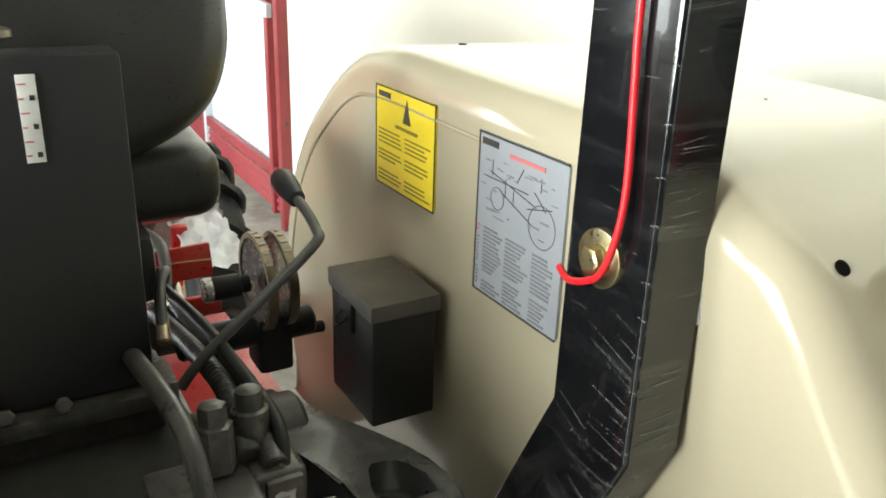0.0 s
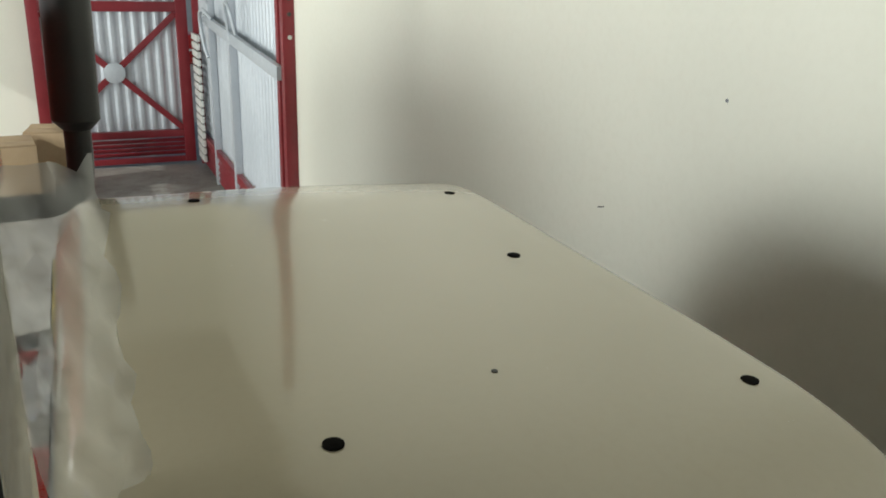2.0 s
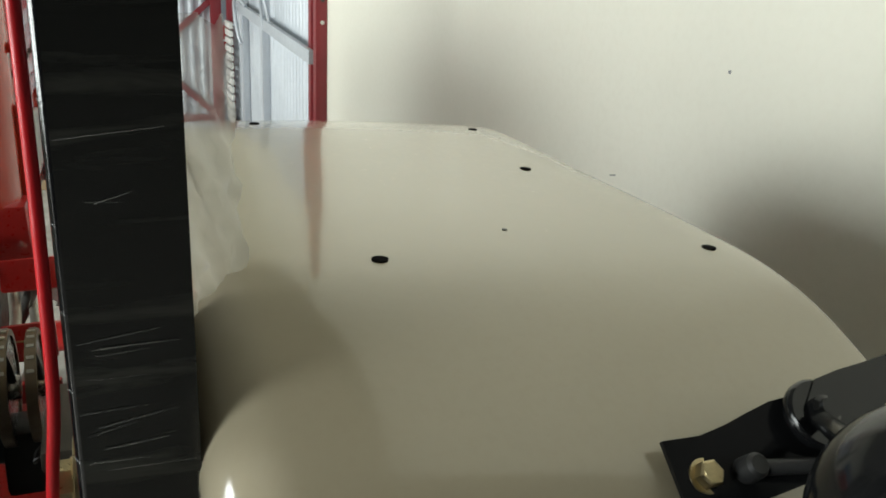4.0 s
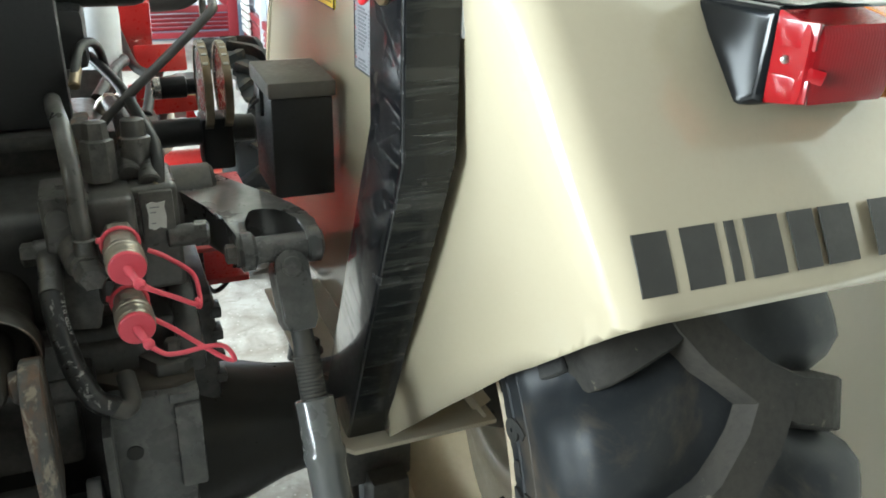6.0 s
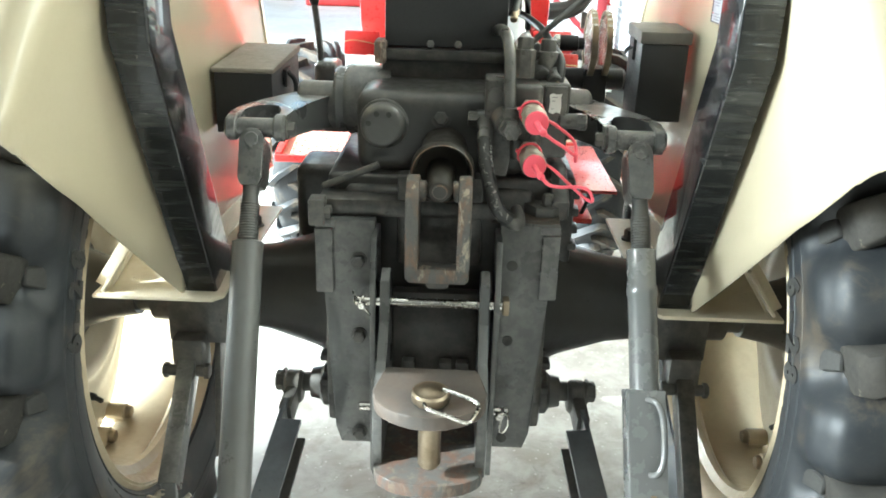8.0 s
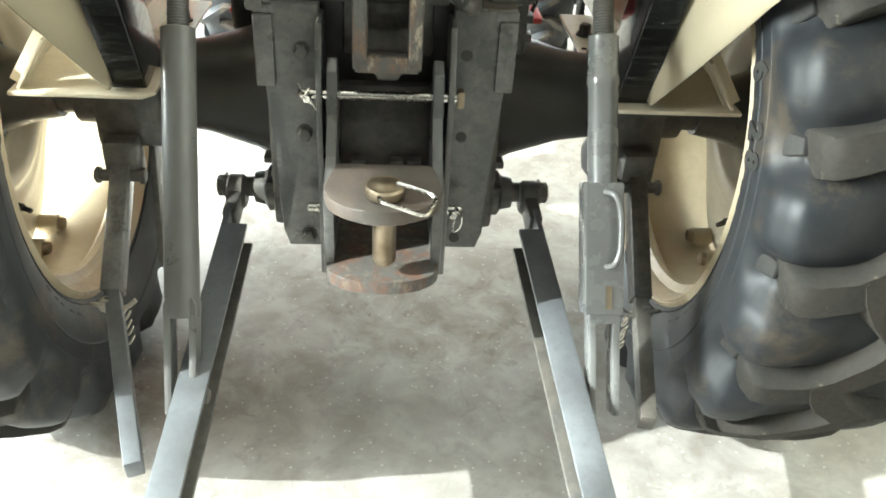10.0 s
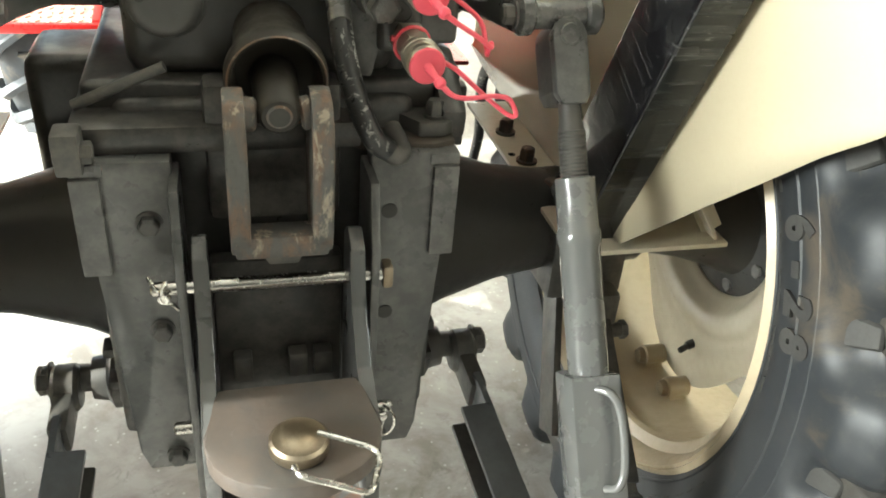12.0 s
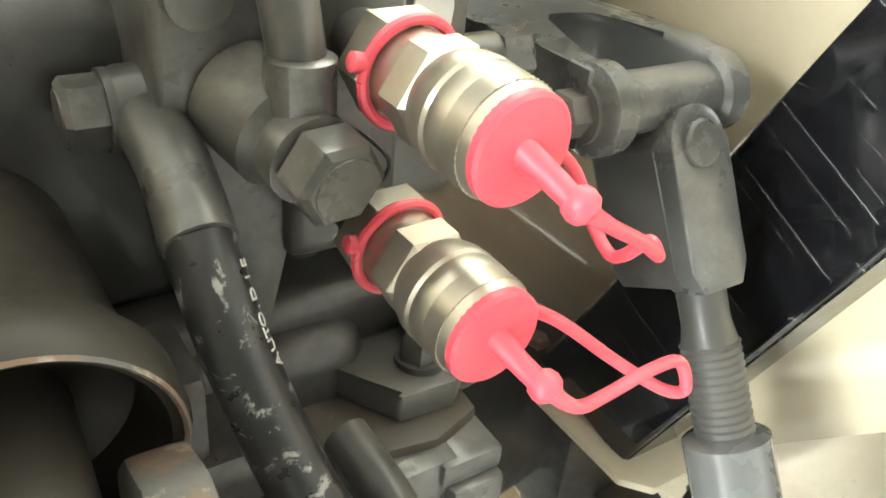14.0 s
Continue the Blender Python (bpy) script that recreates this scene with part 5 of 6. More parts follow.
    # stabiliser: turnbuckle between axle bracket and link
    a0, a1 = Vector((s * 0.478, -0.115, 0.545)), Vector((s * 0.462, -0.32, 0.405))
    a2 = Vector((0.425, -0.56, 0.340)) if s > 0 else Vector((-0.347, -0.66, 0.347))
    b = B()
    bar(b, a0, a1, 0.034, 0.044, (1, 0, 0), 0.005)
    stab = part("stabiliser", b, M_BLACKCAST if s > 0 else M_GREY, tractor, "dark stabiliser bar with hook and pins")
    b = B()
    bar(b, a1, a2, 0.026, 0.036, (1, 0, 0), 0.004)
    part("lower_bar", b, M_LINK if s < 0 else M_CAST, stab)
    b = B()
    span(b, (min(s * 0.445, s * 0.505), -0.135, 0.525), (max(s * 0.445, s * 0.505), -0.08, 0.60), 0.008)
    part("bracket", b, M_CAST, stab)
    b = B()
    rod(b, a0 + Vector((-0.045, -0.02, -0.01)), a0 + Vector((0.045, -0.02, -0.01)), 0.011, soft=0.003)
    hexhead(b, a0 + Vector((s * -0.035, -0.02, -0.01)), (-s, 0, 0), 0.015, 0.010)
    hexhead(b, a0 + Vector((s * 0.035, -0.02, -0.01)), (s, 0, 0), 0.015, 0.010)
    part("hook_pin", b, M_CAST, stab)
    b = B()
    c = a1 + Vector((-s * 0.018, -0.01, 0))
    tube(b, [c + Vector((-s * 0.03, -0.02, 0.01)), c + Vector((-s * 0.01, -0.03, 0.0)), c + Vector((s * 0.03, -0.03, 0.006)), c + Vector((s * 0.045, -0.02, 0.0))], 0.004, 8)
    hexhead(b, c + Vector((s * 0.02, -0.02, 0)), (0, -1, 0.4), 0.012, 0.010, 0.015)
    part("clip", b, M_STEEL if s < 0 else M_CAST, stab)
    b = B()
    for k in range(5):
        q = a1 + Vector((-s * 0.022, -0.015 + 0.004 * (k % 2), -0.012 - 0.017 * k))
        tube(b, [q + Vector((0.006, 0, 0)), q + Vector((0, -0.004, -0.011)), q + Vector((-0.006, 0, -0.020)), q + Vector((0, 0.004, -0.010)), q + Vector((0.006, 0, 0))], 0.0018, 5, 3)
    part("chain", b, M_STEEL, stab)
    b = B()
    bar(b, (s * 0.440, -0.02, 0.60), (s * 0.415, -0.16, 0.36), 0.012, 0.055, (1, 0, 0), 0.003)
    part("check_plate", b, M_CAST, stab)


lift_side(-1)
lift_side(1)

# ---- hydraulic valve block with couplers, hoses and pipes
b = B()
slab(b, [(0.070, 1.118), (0.118, 1.118), (0.124, 1.10), (0.118, 1.05), (0.122, 1.0), (0.112, 0.955), (0.078, 0.96), (0.072, 1.02)], "y", -0.172, -0.10, 0.006)
block = part("valve_block", b, M_BLOCK, tractor, "grey hydraulic valve block")
b = B()
lathe(b, (0.0865, -0.172, 1.094), (0, -1, 0), [(0, 0.0125), (0.004, 0.0115), (0.005, 0.0075)], 24)
part("socket_screw", b, M_CAST, block)
b = B()
bar(b, (0.095, -0.174, 1.045), (0.118, -0.174, 1.085), 0.006, 0.006, (1, 0, 0), 0.001)
part("casting_rib", b, M_BLOCK, block)
b = B()
span(b, (0.115, -0.178, 0.985), (0.165, -0.06, 1.112), 0.010, 3)
span(b, (0.160, -0.150, 0.985), (0.212, -0.06, 1.112), 0.008, 3)
part("coupler_block", b, M_BLOCK, block)
b = B()
rod(b, (0.100, -0.165, 1.058), (0.109, -0.198, 1.050), 0.021, n=24, soft=0.004)
part("port_boss", b, M_CAST, block)
b = B()
lathe(b, (0.108, -0.190, 1.051), (0.10, -1, -0.12), [(0, 0.015), (0.010, 0.014), (0.011, 0.0165), (0.022, 0.0165), (0.023, 0.012)], 24)
part("banjo_ring", b, M_BLOCK, block)
b = B()
hexhead(b, (0.1115, -0.2135, 1.048), (0.12, -1, -0.14), 0.0165, 0.016)
part("banjo_bolt", b, M_BLOCK, block)
b = B()
tube(b, [(0.1105, -0.200, 1.055), (0.110, -0.199, 1.075), (0.1085, -0.190, 1.105), (0.107, -0.168, 1.155), (0.103, -0.130, 1.182), (0.096, -0.06, 1.185), (0.09, 0.05, 1.17)], 0.0098, 16, 6)
lathe(b, (0.1105, -0.200, 1.058), (0, 0.02, 1), [(0, 0.0120), (0.022, 0.0120), (0.023, 0.0098)], 20)
part("steel_pipe", b, M_BLOCK, block, "bent grey steel pipe")
b = B()
lathe(b, (0.060, -0.150, 1.049), (1, 0, 0), [(0, 0.014), (0.004, 0.0155), (0.020, 0.0155), (0.024, 0.018), (0.028, 0.014)], 24)
part("hose_banjo", b, M_BLOCK, block)
b = B()
hexhead(b, (0.061, -0.150, 1.049), (-1, 0, 0), 0.0135, 0.014, 0.0150)
part("hose_bolt", b, M_BLOCK, block)
b = B()
tube(b, [(0.071, -0.160, 1.047), (0.072, -0.182, 1.041), (0.071, -0.212, 1.026)], 0.0125, 18, 6)
part("hose_ferrule", b, M_BLOCK, block)
b = B()
hose_pts = [(0.071, -0.208, 1.028), (0.073, -0.226, 1.003), (0.079, -0.244, 0.975), (0.087, -0.259, 0.949), (0.100, -0.268, 0.924), (0.116, -0.260, 0.909)]
tube(b, hose_pts, 0.0118, 20, 8)
part("rubber_hose", b, M_HOSE, block, "scuffed black rubber hose with white print")
b = B()
tube(b, [(0.114, -0.262, 0.910), (0.125, -0.262, 0.903), (0.133, -0.245, 0.902), (0.130, -0.205, 0.909)], 0.0106, 18, 5)
part("hose_end", b, M_CAST, block)

# white print along the hose
for k, ch in enumerate("AUTO.DIE"):
    cu = bpy.data.curves.new("hose_print", "FONT")
    cu.body, cu.size, cu.extrude = ch, 0.0068, 0.0002
    cu.align_x = "CENTER"
    tmp = bpy.data.objects.new("tmp", cu)
    scene.collection.objects.link(tmp)
    me = bpy.data.meshes.new_from_object(tmp.evaluated_get(bpy.context.evaluated_depsgraph_get()))
    bpy.data.objects.remove(tmp)
    fine_line = catmull(hose_pts, 30)
    at = int(45 - 4.2 * k)
    s0 = Vector(fine_line[at])
    run = (Vector(fine_line[at - 3]) - Vector(fine_line[at + 3])).normalized()
    outw = Vector((0.88, -0.60, 0.12))
    outw = (outw - run * outw.dot(run)).normalized()
    upw = outw.cross(run)
    mtx = Matrix((run, upw, outw)).transposed().to_4x4()
    mtx.translation = s0 + outw * 0.0117 - upw * 0.0024
    me.transform(mtx)
    me.materials.append(M_WHITE)
    ob = new("hose_print", me)
    ob.parent = block


def coupler(cx, cz, loop_pts, name_label):
    d = Vector((0.06, -1, -0.05)).normalized()
    p = Vector((cx, -0.270, cz)) - d * 0.070
    q = 1.12
    b = B()
    lathe(b, p - d * 0.03, d, [(0, 0.011), (0.018, 0.011), (0.019, 0.0135), (0.03, 0.0135)], 24)
    part_c = part("hydraulic_coupler", b, M_CAST, tractor, name_label)
    b = B()
    lathe(b, p - d * 0.004, d, [(0, 0.0165 * q), (0.002, 0.0185 * q), (0.014, 0.0185 * q), (0.016, 0.0165 * q)], 6)
    part("coupler_hex", b, M_STEEL, part_c)
    b = B()
    lathe(b, p, d, [(0.010, 0.0125 * q), (0.012, 0.0145 * q), (0.022, 0.0150 * q)], 36)
    lathe(b, p, d, [(0.034, 0.0150 * q), (0.036, 0.0162 * q), (0.041, 0.0176 * q), (0.046, 0.0180 * q), (0.0475, 0.0172 * q), (0.0490, 0.0178 * q), (0.055, 0.0178 * q), (0.056, 0.0174 * q)], 40)
    lathe(b, p, d, [(0.0635, 0.0174 * q), (0.066, 0.0170 * q), (0.068, 0.0165 * q)], 40)
    sleeve = part("coupler_sleeve", b, M_STEEL, part_c, "worn nickel plated sleeve", 25)
    e1, e2, _ = basis(d)
    b = B()                         # fine knurl round the grip
    rings(b, [[p + d * w + (e1 * math.cos(math.pi * k / 48) + e2 * math.sin(math.pi * k / 48)) * (0.0174 + (0.00045 if (k + int(w * 1000)) % 2 else 0.0)) * q for k in range(96)] for w in (0.056, 0.057, 0.058, 0.059, 0.060, 0.061, 0.062, 0.063, 0.064)])
    part("knurled_grip", b, M_STEEL, sleeve, "", 15)
    b = B()
    lathe(b, p, d, [(0.020, 0.0150 * q), (0.022, 0.0172 * q), (0.033, 0.0172 * q), (0.036, 0.0150 * q)], 6)
    part("middle_hex", b, M_STEEL, part_c, "", 20)
    # cap ring, cap and strap
    b = B()
    rp = [p + d * 0.012 + (e1 * math.cos(2 * math.pi * k / 24) + e2 * math.sin(2 * math.pi * k / 24)) * 0.0168 * q for k in range(25)]
    tube(b, rp, 0.0021, 8, 2)
    tubev = p + d * 0.012 + Vector((-0.0195, 0, 0.006))
    lathe(b, tubev, (-1, 0, 0.2), [(-0.002, 0.0035), (0.003, 0.0035), (0.004, 0.002)], 12)
    part("cap_ring", b, M_REDRUBBER, part_c, "soft red rubber ring")
    b = B()
    lathe(b, p + d * 0.064, d, [(0, 0.0150 * q), (0.003, 0.0166 * q), (0.0065, 0.0166 * q), (0.0078, 0.0155 * q), (0.0082, 0.006 * q)], 36)
    cap = part("dust_cap", b, M_REDRUBBER, part_c, "bright red rubber dust cap")
    b = B()
    tip = p + d * 0.072
    tube(b, [tip - d * 0.002, tip + d * 0.008 + Vector((0.003, 0, -0.004)), tip + d * 0.016 + Vector((0.007, 0, -0.009))], 0.0042, 12, 4, [0.0055, 0.0042, 0.0040])
    kn = tip + d * 0.017 + Vector((0.0075, 0, -0.0095))
    lathe(b, kn - d * 0.0045 + Vector((-0.001, 0, 0.002)), d + Vector((0.3, 0, -0.4)), [(0, 0.003), (0.002, 0.0055), (0.005, 0.0062), (0.008, 0.0055), (0.010, 0.003)], 18)
    part("cap_stem", b, M_REDRUBBER, part_c)
    b = B()
    tube(b, [kn + Vector(q) for q in loop_pts[0]], 0.0026, 10, 6, [0.0034] + [0.0026] * (len(loop_pts[0]) - 1))
    part("cap_strap", b, M_REDRUBBER, part_c)
    return part_c


coupler(0.148, 1.072, [[(0, 0, 0), (0.016, 0.001, -0.011), (0.034, 0.003, -0.022), (0.046, 0.006, -0.031), (0.053, 0.010, -0.036), (0.054, 0.016, -0.034), (0.055, 0.026, -0.046), (0.058, 0.036, -0.052), (0.060, 0.050, -0.046), (0.056, 0.064, -0.026), (0.030, 0.074, -0.006), (0.014, 0.078, 0.002)]], "quick coupler with a red rubber dust cap")
coupler(0.149, 1.0035, [[(0, 0, 0), (0.014, -0.003, -0.012), (0.032, 0.000, -0.016), (0.054, 0.002, -0.015), (0.072, 0.004, -0.018), (0.080, 0.004, -0.026), (0.084, 0.004, -0.038), (0.074, 0.008, -0.036), (0.050, 0.016, -0.018), (0.024, 0.022, 0.004), (0.008, 0.034, 0.012), (0.006, 0.060, 0.016)]], "quick coupler with a red rubber dust cap")

b = B()
span(b, (0.170, -0.156, 1.045), (0.206, -0.120, 1.108), 0.003)
part("relief_block", b, M_CAST, block)
b = B()
slab(b, [(0.1765, 1.066), (0.183, 1.063), (0.189, 1.066), (0.1955, 1.064), (0.197, 1.078), (0.1955, 1.090), (0.197, 1.0965), (0.188, 1.095), (0.182, 1.097), (0.1765, 1.094), (0.178, 1.082)], "y", -0.1578, -0.1562, 0)
tag = part("white_tag", b, M_WHITE, block, "torn white paper tag")
for z, w in ((1.090, 0.010), (1.084, 0.006), (1.071, 0.005)):
    b = B()
    span(b, (0.180, -0.1582, z), (0.180 + w, -0.1579, z + 0.0011), 0)
    part("printed_line", b, M_INKGREY, tag)
b = B()
rod(b, (0.195, -0.150, 1.050), (0.232, -0.150, 1.050), 0.013, soft=0.002)
hexhead(b, (0.226, -0.150, 1.050), (1, -0.1, 0), 0.015, 0.016)
part("side_plug", b, M_BLOCK, block)
for x, y, z, hh in ((0.135, -0.12, 1.115, 0.045), (0.175, -0.10, 1.115, 0.040)):
    b = B()
    lathe(b, (x, y, z), (0, 0.1, 1), [(0, 0.018), (hh, 0.018), (hh + 0.002, 0.014), (hh + 0.02, 0.013), (hh + 0.022, 0.010)], 6 if x < 0.15 else 24)
    part("valve_spool", b, M_BLOCK, block)
for pts, r in (([(0.165, -0.110, 1.122), (0.168, -0.04, 1.146), (0.166, 0.08, 1.134), (0.160, 0.20, 1.116), (0.158, 0.272, 1.104)], 0.0115), ([(0.186, -0.125, 1.115), (0.191, -0.05, 1.144), (0.187, 0.06, 1.132), (0.183, 0.17, 1.120), (0.184, 0.255, 1.114)], 0.0115), ([(0.192, -0.14, 1.10), (0.197, -0.11, 1.14), (0.19, -0.05, 1.155), (0.17, 0.05, 1.18), (0.14, 0.2, 1.19)], 0.007), ([(0.12, 0.0, 1.20), (0.13, 0.05, 1.23), (0.15, 0.12, 1.22), (0.16, 0.2, 1.16)], 0.006)):
    b = B()
    if r > 0.01:                    # wound guard round the thick hoses
        fine = catmull(pts, 40)
        tube(b, fine, r, 12, 1, [r * (1.0 if k % 3 else 0.90) for k in range(len(fine))])
    else:
        tube(b, pts, r, 14, 7)
    part("hydraulic_hose", b, M_HOSEBLACK, block)
    b = B()
    q0, q1 = Vector(pts[0]), Vector(pts[1])
    rod(b, q0 - (q1 - q0) * 0.15, q0 + (q1 - q0) * 0.4, r * 1.14, soft=0.002)
    part("hose_sleeve", b, M_BLOCK if r > 0.01 else M_BRASSPIN, block)
    if r > 0.01:                    # plated elbow at the far end
        e0 = Vector(pts[-1])
        b = B()
        lathe(b, e0 - Vector((0, 0.012, 0)), (0, 1, -0.12), [(0, 0.0125), (0.020, 0.0125), (0.021, 0.0105), (0.026, 0.0105)], 20)
        lathe(b, e0 + Vector((0, 0.013, -0.001)), (0, 1, -0.12), [(0, 0.0120), (0.001, 0.0135), (0.012, 0.0135), (0.013, 0.0120)], 6)
        tube(b, [e0 + Vector((0, 0.022, -0.002)), e0 + Vector((0, 0.042, -0.004)), e0 + Vector((-0.012, 0.056, -0.014)), e0 + Vector((-0.022, 0.058, -0.040))], 0.0085, 14, 5)
        part("hose_fitting", b, M_STEEL, block, "plated elbow fitting")

b = B()
tube(b, [(0.128, -0.184, 1.050), (0.138, -0.196, 1.046), (0.146, -0.200, 1.036), (0.140, -0.198, 1.026), (0.126, -0.188, 1.024)], 0.0009, 6, 5)
part("wire_loop", b, M_BLACKPLASTIC, block)

# lower right shoulder of the casting with plate and bolt
b = B()
slab(b, [(0.094, -0.06), (0.094, -0.112), (0.132, -0.140), (0.164, -0.196), (0.194, -0.197), (0.206, -0.186), (0.210, -0.06)], "z", 0.893, 0.910, 0.003)
shoulder = part("shoulder_plate", b, M_CAST, tractor)
b = B()
slab(b, [(0.092, -0.06), (0.092, -0.175), (0.135, -0.206), (0.176, -0.212), (0.205, -0.202), (0.215, -0.06)], "z", 0.872, 0.8925, 0.004)
part("shoulder_step", b, M_DIRTCAST, shoulder, "rust-stained dirty ledge")
b = B()
hexhead(b, (0.185, -0.176, 0.910), (0, 0, 1), 0.0105, 0.016, 0.0125)
part("shoulder_bolt", b, M_CAST, shoulder)
b = B()
lathe(b, (0.150, -0.108, 0.908), (0, 0, 1), [(0, 0.027), (0.010, 0.027), (0.013, 0.024)], 28)
lathe(b, (0.150, -0.108, 0.920), (0, 0, 1), [(0, 0.018), (0.004, 0.018), (0.005, 0.016)], 28)
lathe(b, (0.150, -0.108, 0.924), (0, 0, 1), [(0, 0.0155), (0.002, 0.0175), (0.016, 0.0175), (0.018, 0.0155)], 6)
rod(b, (0.150, -0.108, 0.940), (0.150, -0.108, 0.99), 0.012)
part("port_fitting", b, M_CAST, shoulder)
b = B()
slab(b, [(-0.19, 0.92), (-0.185, 0.885), (-0.06, 0.87), (0.02, 0.90), (0.02, 0.95), (-0.10, 0.965)], "x", 0.190, 0.222, 0.010)
part("side_casting", b, M_BLACKCAST, tractor)
b = B()
span(b, (0.160, -0.06, 0.72), (0.250, 0.16, 0.925), 0.015)
part("brake_housing", b, M_BLACKCAST, tractor)
b = B()
span(b, (-0.302, 0.10, 0.66), (-0.165, 0.24, 0.884), 0.022, 3)
part("brake_housing", b, M_BLACKCAST, tractor)
for k in range(4):
    b = B()
    box(b, (0.250, -0.045, 0.79 + 0.034 * k), (0.016, 0.03, 0.016), 0.004)
    part("casting_lug", b, M_BLACKCAST, housing)

# ---- control quadrants and levers
for x, rr in ((0.296, 0.069), (0.326, 0.067)):
    b = B()
    lathe(b, (x - 0.006, 0.255, 1.126), (1, 0, 0), [(0.001, rr - 0.007), (0.001, rr), (0.013, rr), (0.013, rr - 0.007)], 48, cap=False)
    qd = part("control_quadrant", b, M_BRASSPIN, tractor, "round control quadrant with a numbered bronze rim")
    b = B()
    lathe(b, (x - 0.006, 0.255, 1.126), (1, 0, 0), [(0.003, 0.004), (0.003, rr - 0.005), (0.011, rr - 0.005), (0.011, 0.016), (0.020, 0.014), (0.021, 0.004)], 40)
    part("disc_face", b, M_CHROME, qd, "shiny steel disc")
    b = B()
    for k in range(9):
        a = radians(40 + 14 * k)
        box(b, (x + 0.001, 0.255 - (rr + 0.0003) * math.cos(a), 1.126 + (rr + 0.0003) * math.sin(a)), (0.008, 0.004, 0.002), 0, (-math.degrees(a) + 90, 0, 0))
    part("rim_mark", b, M_WHITE, qd)
    b = B()
    tube(b, [(x + 0.008, 0.255, 1.122), (x + 0.006, 0.235, 1.160), (x + 0.004, 0.22, 1.182)], 0.004, 8)
    part("quadrant_lever", b, M_BLACKPLASTIC, qd)
b = B()
lathe(b, (0.284, 0.255, 1.126), (-1, 0, 0), [(0, 0.012), (0.012, 0.012), (0.014, 0.0165), (0.050, 0.0165), (0.052, 0.015)], 24)
kb = part("quadrant_knob", b, M_BLACKPLASTIC, tractor)
b = B()
lathe(b, (0.2325, 0.255, 1.126), (-1, 0, 0), [(0, 0.0172), (0.010, 0.0172), (0.012, 0.0155), (0.0125, 0.004)], 24)
part("knob_cap", b, M_CHROME, kb, "bright steel cap")
b = B()
rod(b, (0.18, 0.25, 1.055), (0.372, 0.25, 1.055), 0.022, n=24, soft=0.004)
rod(b, (0.31, 0.25, 1.045), (0.388, 0.245, 1.042), 0.009, soft=0.002)
span(b, (0.285, 0.225, 0.995), (0.335, 0.285, 1.08), 0.008)
part("quadrant_shaft", b, M_BLACKPLASTIC, tractor)
b = B()
tube(b, [(0.288, 0.085, 1.305), (0.290, 0.045, 1.295), (0.289, 0.012, 1.283), (0.281, -0.004, 1.274), (0.226, 0.002, 1.222), (0.172, 0.010, 1.172), (0.150, 0.012, 1.15), (0.135, 0.014, 1.13)], 0.0058, 12, 6)
lev = part("spool_lever", b, M_CAST, tractor, "bent dark lever with black knob")
b = B()
lathe(b, (0.289, 0.066, 1.300), (0, 1, 0.22), [(0, 0.006), (0.003, 0.010), (0.03, 0.0135), (0.05, 0.0145), (0.058, 0.011), (0.060, 0.004)], 22)
part("lever_knob", b, M_BLACKPLASTIC, lev)
b = B()
tube(b, [(-0.312, 0.52, 0.98), (-0.314, 0.50, 1.08), (-0.320, 0.48, 1.17)], 0.008, 10, 5)
lev2 = part("gear_lever", b, M_GREY, tractor, "gear lever with long black grip")
b = B()
lathe(b, (-0.3195, 0.482, 1.165), (-0.06, -0.12, 1), [(0, 0.008), (0.01, 0.012), (0.06, 0.017), (0.085, 0.019), (0.095, 0.014), (0.098, 0.004)], 20)
part("lever_grip", b, M_BLACKPLASTIC, lev2)
b = B()
span(b, (-0.325, 0.47, 0.96), (-0.265, 0.56, 1.035), 0.02, 3)
part("lever_base", b, M_GREY, tractor)

# ---- seat and its black carrier
b = B()
span(b, (-0.112, 0.018, 1.140), (0.111, 0.075, 1.476), 0.006)
carrier = part("seat_carrier", b, M_BLACKPLASTIC, tractor, "black seat carrier panel with a white scale")
b = B()
span(b, (0.0240, 0.0155, 1.384), (0.0395, 0.0178, 1.461), 0.0005)
part("scale_strip", b, M_WHITE, carrier, "white scale strip")
for k in range(6):
    b = B()
    span(b, (0.0245, 0.0148, 1.390 + 0.0125 * k), (0.0245 + (0.007 if k % 2 else 0.004), 0.0154, 1.3913 + 0.0125 * k), 0)
    part("scale_mark", b, M_INKRED, carrier)
for k in (0, 2, 4):
    b = B()
    span(b, (0.033, 0.0148, 1.389 + 0.0125 * k), (0.0372, 0.0154, 1.3935 + 0.0125 * k), 0)
    part("scale_figure_bar", b, M_INK, carrier)
b = B()
span(b, (-0.128, 0.0, 1.118), (0.128, 0.10, 1.138), 0.006)
span(b, (-0.118, 0.02, 1.076), (0.118, 0.16, 1.120), 0.008)
part("carrier_ledge", b, M_BLACKCAST, carrier)
for x in (-0.028, 0.022):
    b = B()
    hexhead(b, (x, 0.004, 1.147), (0, -1, 0.3), 0.008, 0.008)
    part("ledge_screw", b, M_CAST, carrier)
for s in (-1, 1):
    b = B()
    span(b, (s * 0.118 - 0.011, -0.01, 1.112), (s * 0.118 + 0.011, 0.05, 1.152), 0.005)
    part("rusty_tab", b, M_RUST, carrier)


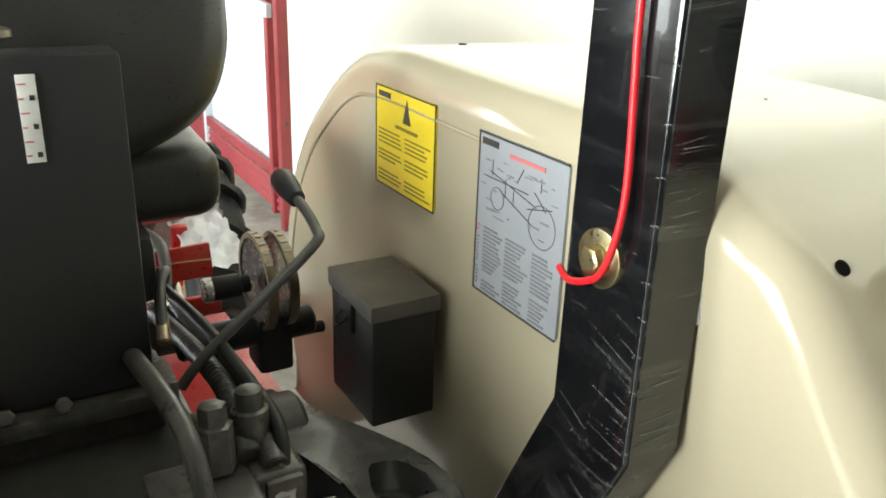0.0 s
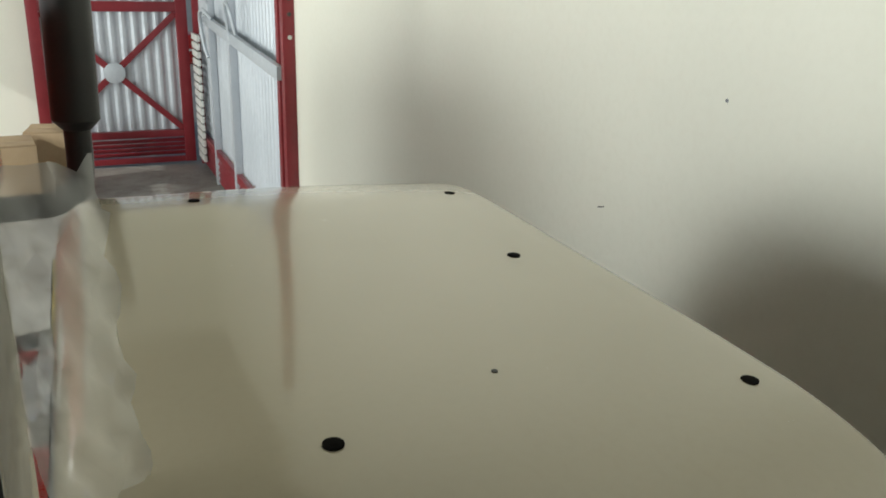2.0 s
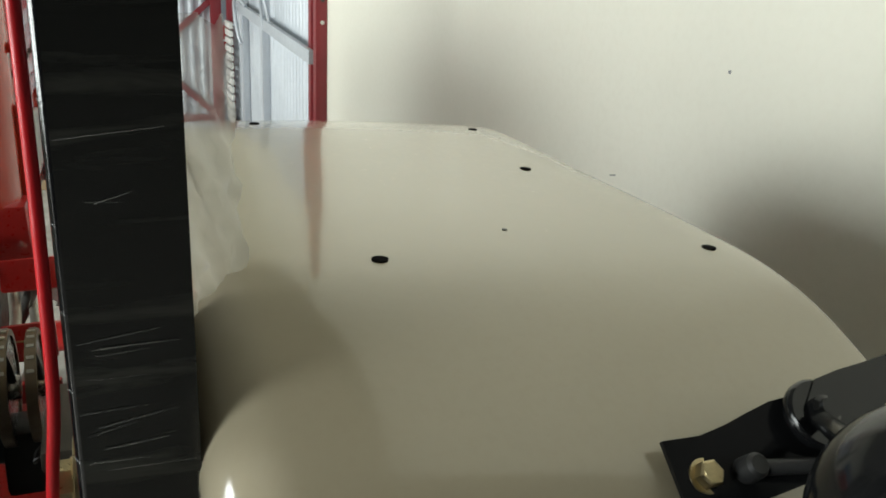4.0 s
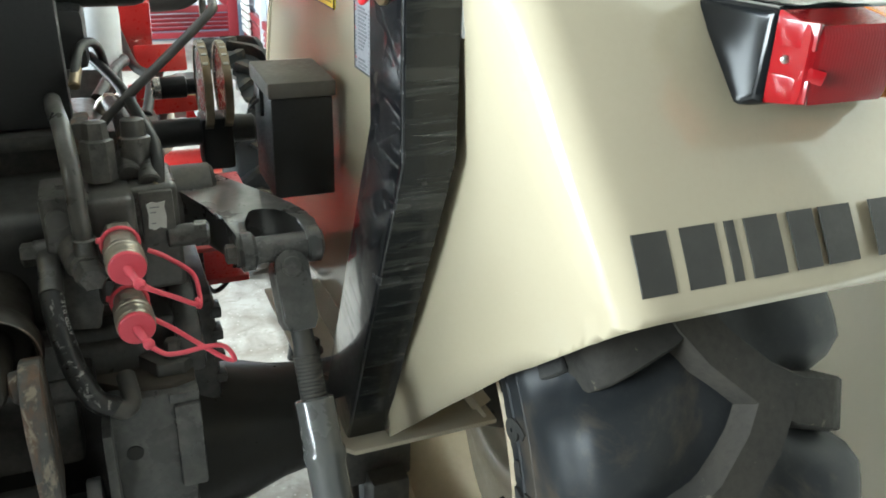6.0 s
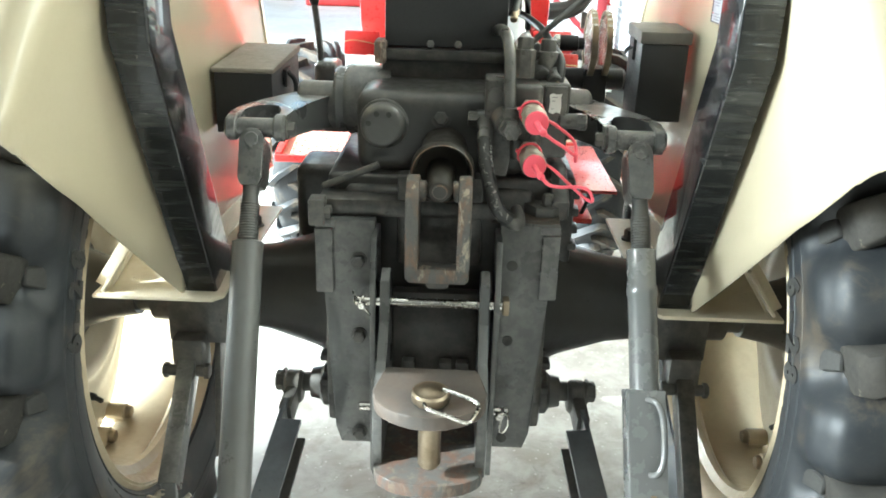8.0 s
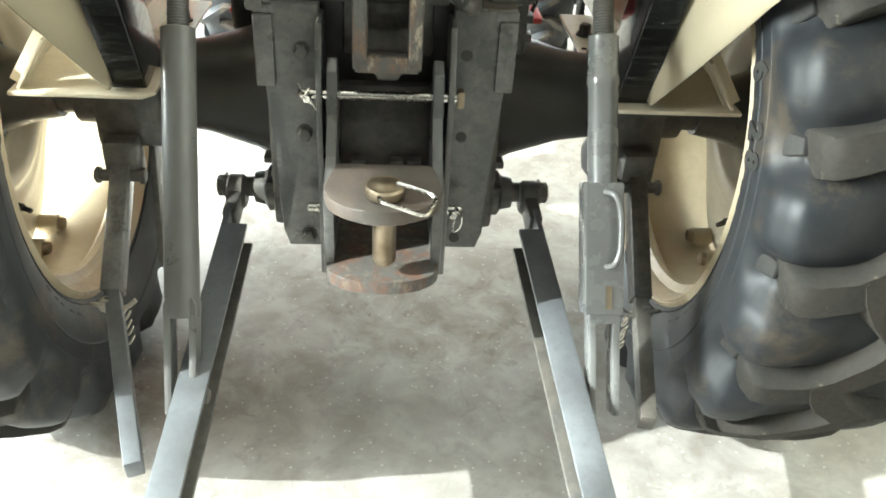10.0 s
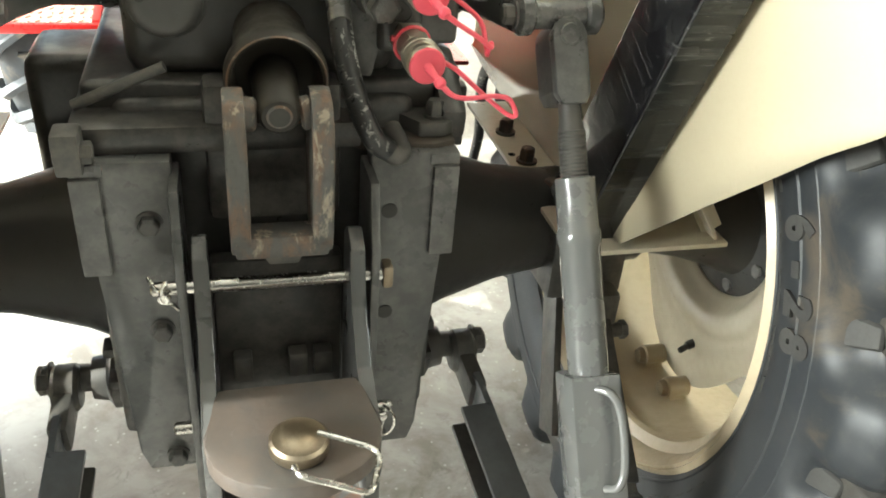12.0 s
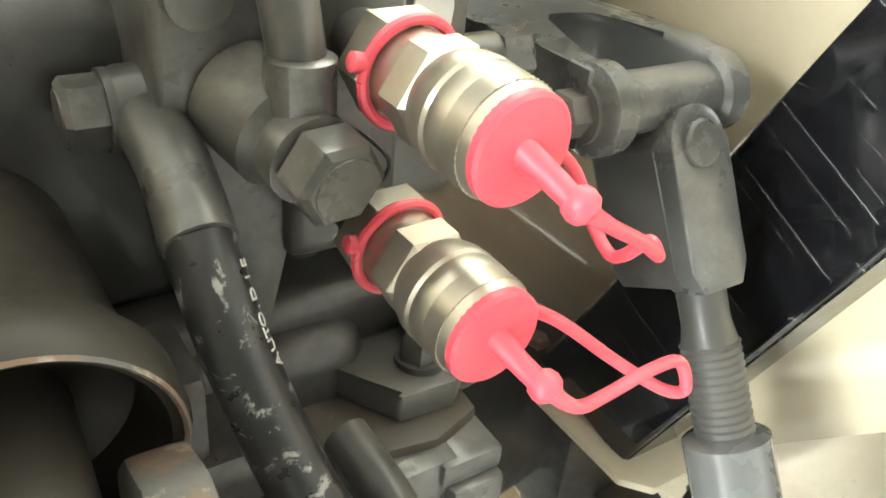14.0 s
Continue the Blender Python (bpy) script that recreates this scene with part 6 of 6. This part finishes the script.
b = B()
half_line = catmull([(0.0, 1.335), (0.10, 1.345), (0.165, 1.368), (0.205, 1.40), (0.226, 1.445), (0.232, 1.50), (0.225, 1.64), (0.20, 1.78), (0.13, 1.85), (0.0, 1.86)], 4)
line = [(0.016 + x, z) for x, z in half_line] + [(0.016 - x, z) for x, z in half_line[-2:0:-1]]
loops = []
for y, k in ((0.135, 0.86), (0.142, 0.95), (0.160, 1.0), (0.200, 1.0), (0.232, 0.96), (0.245, 0.86), (0.236, 0.70), (0.232, 0.4)):
    loops.append([(0.016 + (x - 0.016) * k, y - (z - 1.5) * -0.14, 1.60 + (z - 1.60) * k) for x, z in line])
rings(b, loops)
seat = part("seat_back", b, M_VINYL, tractor, "black vinyl bucket seat back", angle=60)
b = B()
tube(b, [(0.02 + 0.19 * math.cos(radians(a)), 0.125 + 0.02 * abs(math.cos(radians(a))), 1.60 + 0.17 * math.sin(radians(a))) for a in range(-180, 1, 20)], 0.006, 8, 3)
part("piping", b, M_VINYL, seat)
b = B()
box(b, (0.02, 0.30, 1.312), (0.43, 0.30, 0.090), 0.042, (4, 0, 0), seg=6)
part("seat_cushion", b, M_VINYL, tractor, "black vinyl seat cushion")
b = B()
span(b, (-0.10, 0.10, 1.19), (0.14, 0.42, 1.27), 0.015)
part("seat_base", b, M_BLACKPLASTIC, tractor)
b = B()
lathe(b, (0.02, 0.10, 1.483), (0, 0, 1), [(0, 0.012), (0.006, 0.012), (0.008, 0.008)], 16)
part("carrier_stud", b, M_STEEL, carrier)

# ---- red gearbox, foot boards, hood
b = B()
span(b, (-0.17, 0.50, 0.52), (0.17, 1.25, 0.90), 0.04, 3)
part("clutch_housing", b, M_BLACKCAST, tractor, "oily black clutch housing")
for s in (-1, 1):
    b = B()
    if s > 0:
        box(b, (0.313, 0.80, 0.706), (0.275, 0.47, 0.010), 0.003)
    else:
        box(b, (-0.405, 1.0, 0.714), (0.20, 0.30, 0.010), 0.003, (10, 0, 0))
        for i in range(9):
            for j in range(14):
                box(b, (-0.491 + 0.0215 * i, 0.872 + 0.0195 * j, 0.7195 + 0.0034 * (j - 6.5)), (0.012, 0.004, 0.003), 0.001, (10, 0, 40 if (i + j) % 2 else -40))
    # the left plate's colour is paled to look burnt out by sun
    bd = part("foot_plate", b, M_RED if s > 0 else M_REDGLARE, tractor, "bright red painted foot plate" if s > 0 else "dusty red chequered foot plate, colour paled for sun glare")
    if s < 0:
        # red strips added for the red rim round the paled plate
        for x0, x1, y0, y1 in ((-0.515, -0.495, 0.85, 1.15), (-0.315, -0.297, 0.85, 1.15)):
            b = B()
            box(b, ((x0 + x1) / 2, 1.0, 0.722), (x1 - x0, y1 - y0, 0.022), 0.004, (10, 0, 0))
            part("plate_edge", b, M_RED, bd, "bright red edge strip")
        b = B()
        box(b, (-0.405, 0.848, 0.690), (0.22, 0.012, 0.022), 0.003, (10, 0, 0))
        part("plate_edge", b, M_RED, bd, "bright red edge strip")
    b = B()
    span(b, (min(s * 0.18, s * 0.40), 0.612, 0.60), (max(s * 0.18, s * 0.40), 1.25, 0.615), 0.003)
    part("foot_board", b, M_RED, bd)
    b = B()
    py, pz = (0.62, 1.020) if s > 0 else (0.70, 1.052)
    box(b, (s * 0.262 if s > 0 else -0.235, py, pz), (0.13 if s > 0 else 0.095, 0.012, 0.062), 0.012, (-10, 0, s * 6))
    pd = part("brake_pedal", b, M_RED, tractor, "red painted pedal plate")
    b = B()
    tube(b, [(s * 0.26, 0.63, 1.0), (s * 0.24, 0.66, 0.93), (s * 0.2, 0.72, 0.84)], 0.011, 10)
    part("pedal_arm", b, M_BLACKCAST, pd)
    b = B()
    tube(b, [(s * (0.205 if s > 0 else 0.192), py - 0.008, pz - 0.002), (s * 0.25, py - 0.011, pz + 0.008), (s * (0.325 if s > 0 else 0.28), py - 0.008, pz + 0.004)], 0.0014, 6)
    part("thread", b, M_ZINC, pd)
    if s < 0:
        continue
    b = B()
    box(b, (s * 0.28, 0.86, 1.05), (0.11, 0.012, 0.06), 0.012, (-14, 0, s * 4))
    pd2 = part("clutch_pedal", b, M_RED, tractor, "red painted pedal plate further forward")
    b = B()
    tube(b, [(s * 0.28, 0.87, 1.03), (s * 0.25, 0.92, 0.95), (s * 0.2, 0.98, 0.84)], 0.011, 10)
    part("pedal_arm", b, M_BLACKCAST, pd2)
b = B()
span(b, (0.20, 0.585, 0.93), (0.33, 0.60, 0.965), 0.004)
part("red_bracket", b, M_RED, tractor)
b = B()
tube(b, [(0.30, 0.62, 0.68), (0.305, 0.64, 0.60), (0.33, 0.66, 0.56), (0.37, 0.66, 0.60), (0.40, 0.64, 0.70)], 0.006, 8)
part("cable", b, M_HOSE, tractor, "hanging black cable")
b = B()
tube(b, [(0.47, 0.40, 0.80), (0.48, 0.55, 0.68), (0.50, 0.60, 0.52), (0.49, 0.64, 0.36)], 0.012, 10)
part("hanging_hose", b, M_HOSE, tractor)

b = B()
loops = []
for y, w, z0, z1 in ((0.93, 0.235, 1.155, 1.62), (0.98, 0.262, 1.15, 1.66), (1.10, 0.272, 1.10, 1.66), (1.7, 0.270, 1.06, 1.60), (2.3, 0.255, 1.00, 1.50), (2.42, 0.22, 1.00, 1.42)):
    pr = [(-w, z0), (-w, z1 - 0.12), (-w * 0.90, z1 - 0.04), (-w * 0.6, z1), (w * 0.6, z1), (w * 0.90, z1 - 0.04), (w, z1 - 0.12), (w, z0)]
    loops.append([(p[0], y, p[1]) for p in pr])
rings(b, loops)
hood = part("hood", b, M_HOOD, tractor, "orange-red hood, its side wrapped in clear film", angle=50)
for k in range(7):
    b = B()
    box(b, (0.275, 1.16 + 0.045 * k, 1.215 - 0.003 * k), (0.010, 0.012, 0.13), 0.003, (0, 0, 24))
    part("grille_slat", b, M_CLOTH, hood)
for y0, y1, z0, z1 in ((1.02, 1.50, 1.31, 1.335), (1.02, 1.045, 1.14, 1.31), (1.50, 1.525, 1.12, 1.335), (1.02, 1.52, 1.12, 1.142), (1.02, 1.52, 1.43, 1.45), (1.60, 2.25, 1.30, 1.322), (1.60, 1.622, 1.10, 1.30)):
    b = B()                         # pressed ribs of the side panel
    span(b, (0.262, y0, z0), (0.281, y1, z1), 0.007, 3)
    part("panel_rib", b, M_HOOD, hood)
for k in range(6):
    b = B()
    hexhead(b, (0.270, 1.06 + 0.10 * k, 1.39), (1, 0, 0), 0.007, 0.005, 0.009)
    part("panel_bolt", b, M_BLACKCAST, hood)
b = B()
slab(b, [(0.93, 1.16), (1.05, 1.10), (1.60, 1.07), (2.3, 1.0), (2.3, 0.72), (1.2, 0.72), (1.0, 0.85)], "x", -0.20, 0.20, 0.03)
part("engine", b, M_BLACKCAST, tractor)
b = B()
slab(b, [(0.93, 1.16), (1.02, 1.16), (1.10, 1.02), (1.06, 0.98), (0.96, 1.08)], "x", -0.27, 0.275, 0.008)
part("console_skirt", b, M_RED, tractor)
b = B()
lathe(b, (0.483, 1.69, 1.258), (0.02, 0, 1), [(-0.006, 0.033), (0, 0.040), (0.018, 0.056), (0.02, 0.058), (0.56, 0.058), (0.58, 0.04), (0.60, 0.03), (0.9, 0.028)], 30)
muf = part("muffler", b, M_BLACKPLASTIC, tractor, "upright matt black muffler")
b = B()
tube(b, [(0.483, 1.69, 1.265), (0.482, 1.69, 1.16), (0.470, 1.69, 1.105), (0.43, 1.69, 1.070), (0.37, 1.69, 1.058), (0.18, 1.69, 1.055)], 0.033, 18, 7)
part("elbow", b, M_BLACKPLASTIC, muf)
b = B()
span(b, (0.47, 1.67, 1.00), (0.49, 1.70, 1.06), 0.003)
part("stay", b, M_BLACKCAST, muf)
# silver instrument and clear-wrapped column beside the hood
b = B()
lathe(b, (0.15, 0.80, 1.05), (0, 0.1, 1), [(0, 0.05), (0.1, 0.055), (0.18, 0.05), (0.24, 0.03)], 24)
part("steering_column", b, M_CLOTH, tractor, "steering column wrapped in clear film")
for pts in ([(0.22, 0.5, 1.02), (0.24, 0.62, 1.06), (0.22, 0.8, 1.05), (0.20, 0.95, 1.1)], [(0.18, 0.45, 1.0), (0.21, 0.6, 1.0), (0.25, 0.75, 0.98), (0.24, 0.9, 1.02)], [(0.14, 0.4, 1.08), (0.18, 0.55, 1.10), (0.20, 0.7, 1.08), (0.2, 0.9, 1.05)], [(0.20, 0.48, 0.95), (0.26, 0.6, 0.93), (0.28, 0.8, 0.95), (0.26, 1.0, 0.98)]):
    b = B()
    tube(b, pts, 0.010, 10, 6)
    part("pipe", b, M_HOSEBLACK if pts[0][2] > 1.0 else M_STEEL, tractor)
b = B()
span(b, (0.10, 0.42, 0.95), (0.24, 0.56, 1.02), 0.015)
part("gear_cover", b, M_BLACKCAST, tractor)
b = B()
crumpled(b, (0.39, 1.10, 0.905), (0.20, 0.03, 0.0), (0.03, 0.05, -0.13), 16, 12, 0.006, 7)
part("sheet_wrap", b, M_CLOTH, tractor, "crumpled pale plastic sheet", angle=180)
b = B()
crumpled(b, (0.40, 0.95, 0.94), (0.12, 0.0, 0.02), (0.0, 0.30, 0.03), 10, 16, 0.008, 9)
part("sheet_wrap", b, M_CLOTH, tractor, "crumpled pale plastic sheet", angle=180)
for s in (-1, 1):
    b = B()
    box(b, (s * 0.355, 1.02, 0.905), (0.035, 0.02, 0.10), 0.006, (12, 0, 0))
    part("reflector", b, M_RED, tractor, "red reflector tab")

# ---- wheels
def wheel(s, cx, r_rim, r_tyre, half, cy, cz, lugs, name, label, rear=True):
    """A wheel round the x axis: disc, rim, tyre and lugs. s: which side its outer face looks to."""
    c = Vector((cx, cy, cz))
    X = Vector((s, 0, 0))
    b = B()
    rf = r_rim
    disc_p = [(0.040, 0.283), (0.036, 0.262), (0.034, 0.240), (0.030, 0.222), (0.029, 0.205), (0.022, 0.190), (0.025, 0.165), (0.044, 0.146), (0.050, 0.137), (0.056, 0.132)]
    if not rear:
        disc_p = disc_p[:-2] + [(0.045, 0.09), (0.045, 0.02)]
    k = 1.0 if rear else r_rim / 0.375
    prof = [(-0.01 + q, r * k) for q, r in disc_p]
    prof = along(catmull(prof, 5), 42)
    prof2 = [(q + 0.007, r) for q, r in prof]
    if rear:                        # pressed disc with four lobes and an open centre
        loops = []
        for q, r in prof + prof2[::-1]:
            loop = []
            for i in range(96):
                th = 2 * math.pi * i / 96
                reach = 0.298 + 0.038 * math.cos(4 * (th + radians(88)))
                # left disc widened at the lower rear, only to block sun through that gap
                if s < 0 and math.cos(th) < 0 and math.sin(th) < 0:
                    reach = 0.344
                rr = r if r < 0.20 else 0.20 + (r - 0.20) * (reach - 0.20) / 0.083
                loop.append(c + Vector((s * q, rr * math.cos(th), rr * math.sin(th))))
            loops.append(loop)
        rings(b, loops, cap=False, closed=True)
    else:
        lathe(b, c, X, prof + prof2[::-1], 64, cap=False)
    wh = part(name, b, M_CREAM_DULL, tractor, label, angle=30)
    b = B()
    h = half * 0.86
    pr = [(-h, rf), (-h + 0.004, rf + 0.006), (-h - 0.003, rf - 0.004), (-h + 0.010, rf - 0.014), (-h + 0.030, rf - 0.018), (-h + 0.040, rf - 0.034), (-h + 0.052, rf - 0.036), (-h + 0.062, rf - 0.026), (-h + 0.075, rf - 0.030), (h - 0.09, rf - 0.032), (h - 0.05, rf - 0.026), (h - 0.012, rf - 0.016), (h, rf)]
    inner = [(q, r - 0.006) for q, r in pr[::-1]]
    lathe(b, c, X, pr + inner, 72, cap=False)
    part("rim", b, M_RIM, wh, "painted steel rim, its cream darkened to tan for shade", angle=30)
    b = B()
    rt = r_tyre
    w = half
    tp = [(-h + 0.004, rf + 0.002), (-h - 0.006, rf + 0.016), (-w * 0.99, rf + 0.05), (-w * 1.04, rf + 0.10), (-w * 1.02, rt - 0.115), (-w * 0.94, rt - 0.075), (-w * 0.84, rt - 0.050), (-w * 0.55, rt - 0.036), (0, rt - 0.030)]
    tp = tp + [(-q, r) for q, r in tp[-2::-1]]
    nseg = lugs * 10 if rear else 72
    step = 2 * math.pi / lugs
    phase = radians(-17.9 if s > 0 else -6.6) if rear else 0.0
    fine_tp = along(catmull(tp, 4), 64) if rear else tp
    loops = []
    for q, r in fine_tp:
        xw = q * s
        e = 1 if xw > 0 else -1
        half_step = math.pi / lugs if e == s else 0.0
        ax_ = abs(q) / w
        lead = -radians(np.interp(abs(q), [0.0, 0.03, 0.07, 0.12, w], [6.7, 3.9, 1.6, 0.6, 0.0]))
        th0 = math.pi + lead + half_step + phase
        amp = (0.029 * np.interp(r, [rt - 0.125, rt - 0.085, rt - 0.04, rt], [0, 1, 0.8, 0.3]) * np.interp(ax_, [0.25, 0.65], [0, 1])) if rear else 0.0
        loop = []
        for k in range(nseg):
            th = 2 * math.pi * k / nseg
            sw = amp * math.tanh(-2.0 * math.cos(lugs * (th - th0)) + 0.5)
            rr = r + sw * (0.55 if ax_ > 0.9 else 1.0)
            xo = xw + (e * sw * 0.7 if ax_ > 0.7 else 0.0)
            loop.append(c + Vector((xo, rr * math.cos(th), rr * math.sin(th))))
        loops.append(loop)
    rings(b, loops, cap=False)
    part("tyre", b, M_RUBBER, wh, "black agricultural tyre with deep lugs", angle=50)
    if rear:
        for rr, q in ((rf + 0.012, 0.0025), (rf + 0.085, 0.0030), (rt - 0.135, 0.002)):
            for e in (-1, 1):
                xo = -np.interp(rr, [rf, rf + 0.016, rf + 0.05, rf + 0.10, rt - 0.115], [h - 0.004, h + 0.006, w * 0.99, w * 1.04, w * 1.02]) * e
                b = B()
                tube(b, [c + X * xo + Vector((0, math.cos(a) * rr, math.sin(a) * rr)) for a in np.linspace(0, 2 * math.pi, 73)], q, 6, 1)
                part("sidewall_bead", b, M_RUBBER, wh)
        # raised marking blocks on the inner sidewall: plain bars
        for a0 in (112, 117.5, 121, 126, 131, 136, 139.5, 144, 148, 152.5, 158, 161.5, 167, 172, 176, 206, 211, 215, 221, 226):
            a = radians(a0)
            rr = rf + (0.034 if int(a0 * 2) % 3 else 0.046)
            b = B()
            p = c - X * (h + 0.0145 if int(a0 * 2) % 3 else h + 0.0205) + Vector((0, math.cos(a) * rr, math.sin(a) * rr))
            box(b, p, (0.0035, 0.014 + 0.004 * (int(a0) % 3), 0.006), 0.001, (a0 - 90, 0, 0))
            part("sidewall_mark", b, M_LETTER, wh)
        # raised size marking
        for k, ch in enumerate("6-28"):
            cu = bpy.data.curves.new("size_mark", "FONT")
            cu.body, cu.size, cu.extrude, cu.align_x, cu.align_y = ch, 0.056, 0.0018, "CENTER", "CENTER"
            cu.offset = 0.0032
            tmp = bpy.data.objects.new("tmp", cu)
            scene.collection.objects.link(tmp)
            me = bpy.data.meshes.new_from_object(tmp.evaluated_get(bpy.context.evaluated_depsgraph_get()))
            bpy.data.objects.remove(tmp)
            a = radians((150.0, 155.4, 160.2, 165.2)[k if s > 0 else 3 - k])
            rad_, tan_ = Vector((0, math.cos(a), math.sin(a))), Vector((0, -math.sin(a), math.cos(a))) * s
            mtx = Matrix((tan_ * 0.92, rad_, -X)).transposed().to_4x4()
            mtx.translation = c - X * (w * 1.040) + rad_ * (rf + 0.084)
            me.transform(mtx)
            me.materials.append(M_LETTER)
            new("size_mark", me).parent = wh
        # low wedge pads on the shoulder, one in the valley at each lug's foot
        for i in range(lugs):
            a = math.pi + radians(-0.8) + step * i + phase
            rad_, tan_ = Vector((0, math.cos(a), math.sin(a))), Vector((0, -math.sin(a), math.cos(a)))
            b = B()
            loops = []
            for deep in (0.020, 0.0):
                loops.append([c - X * (xx - deep) + rad_ * (rr - deep * 0.3) + tan_ * tt for xx, rr, tt in ((0.172, 0.512, -0.020), (0.172, 0.512, 0.020), (0.152, 0.560, 0.013), (0.152, 0.560, -0.013))])
            vs = rings(b, loops)
            bevel_new(b, vs[1], 0.003, 1)
            part("shoulder_pad", b, M_LETTER, wh)
    # one lug mesh for each hand, shared by its repeats
    def lug_mesh(e):
        b = B()
        if rear:                    # place across, degrees round from its foot, fall of the top, half width
            path = [(-0.147, 0.0, 0.040, 0.031), (-0.140, 0.1, 0.018, 0.030), (-0.120, 0.6, 0.009, 0.029), (-0.070, 1.9, 0.002, 0.0265), (-0.030, 4.2, 0.0, 0.025), (0.015, 8.2, 0.0, 0.025), (0.038, 11.4, 0.0, 0.025), (0.047, 13.4, 0.001, 0.024)]
        else:
            path = [(-w * 1.05, 0.0, 0.075, 0.009), (-w, 1.0, 0.030, 0.012), (-w * 0.86, 3.2, 0.006, 0.012), (-0.06, 7.5, 0.0, 0.010), (0.012, 14.0, 0.0, 0.012)]
        lh = 0.052 if rear else 0.034
        flat = [Vector((q[0], rt * radians(q[1]))) for q in path]
        loops = []
        for i, (x, deg, drop, hw) in enumerate(path):
            t2 = (flat[min(i + 1, len(flat) - 1)] - flat[max(i - 1, 0)]).normalized()
            n2 = Vector((-t2.y, t2.x))
            if i == len(path) - 1:
                n2 = Vector((-1.0, 0.15)).normalized()

            def P(side_w, rr):
                q = flat[i] + n2 * side_w
                aa = -q.y / rt
                return (q.x * e, -rr * math.cos(aa), -rr * math.sin(aa))
            rr1 = rt - drop
            loops.append([P(-hw * 1.30, rr1 - lh), P(-hw * 1.02, rr1 - 0.005), P(-hw * 0.90, rr1), P(hw * 0.90, rr1), P(hw * 1.02, rr1 - 0.005), P(hw * 1.30, rr1 - lh)])
        rings(b, loops)
        bmesh.ops.recalc_face_normals(b, faces=b.faces[:])
        me = bpy.data.meshes.new("tyre_lug")
        b.to_mesh(me)
        b.free()
        me.materials.append(M_MUD if rear else M_RUBBER)
        finish(me, 50)
        return me
    for e in (-1, 1):
        me = lug_mesh(e)
        for i in range(lugs):
            a = step * (i + (0.0 if e == s else 0.5)) + phase
            ob = new("tyre_lug", me)
            ob.parent = wh
            ob.matrix_basis = Matrix.Translation(c) @ Matrix.Rotation(a, 4, "X")
    return wh


for s in (-1, 1):
    wh = wheel(s, s * 0.705, 0.388, 0.638, 0.175, 0.0, AX, 19, "rear_wheel", "cream painted wheel disc with deep-lugged tyre")
    for a0 in (-97, -81, -7, 9, 83, 99, 173, 189):
        a = radians(a0)
        y, z = 0.332 * math.cos(a), AX + 0.332 * math.sin(a)
        rad_ = Vector((0, math.cos(a), math.sin(a)))
        b = B()
        rod(b, (s * 0.692, y, z), (s * 0.735, y, z), 0.0185, n=18, soft=0.002)
        bar(b, Vector((s * 0.712, y, z)), Vector((s * 0.712, y, z)) + rad_ * 0.030, 0.030, 0.030, (1, 0, 0), 0.003)
        part("rim_lug", b, M_RIM, wh)
        b = B()
        lathe(b, (s * 0.692, y, z), (-s, 0, 0), [(0, 0.0150), (0.006, 0.0150), (0.011, 0.012), (0.012, 0.005)], 18)
        part("rim_bolt", b, M_BRASSPIN, wh)
    # dark disc painting the shade of a small drain hole
    b = B()
    lathe(b, (s * 0.728, 0.240, AX - 0.262), (0, -0.68, 0.73), [(-0.006, 0.0048), (0.0015, 0.0048)], 12)
    part("drain_hole_disc", b, M_INK, wh)
    b = B()
    lathe(b, (s * 0.742, -0.034, AX - 0.232), (-s, 0, 0), [(0, 0.016), (0.004, 0.016), (0.006, 0.012)], 20)
    rod(b, (s * 0.738, -0.034, AX - 0.232), (s * 0.712, -0.040, AX - 0.236), 0.008, soft=0.002)
    rod(b, (s * 0.714, -0.040, AX - 0.236), (s * 0.696, -0.046, AX - 0.240), 0.0055, soft=0.001)
    part("valve", b, M_BLACKPLASTIC, wh)
    b = B()
    lathe(b, (s * 0.775, 0, AX), (-s, 0, 0), [(0, 0.165), (0.012, 0.165), (0.016, 0.15), (0.03, 0.095), (0.06, 0.080), (0.12, 0.06), (0.17, 0.05)], 36)
    hub = part("hub", b, M_BLACKCAST, wh)
    for k in range(8):
        a = radians(20 + 45 * k)
        b = B()
        hexhead(b, (s * 0.764, 0.112 * math.cos(a), AX + 0.112 * math.sin(a)), (-s, 0, 0), 0.014, 0.014, 0.019)
        part("hub_nut", b, M_CAST, hub)
    wheel(s, s * 0.60, 0.23, 0.445, 0.105, 1.95, 0.445, 18, "front_wheel", "front wheel with small lugged tyre", False)
b = B()
rod(b, (-0.55, 1.95, 0.445), (0.55, 1.95, 0.445), 0.05, soft=0.01)
part("front_axle", b, M_RED, tractor)
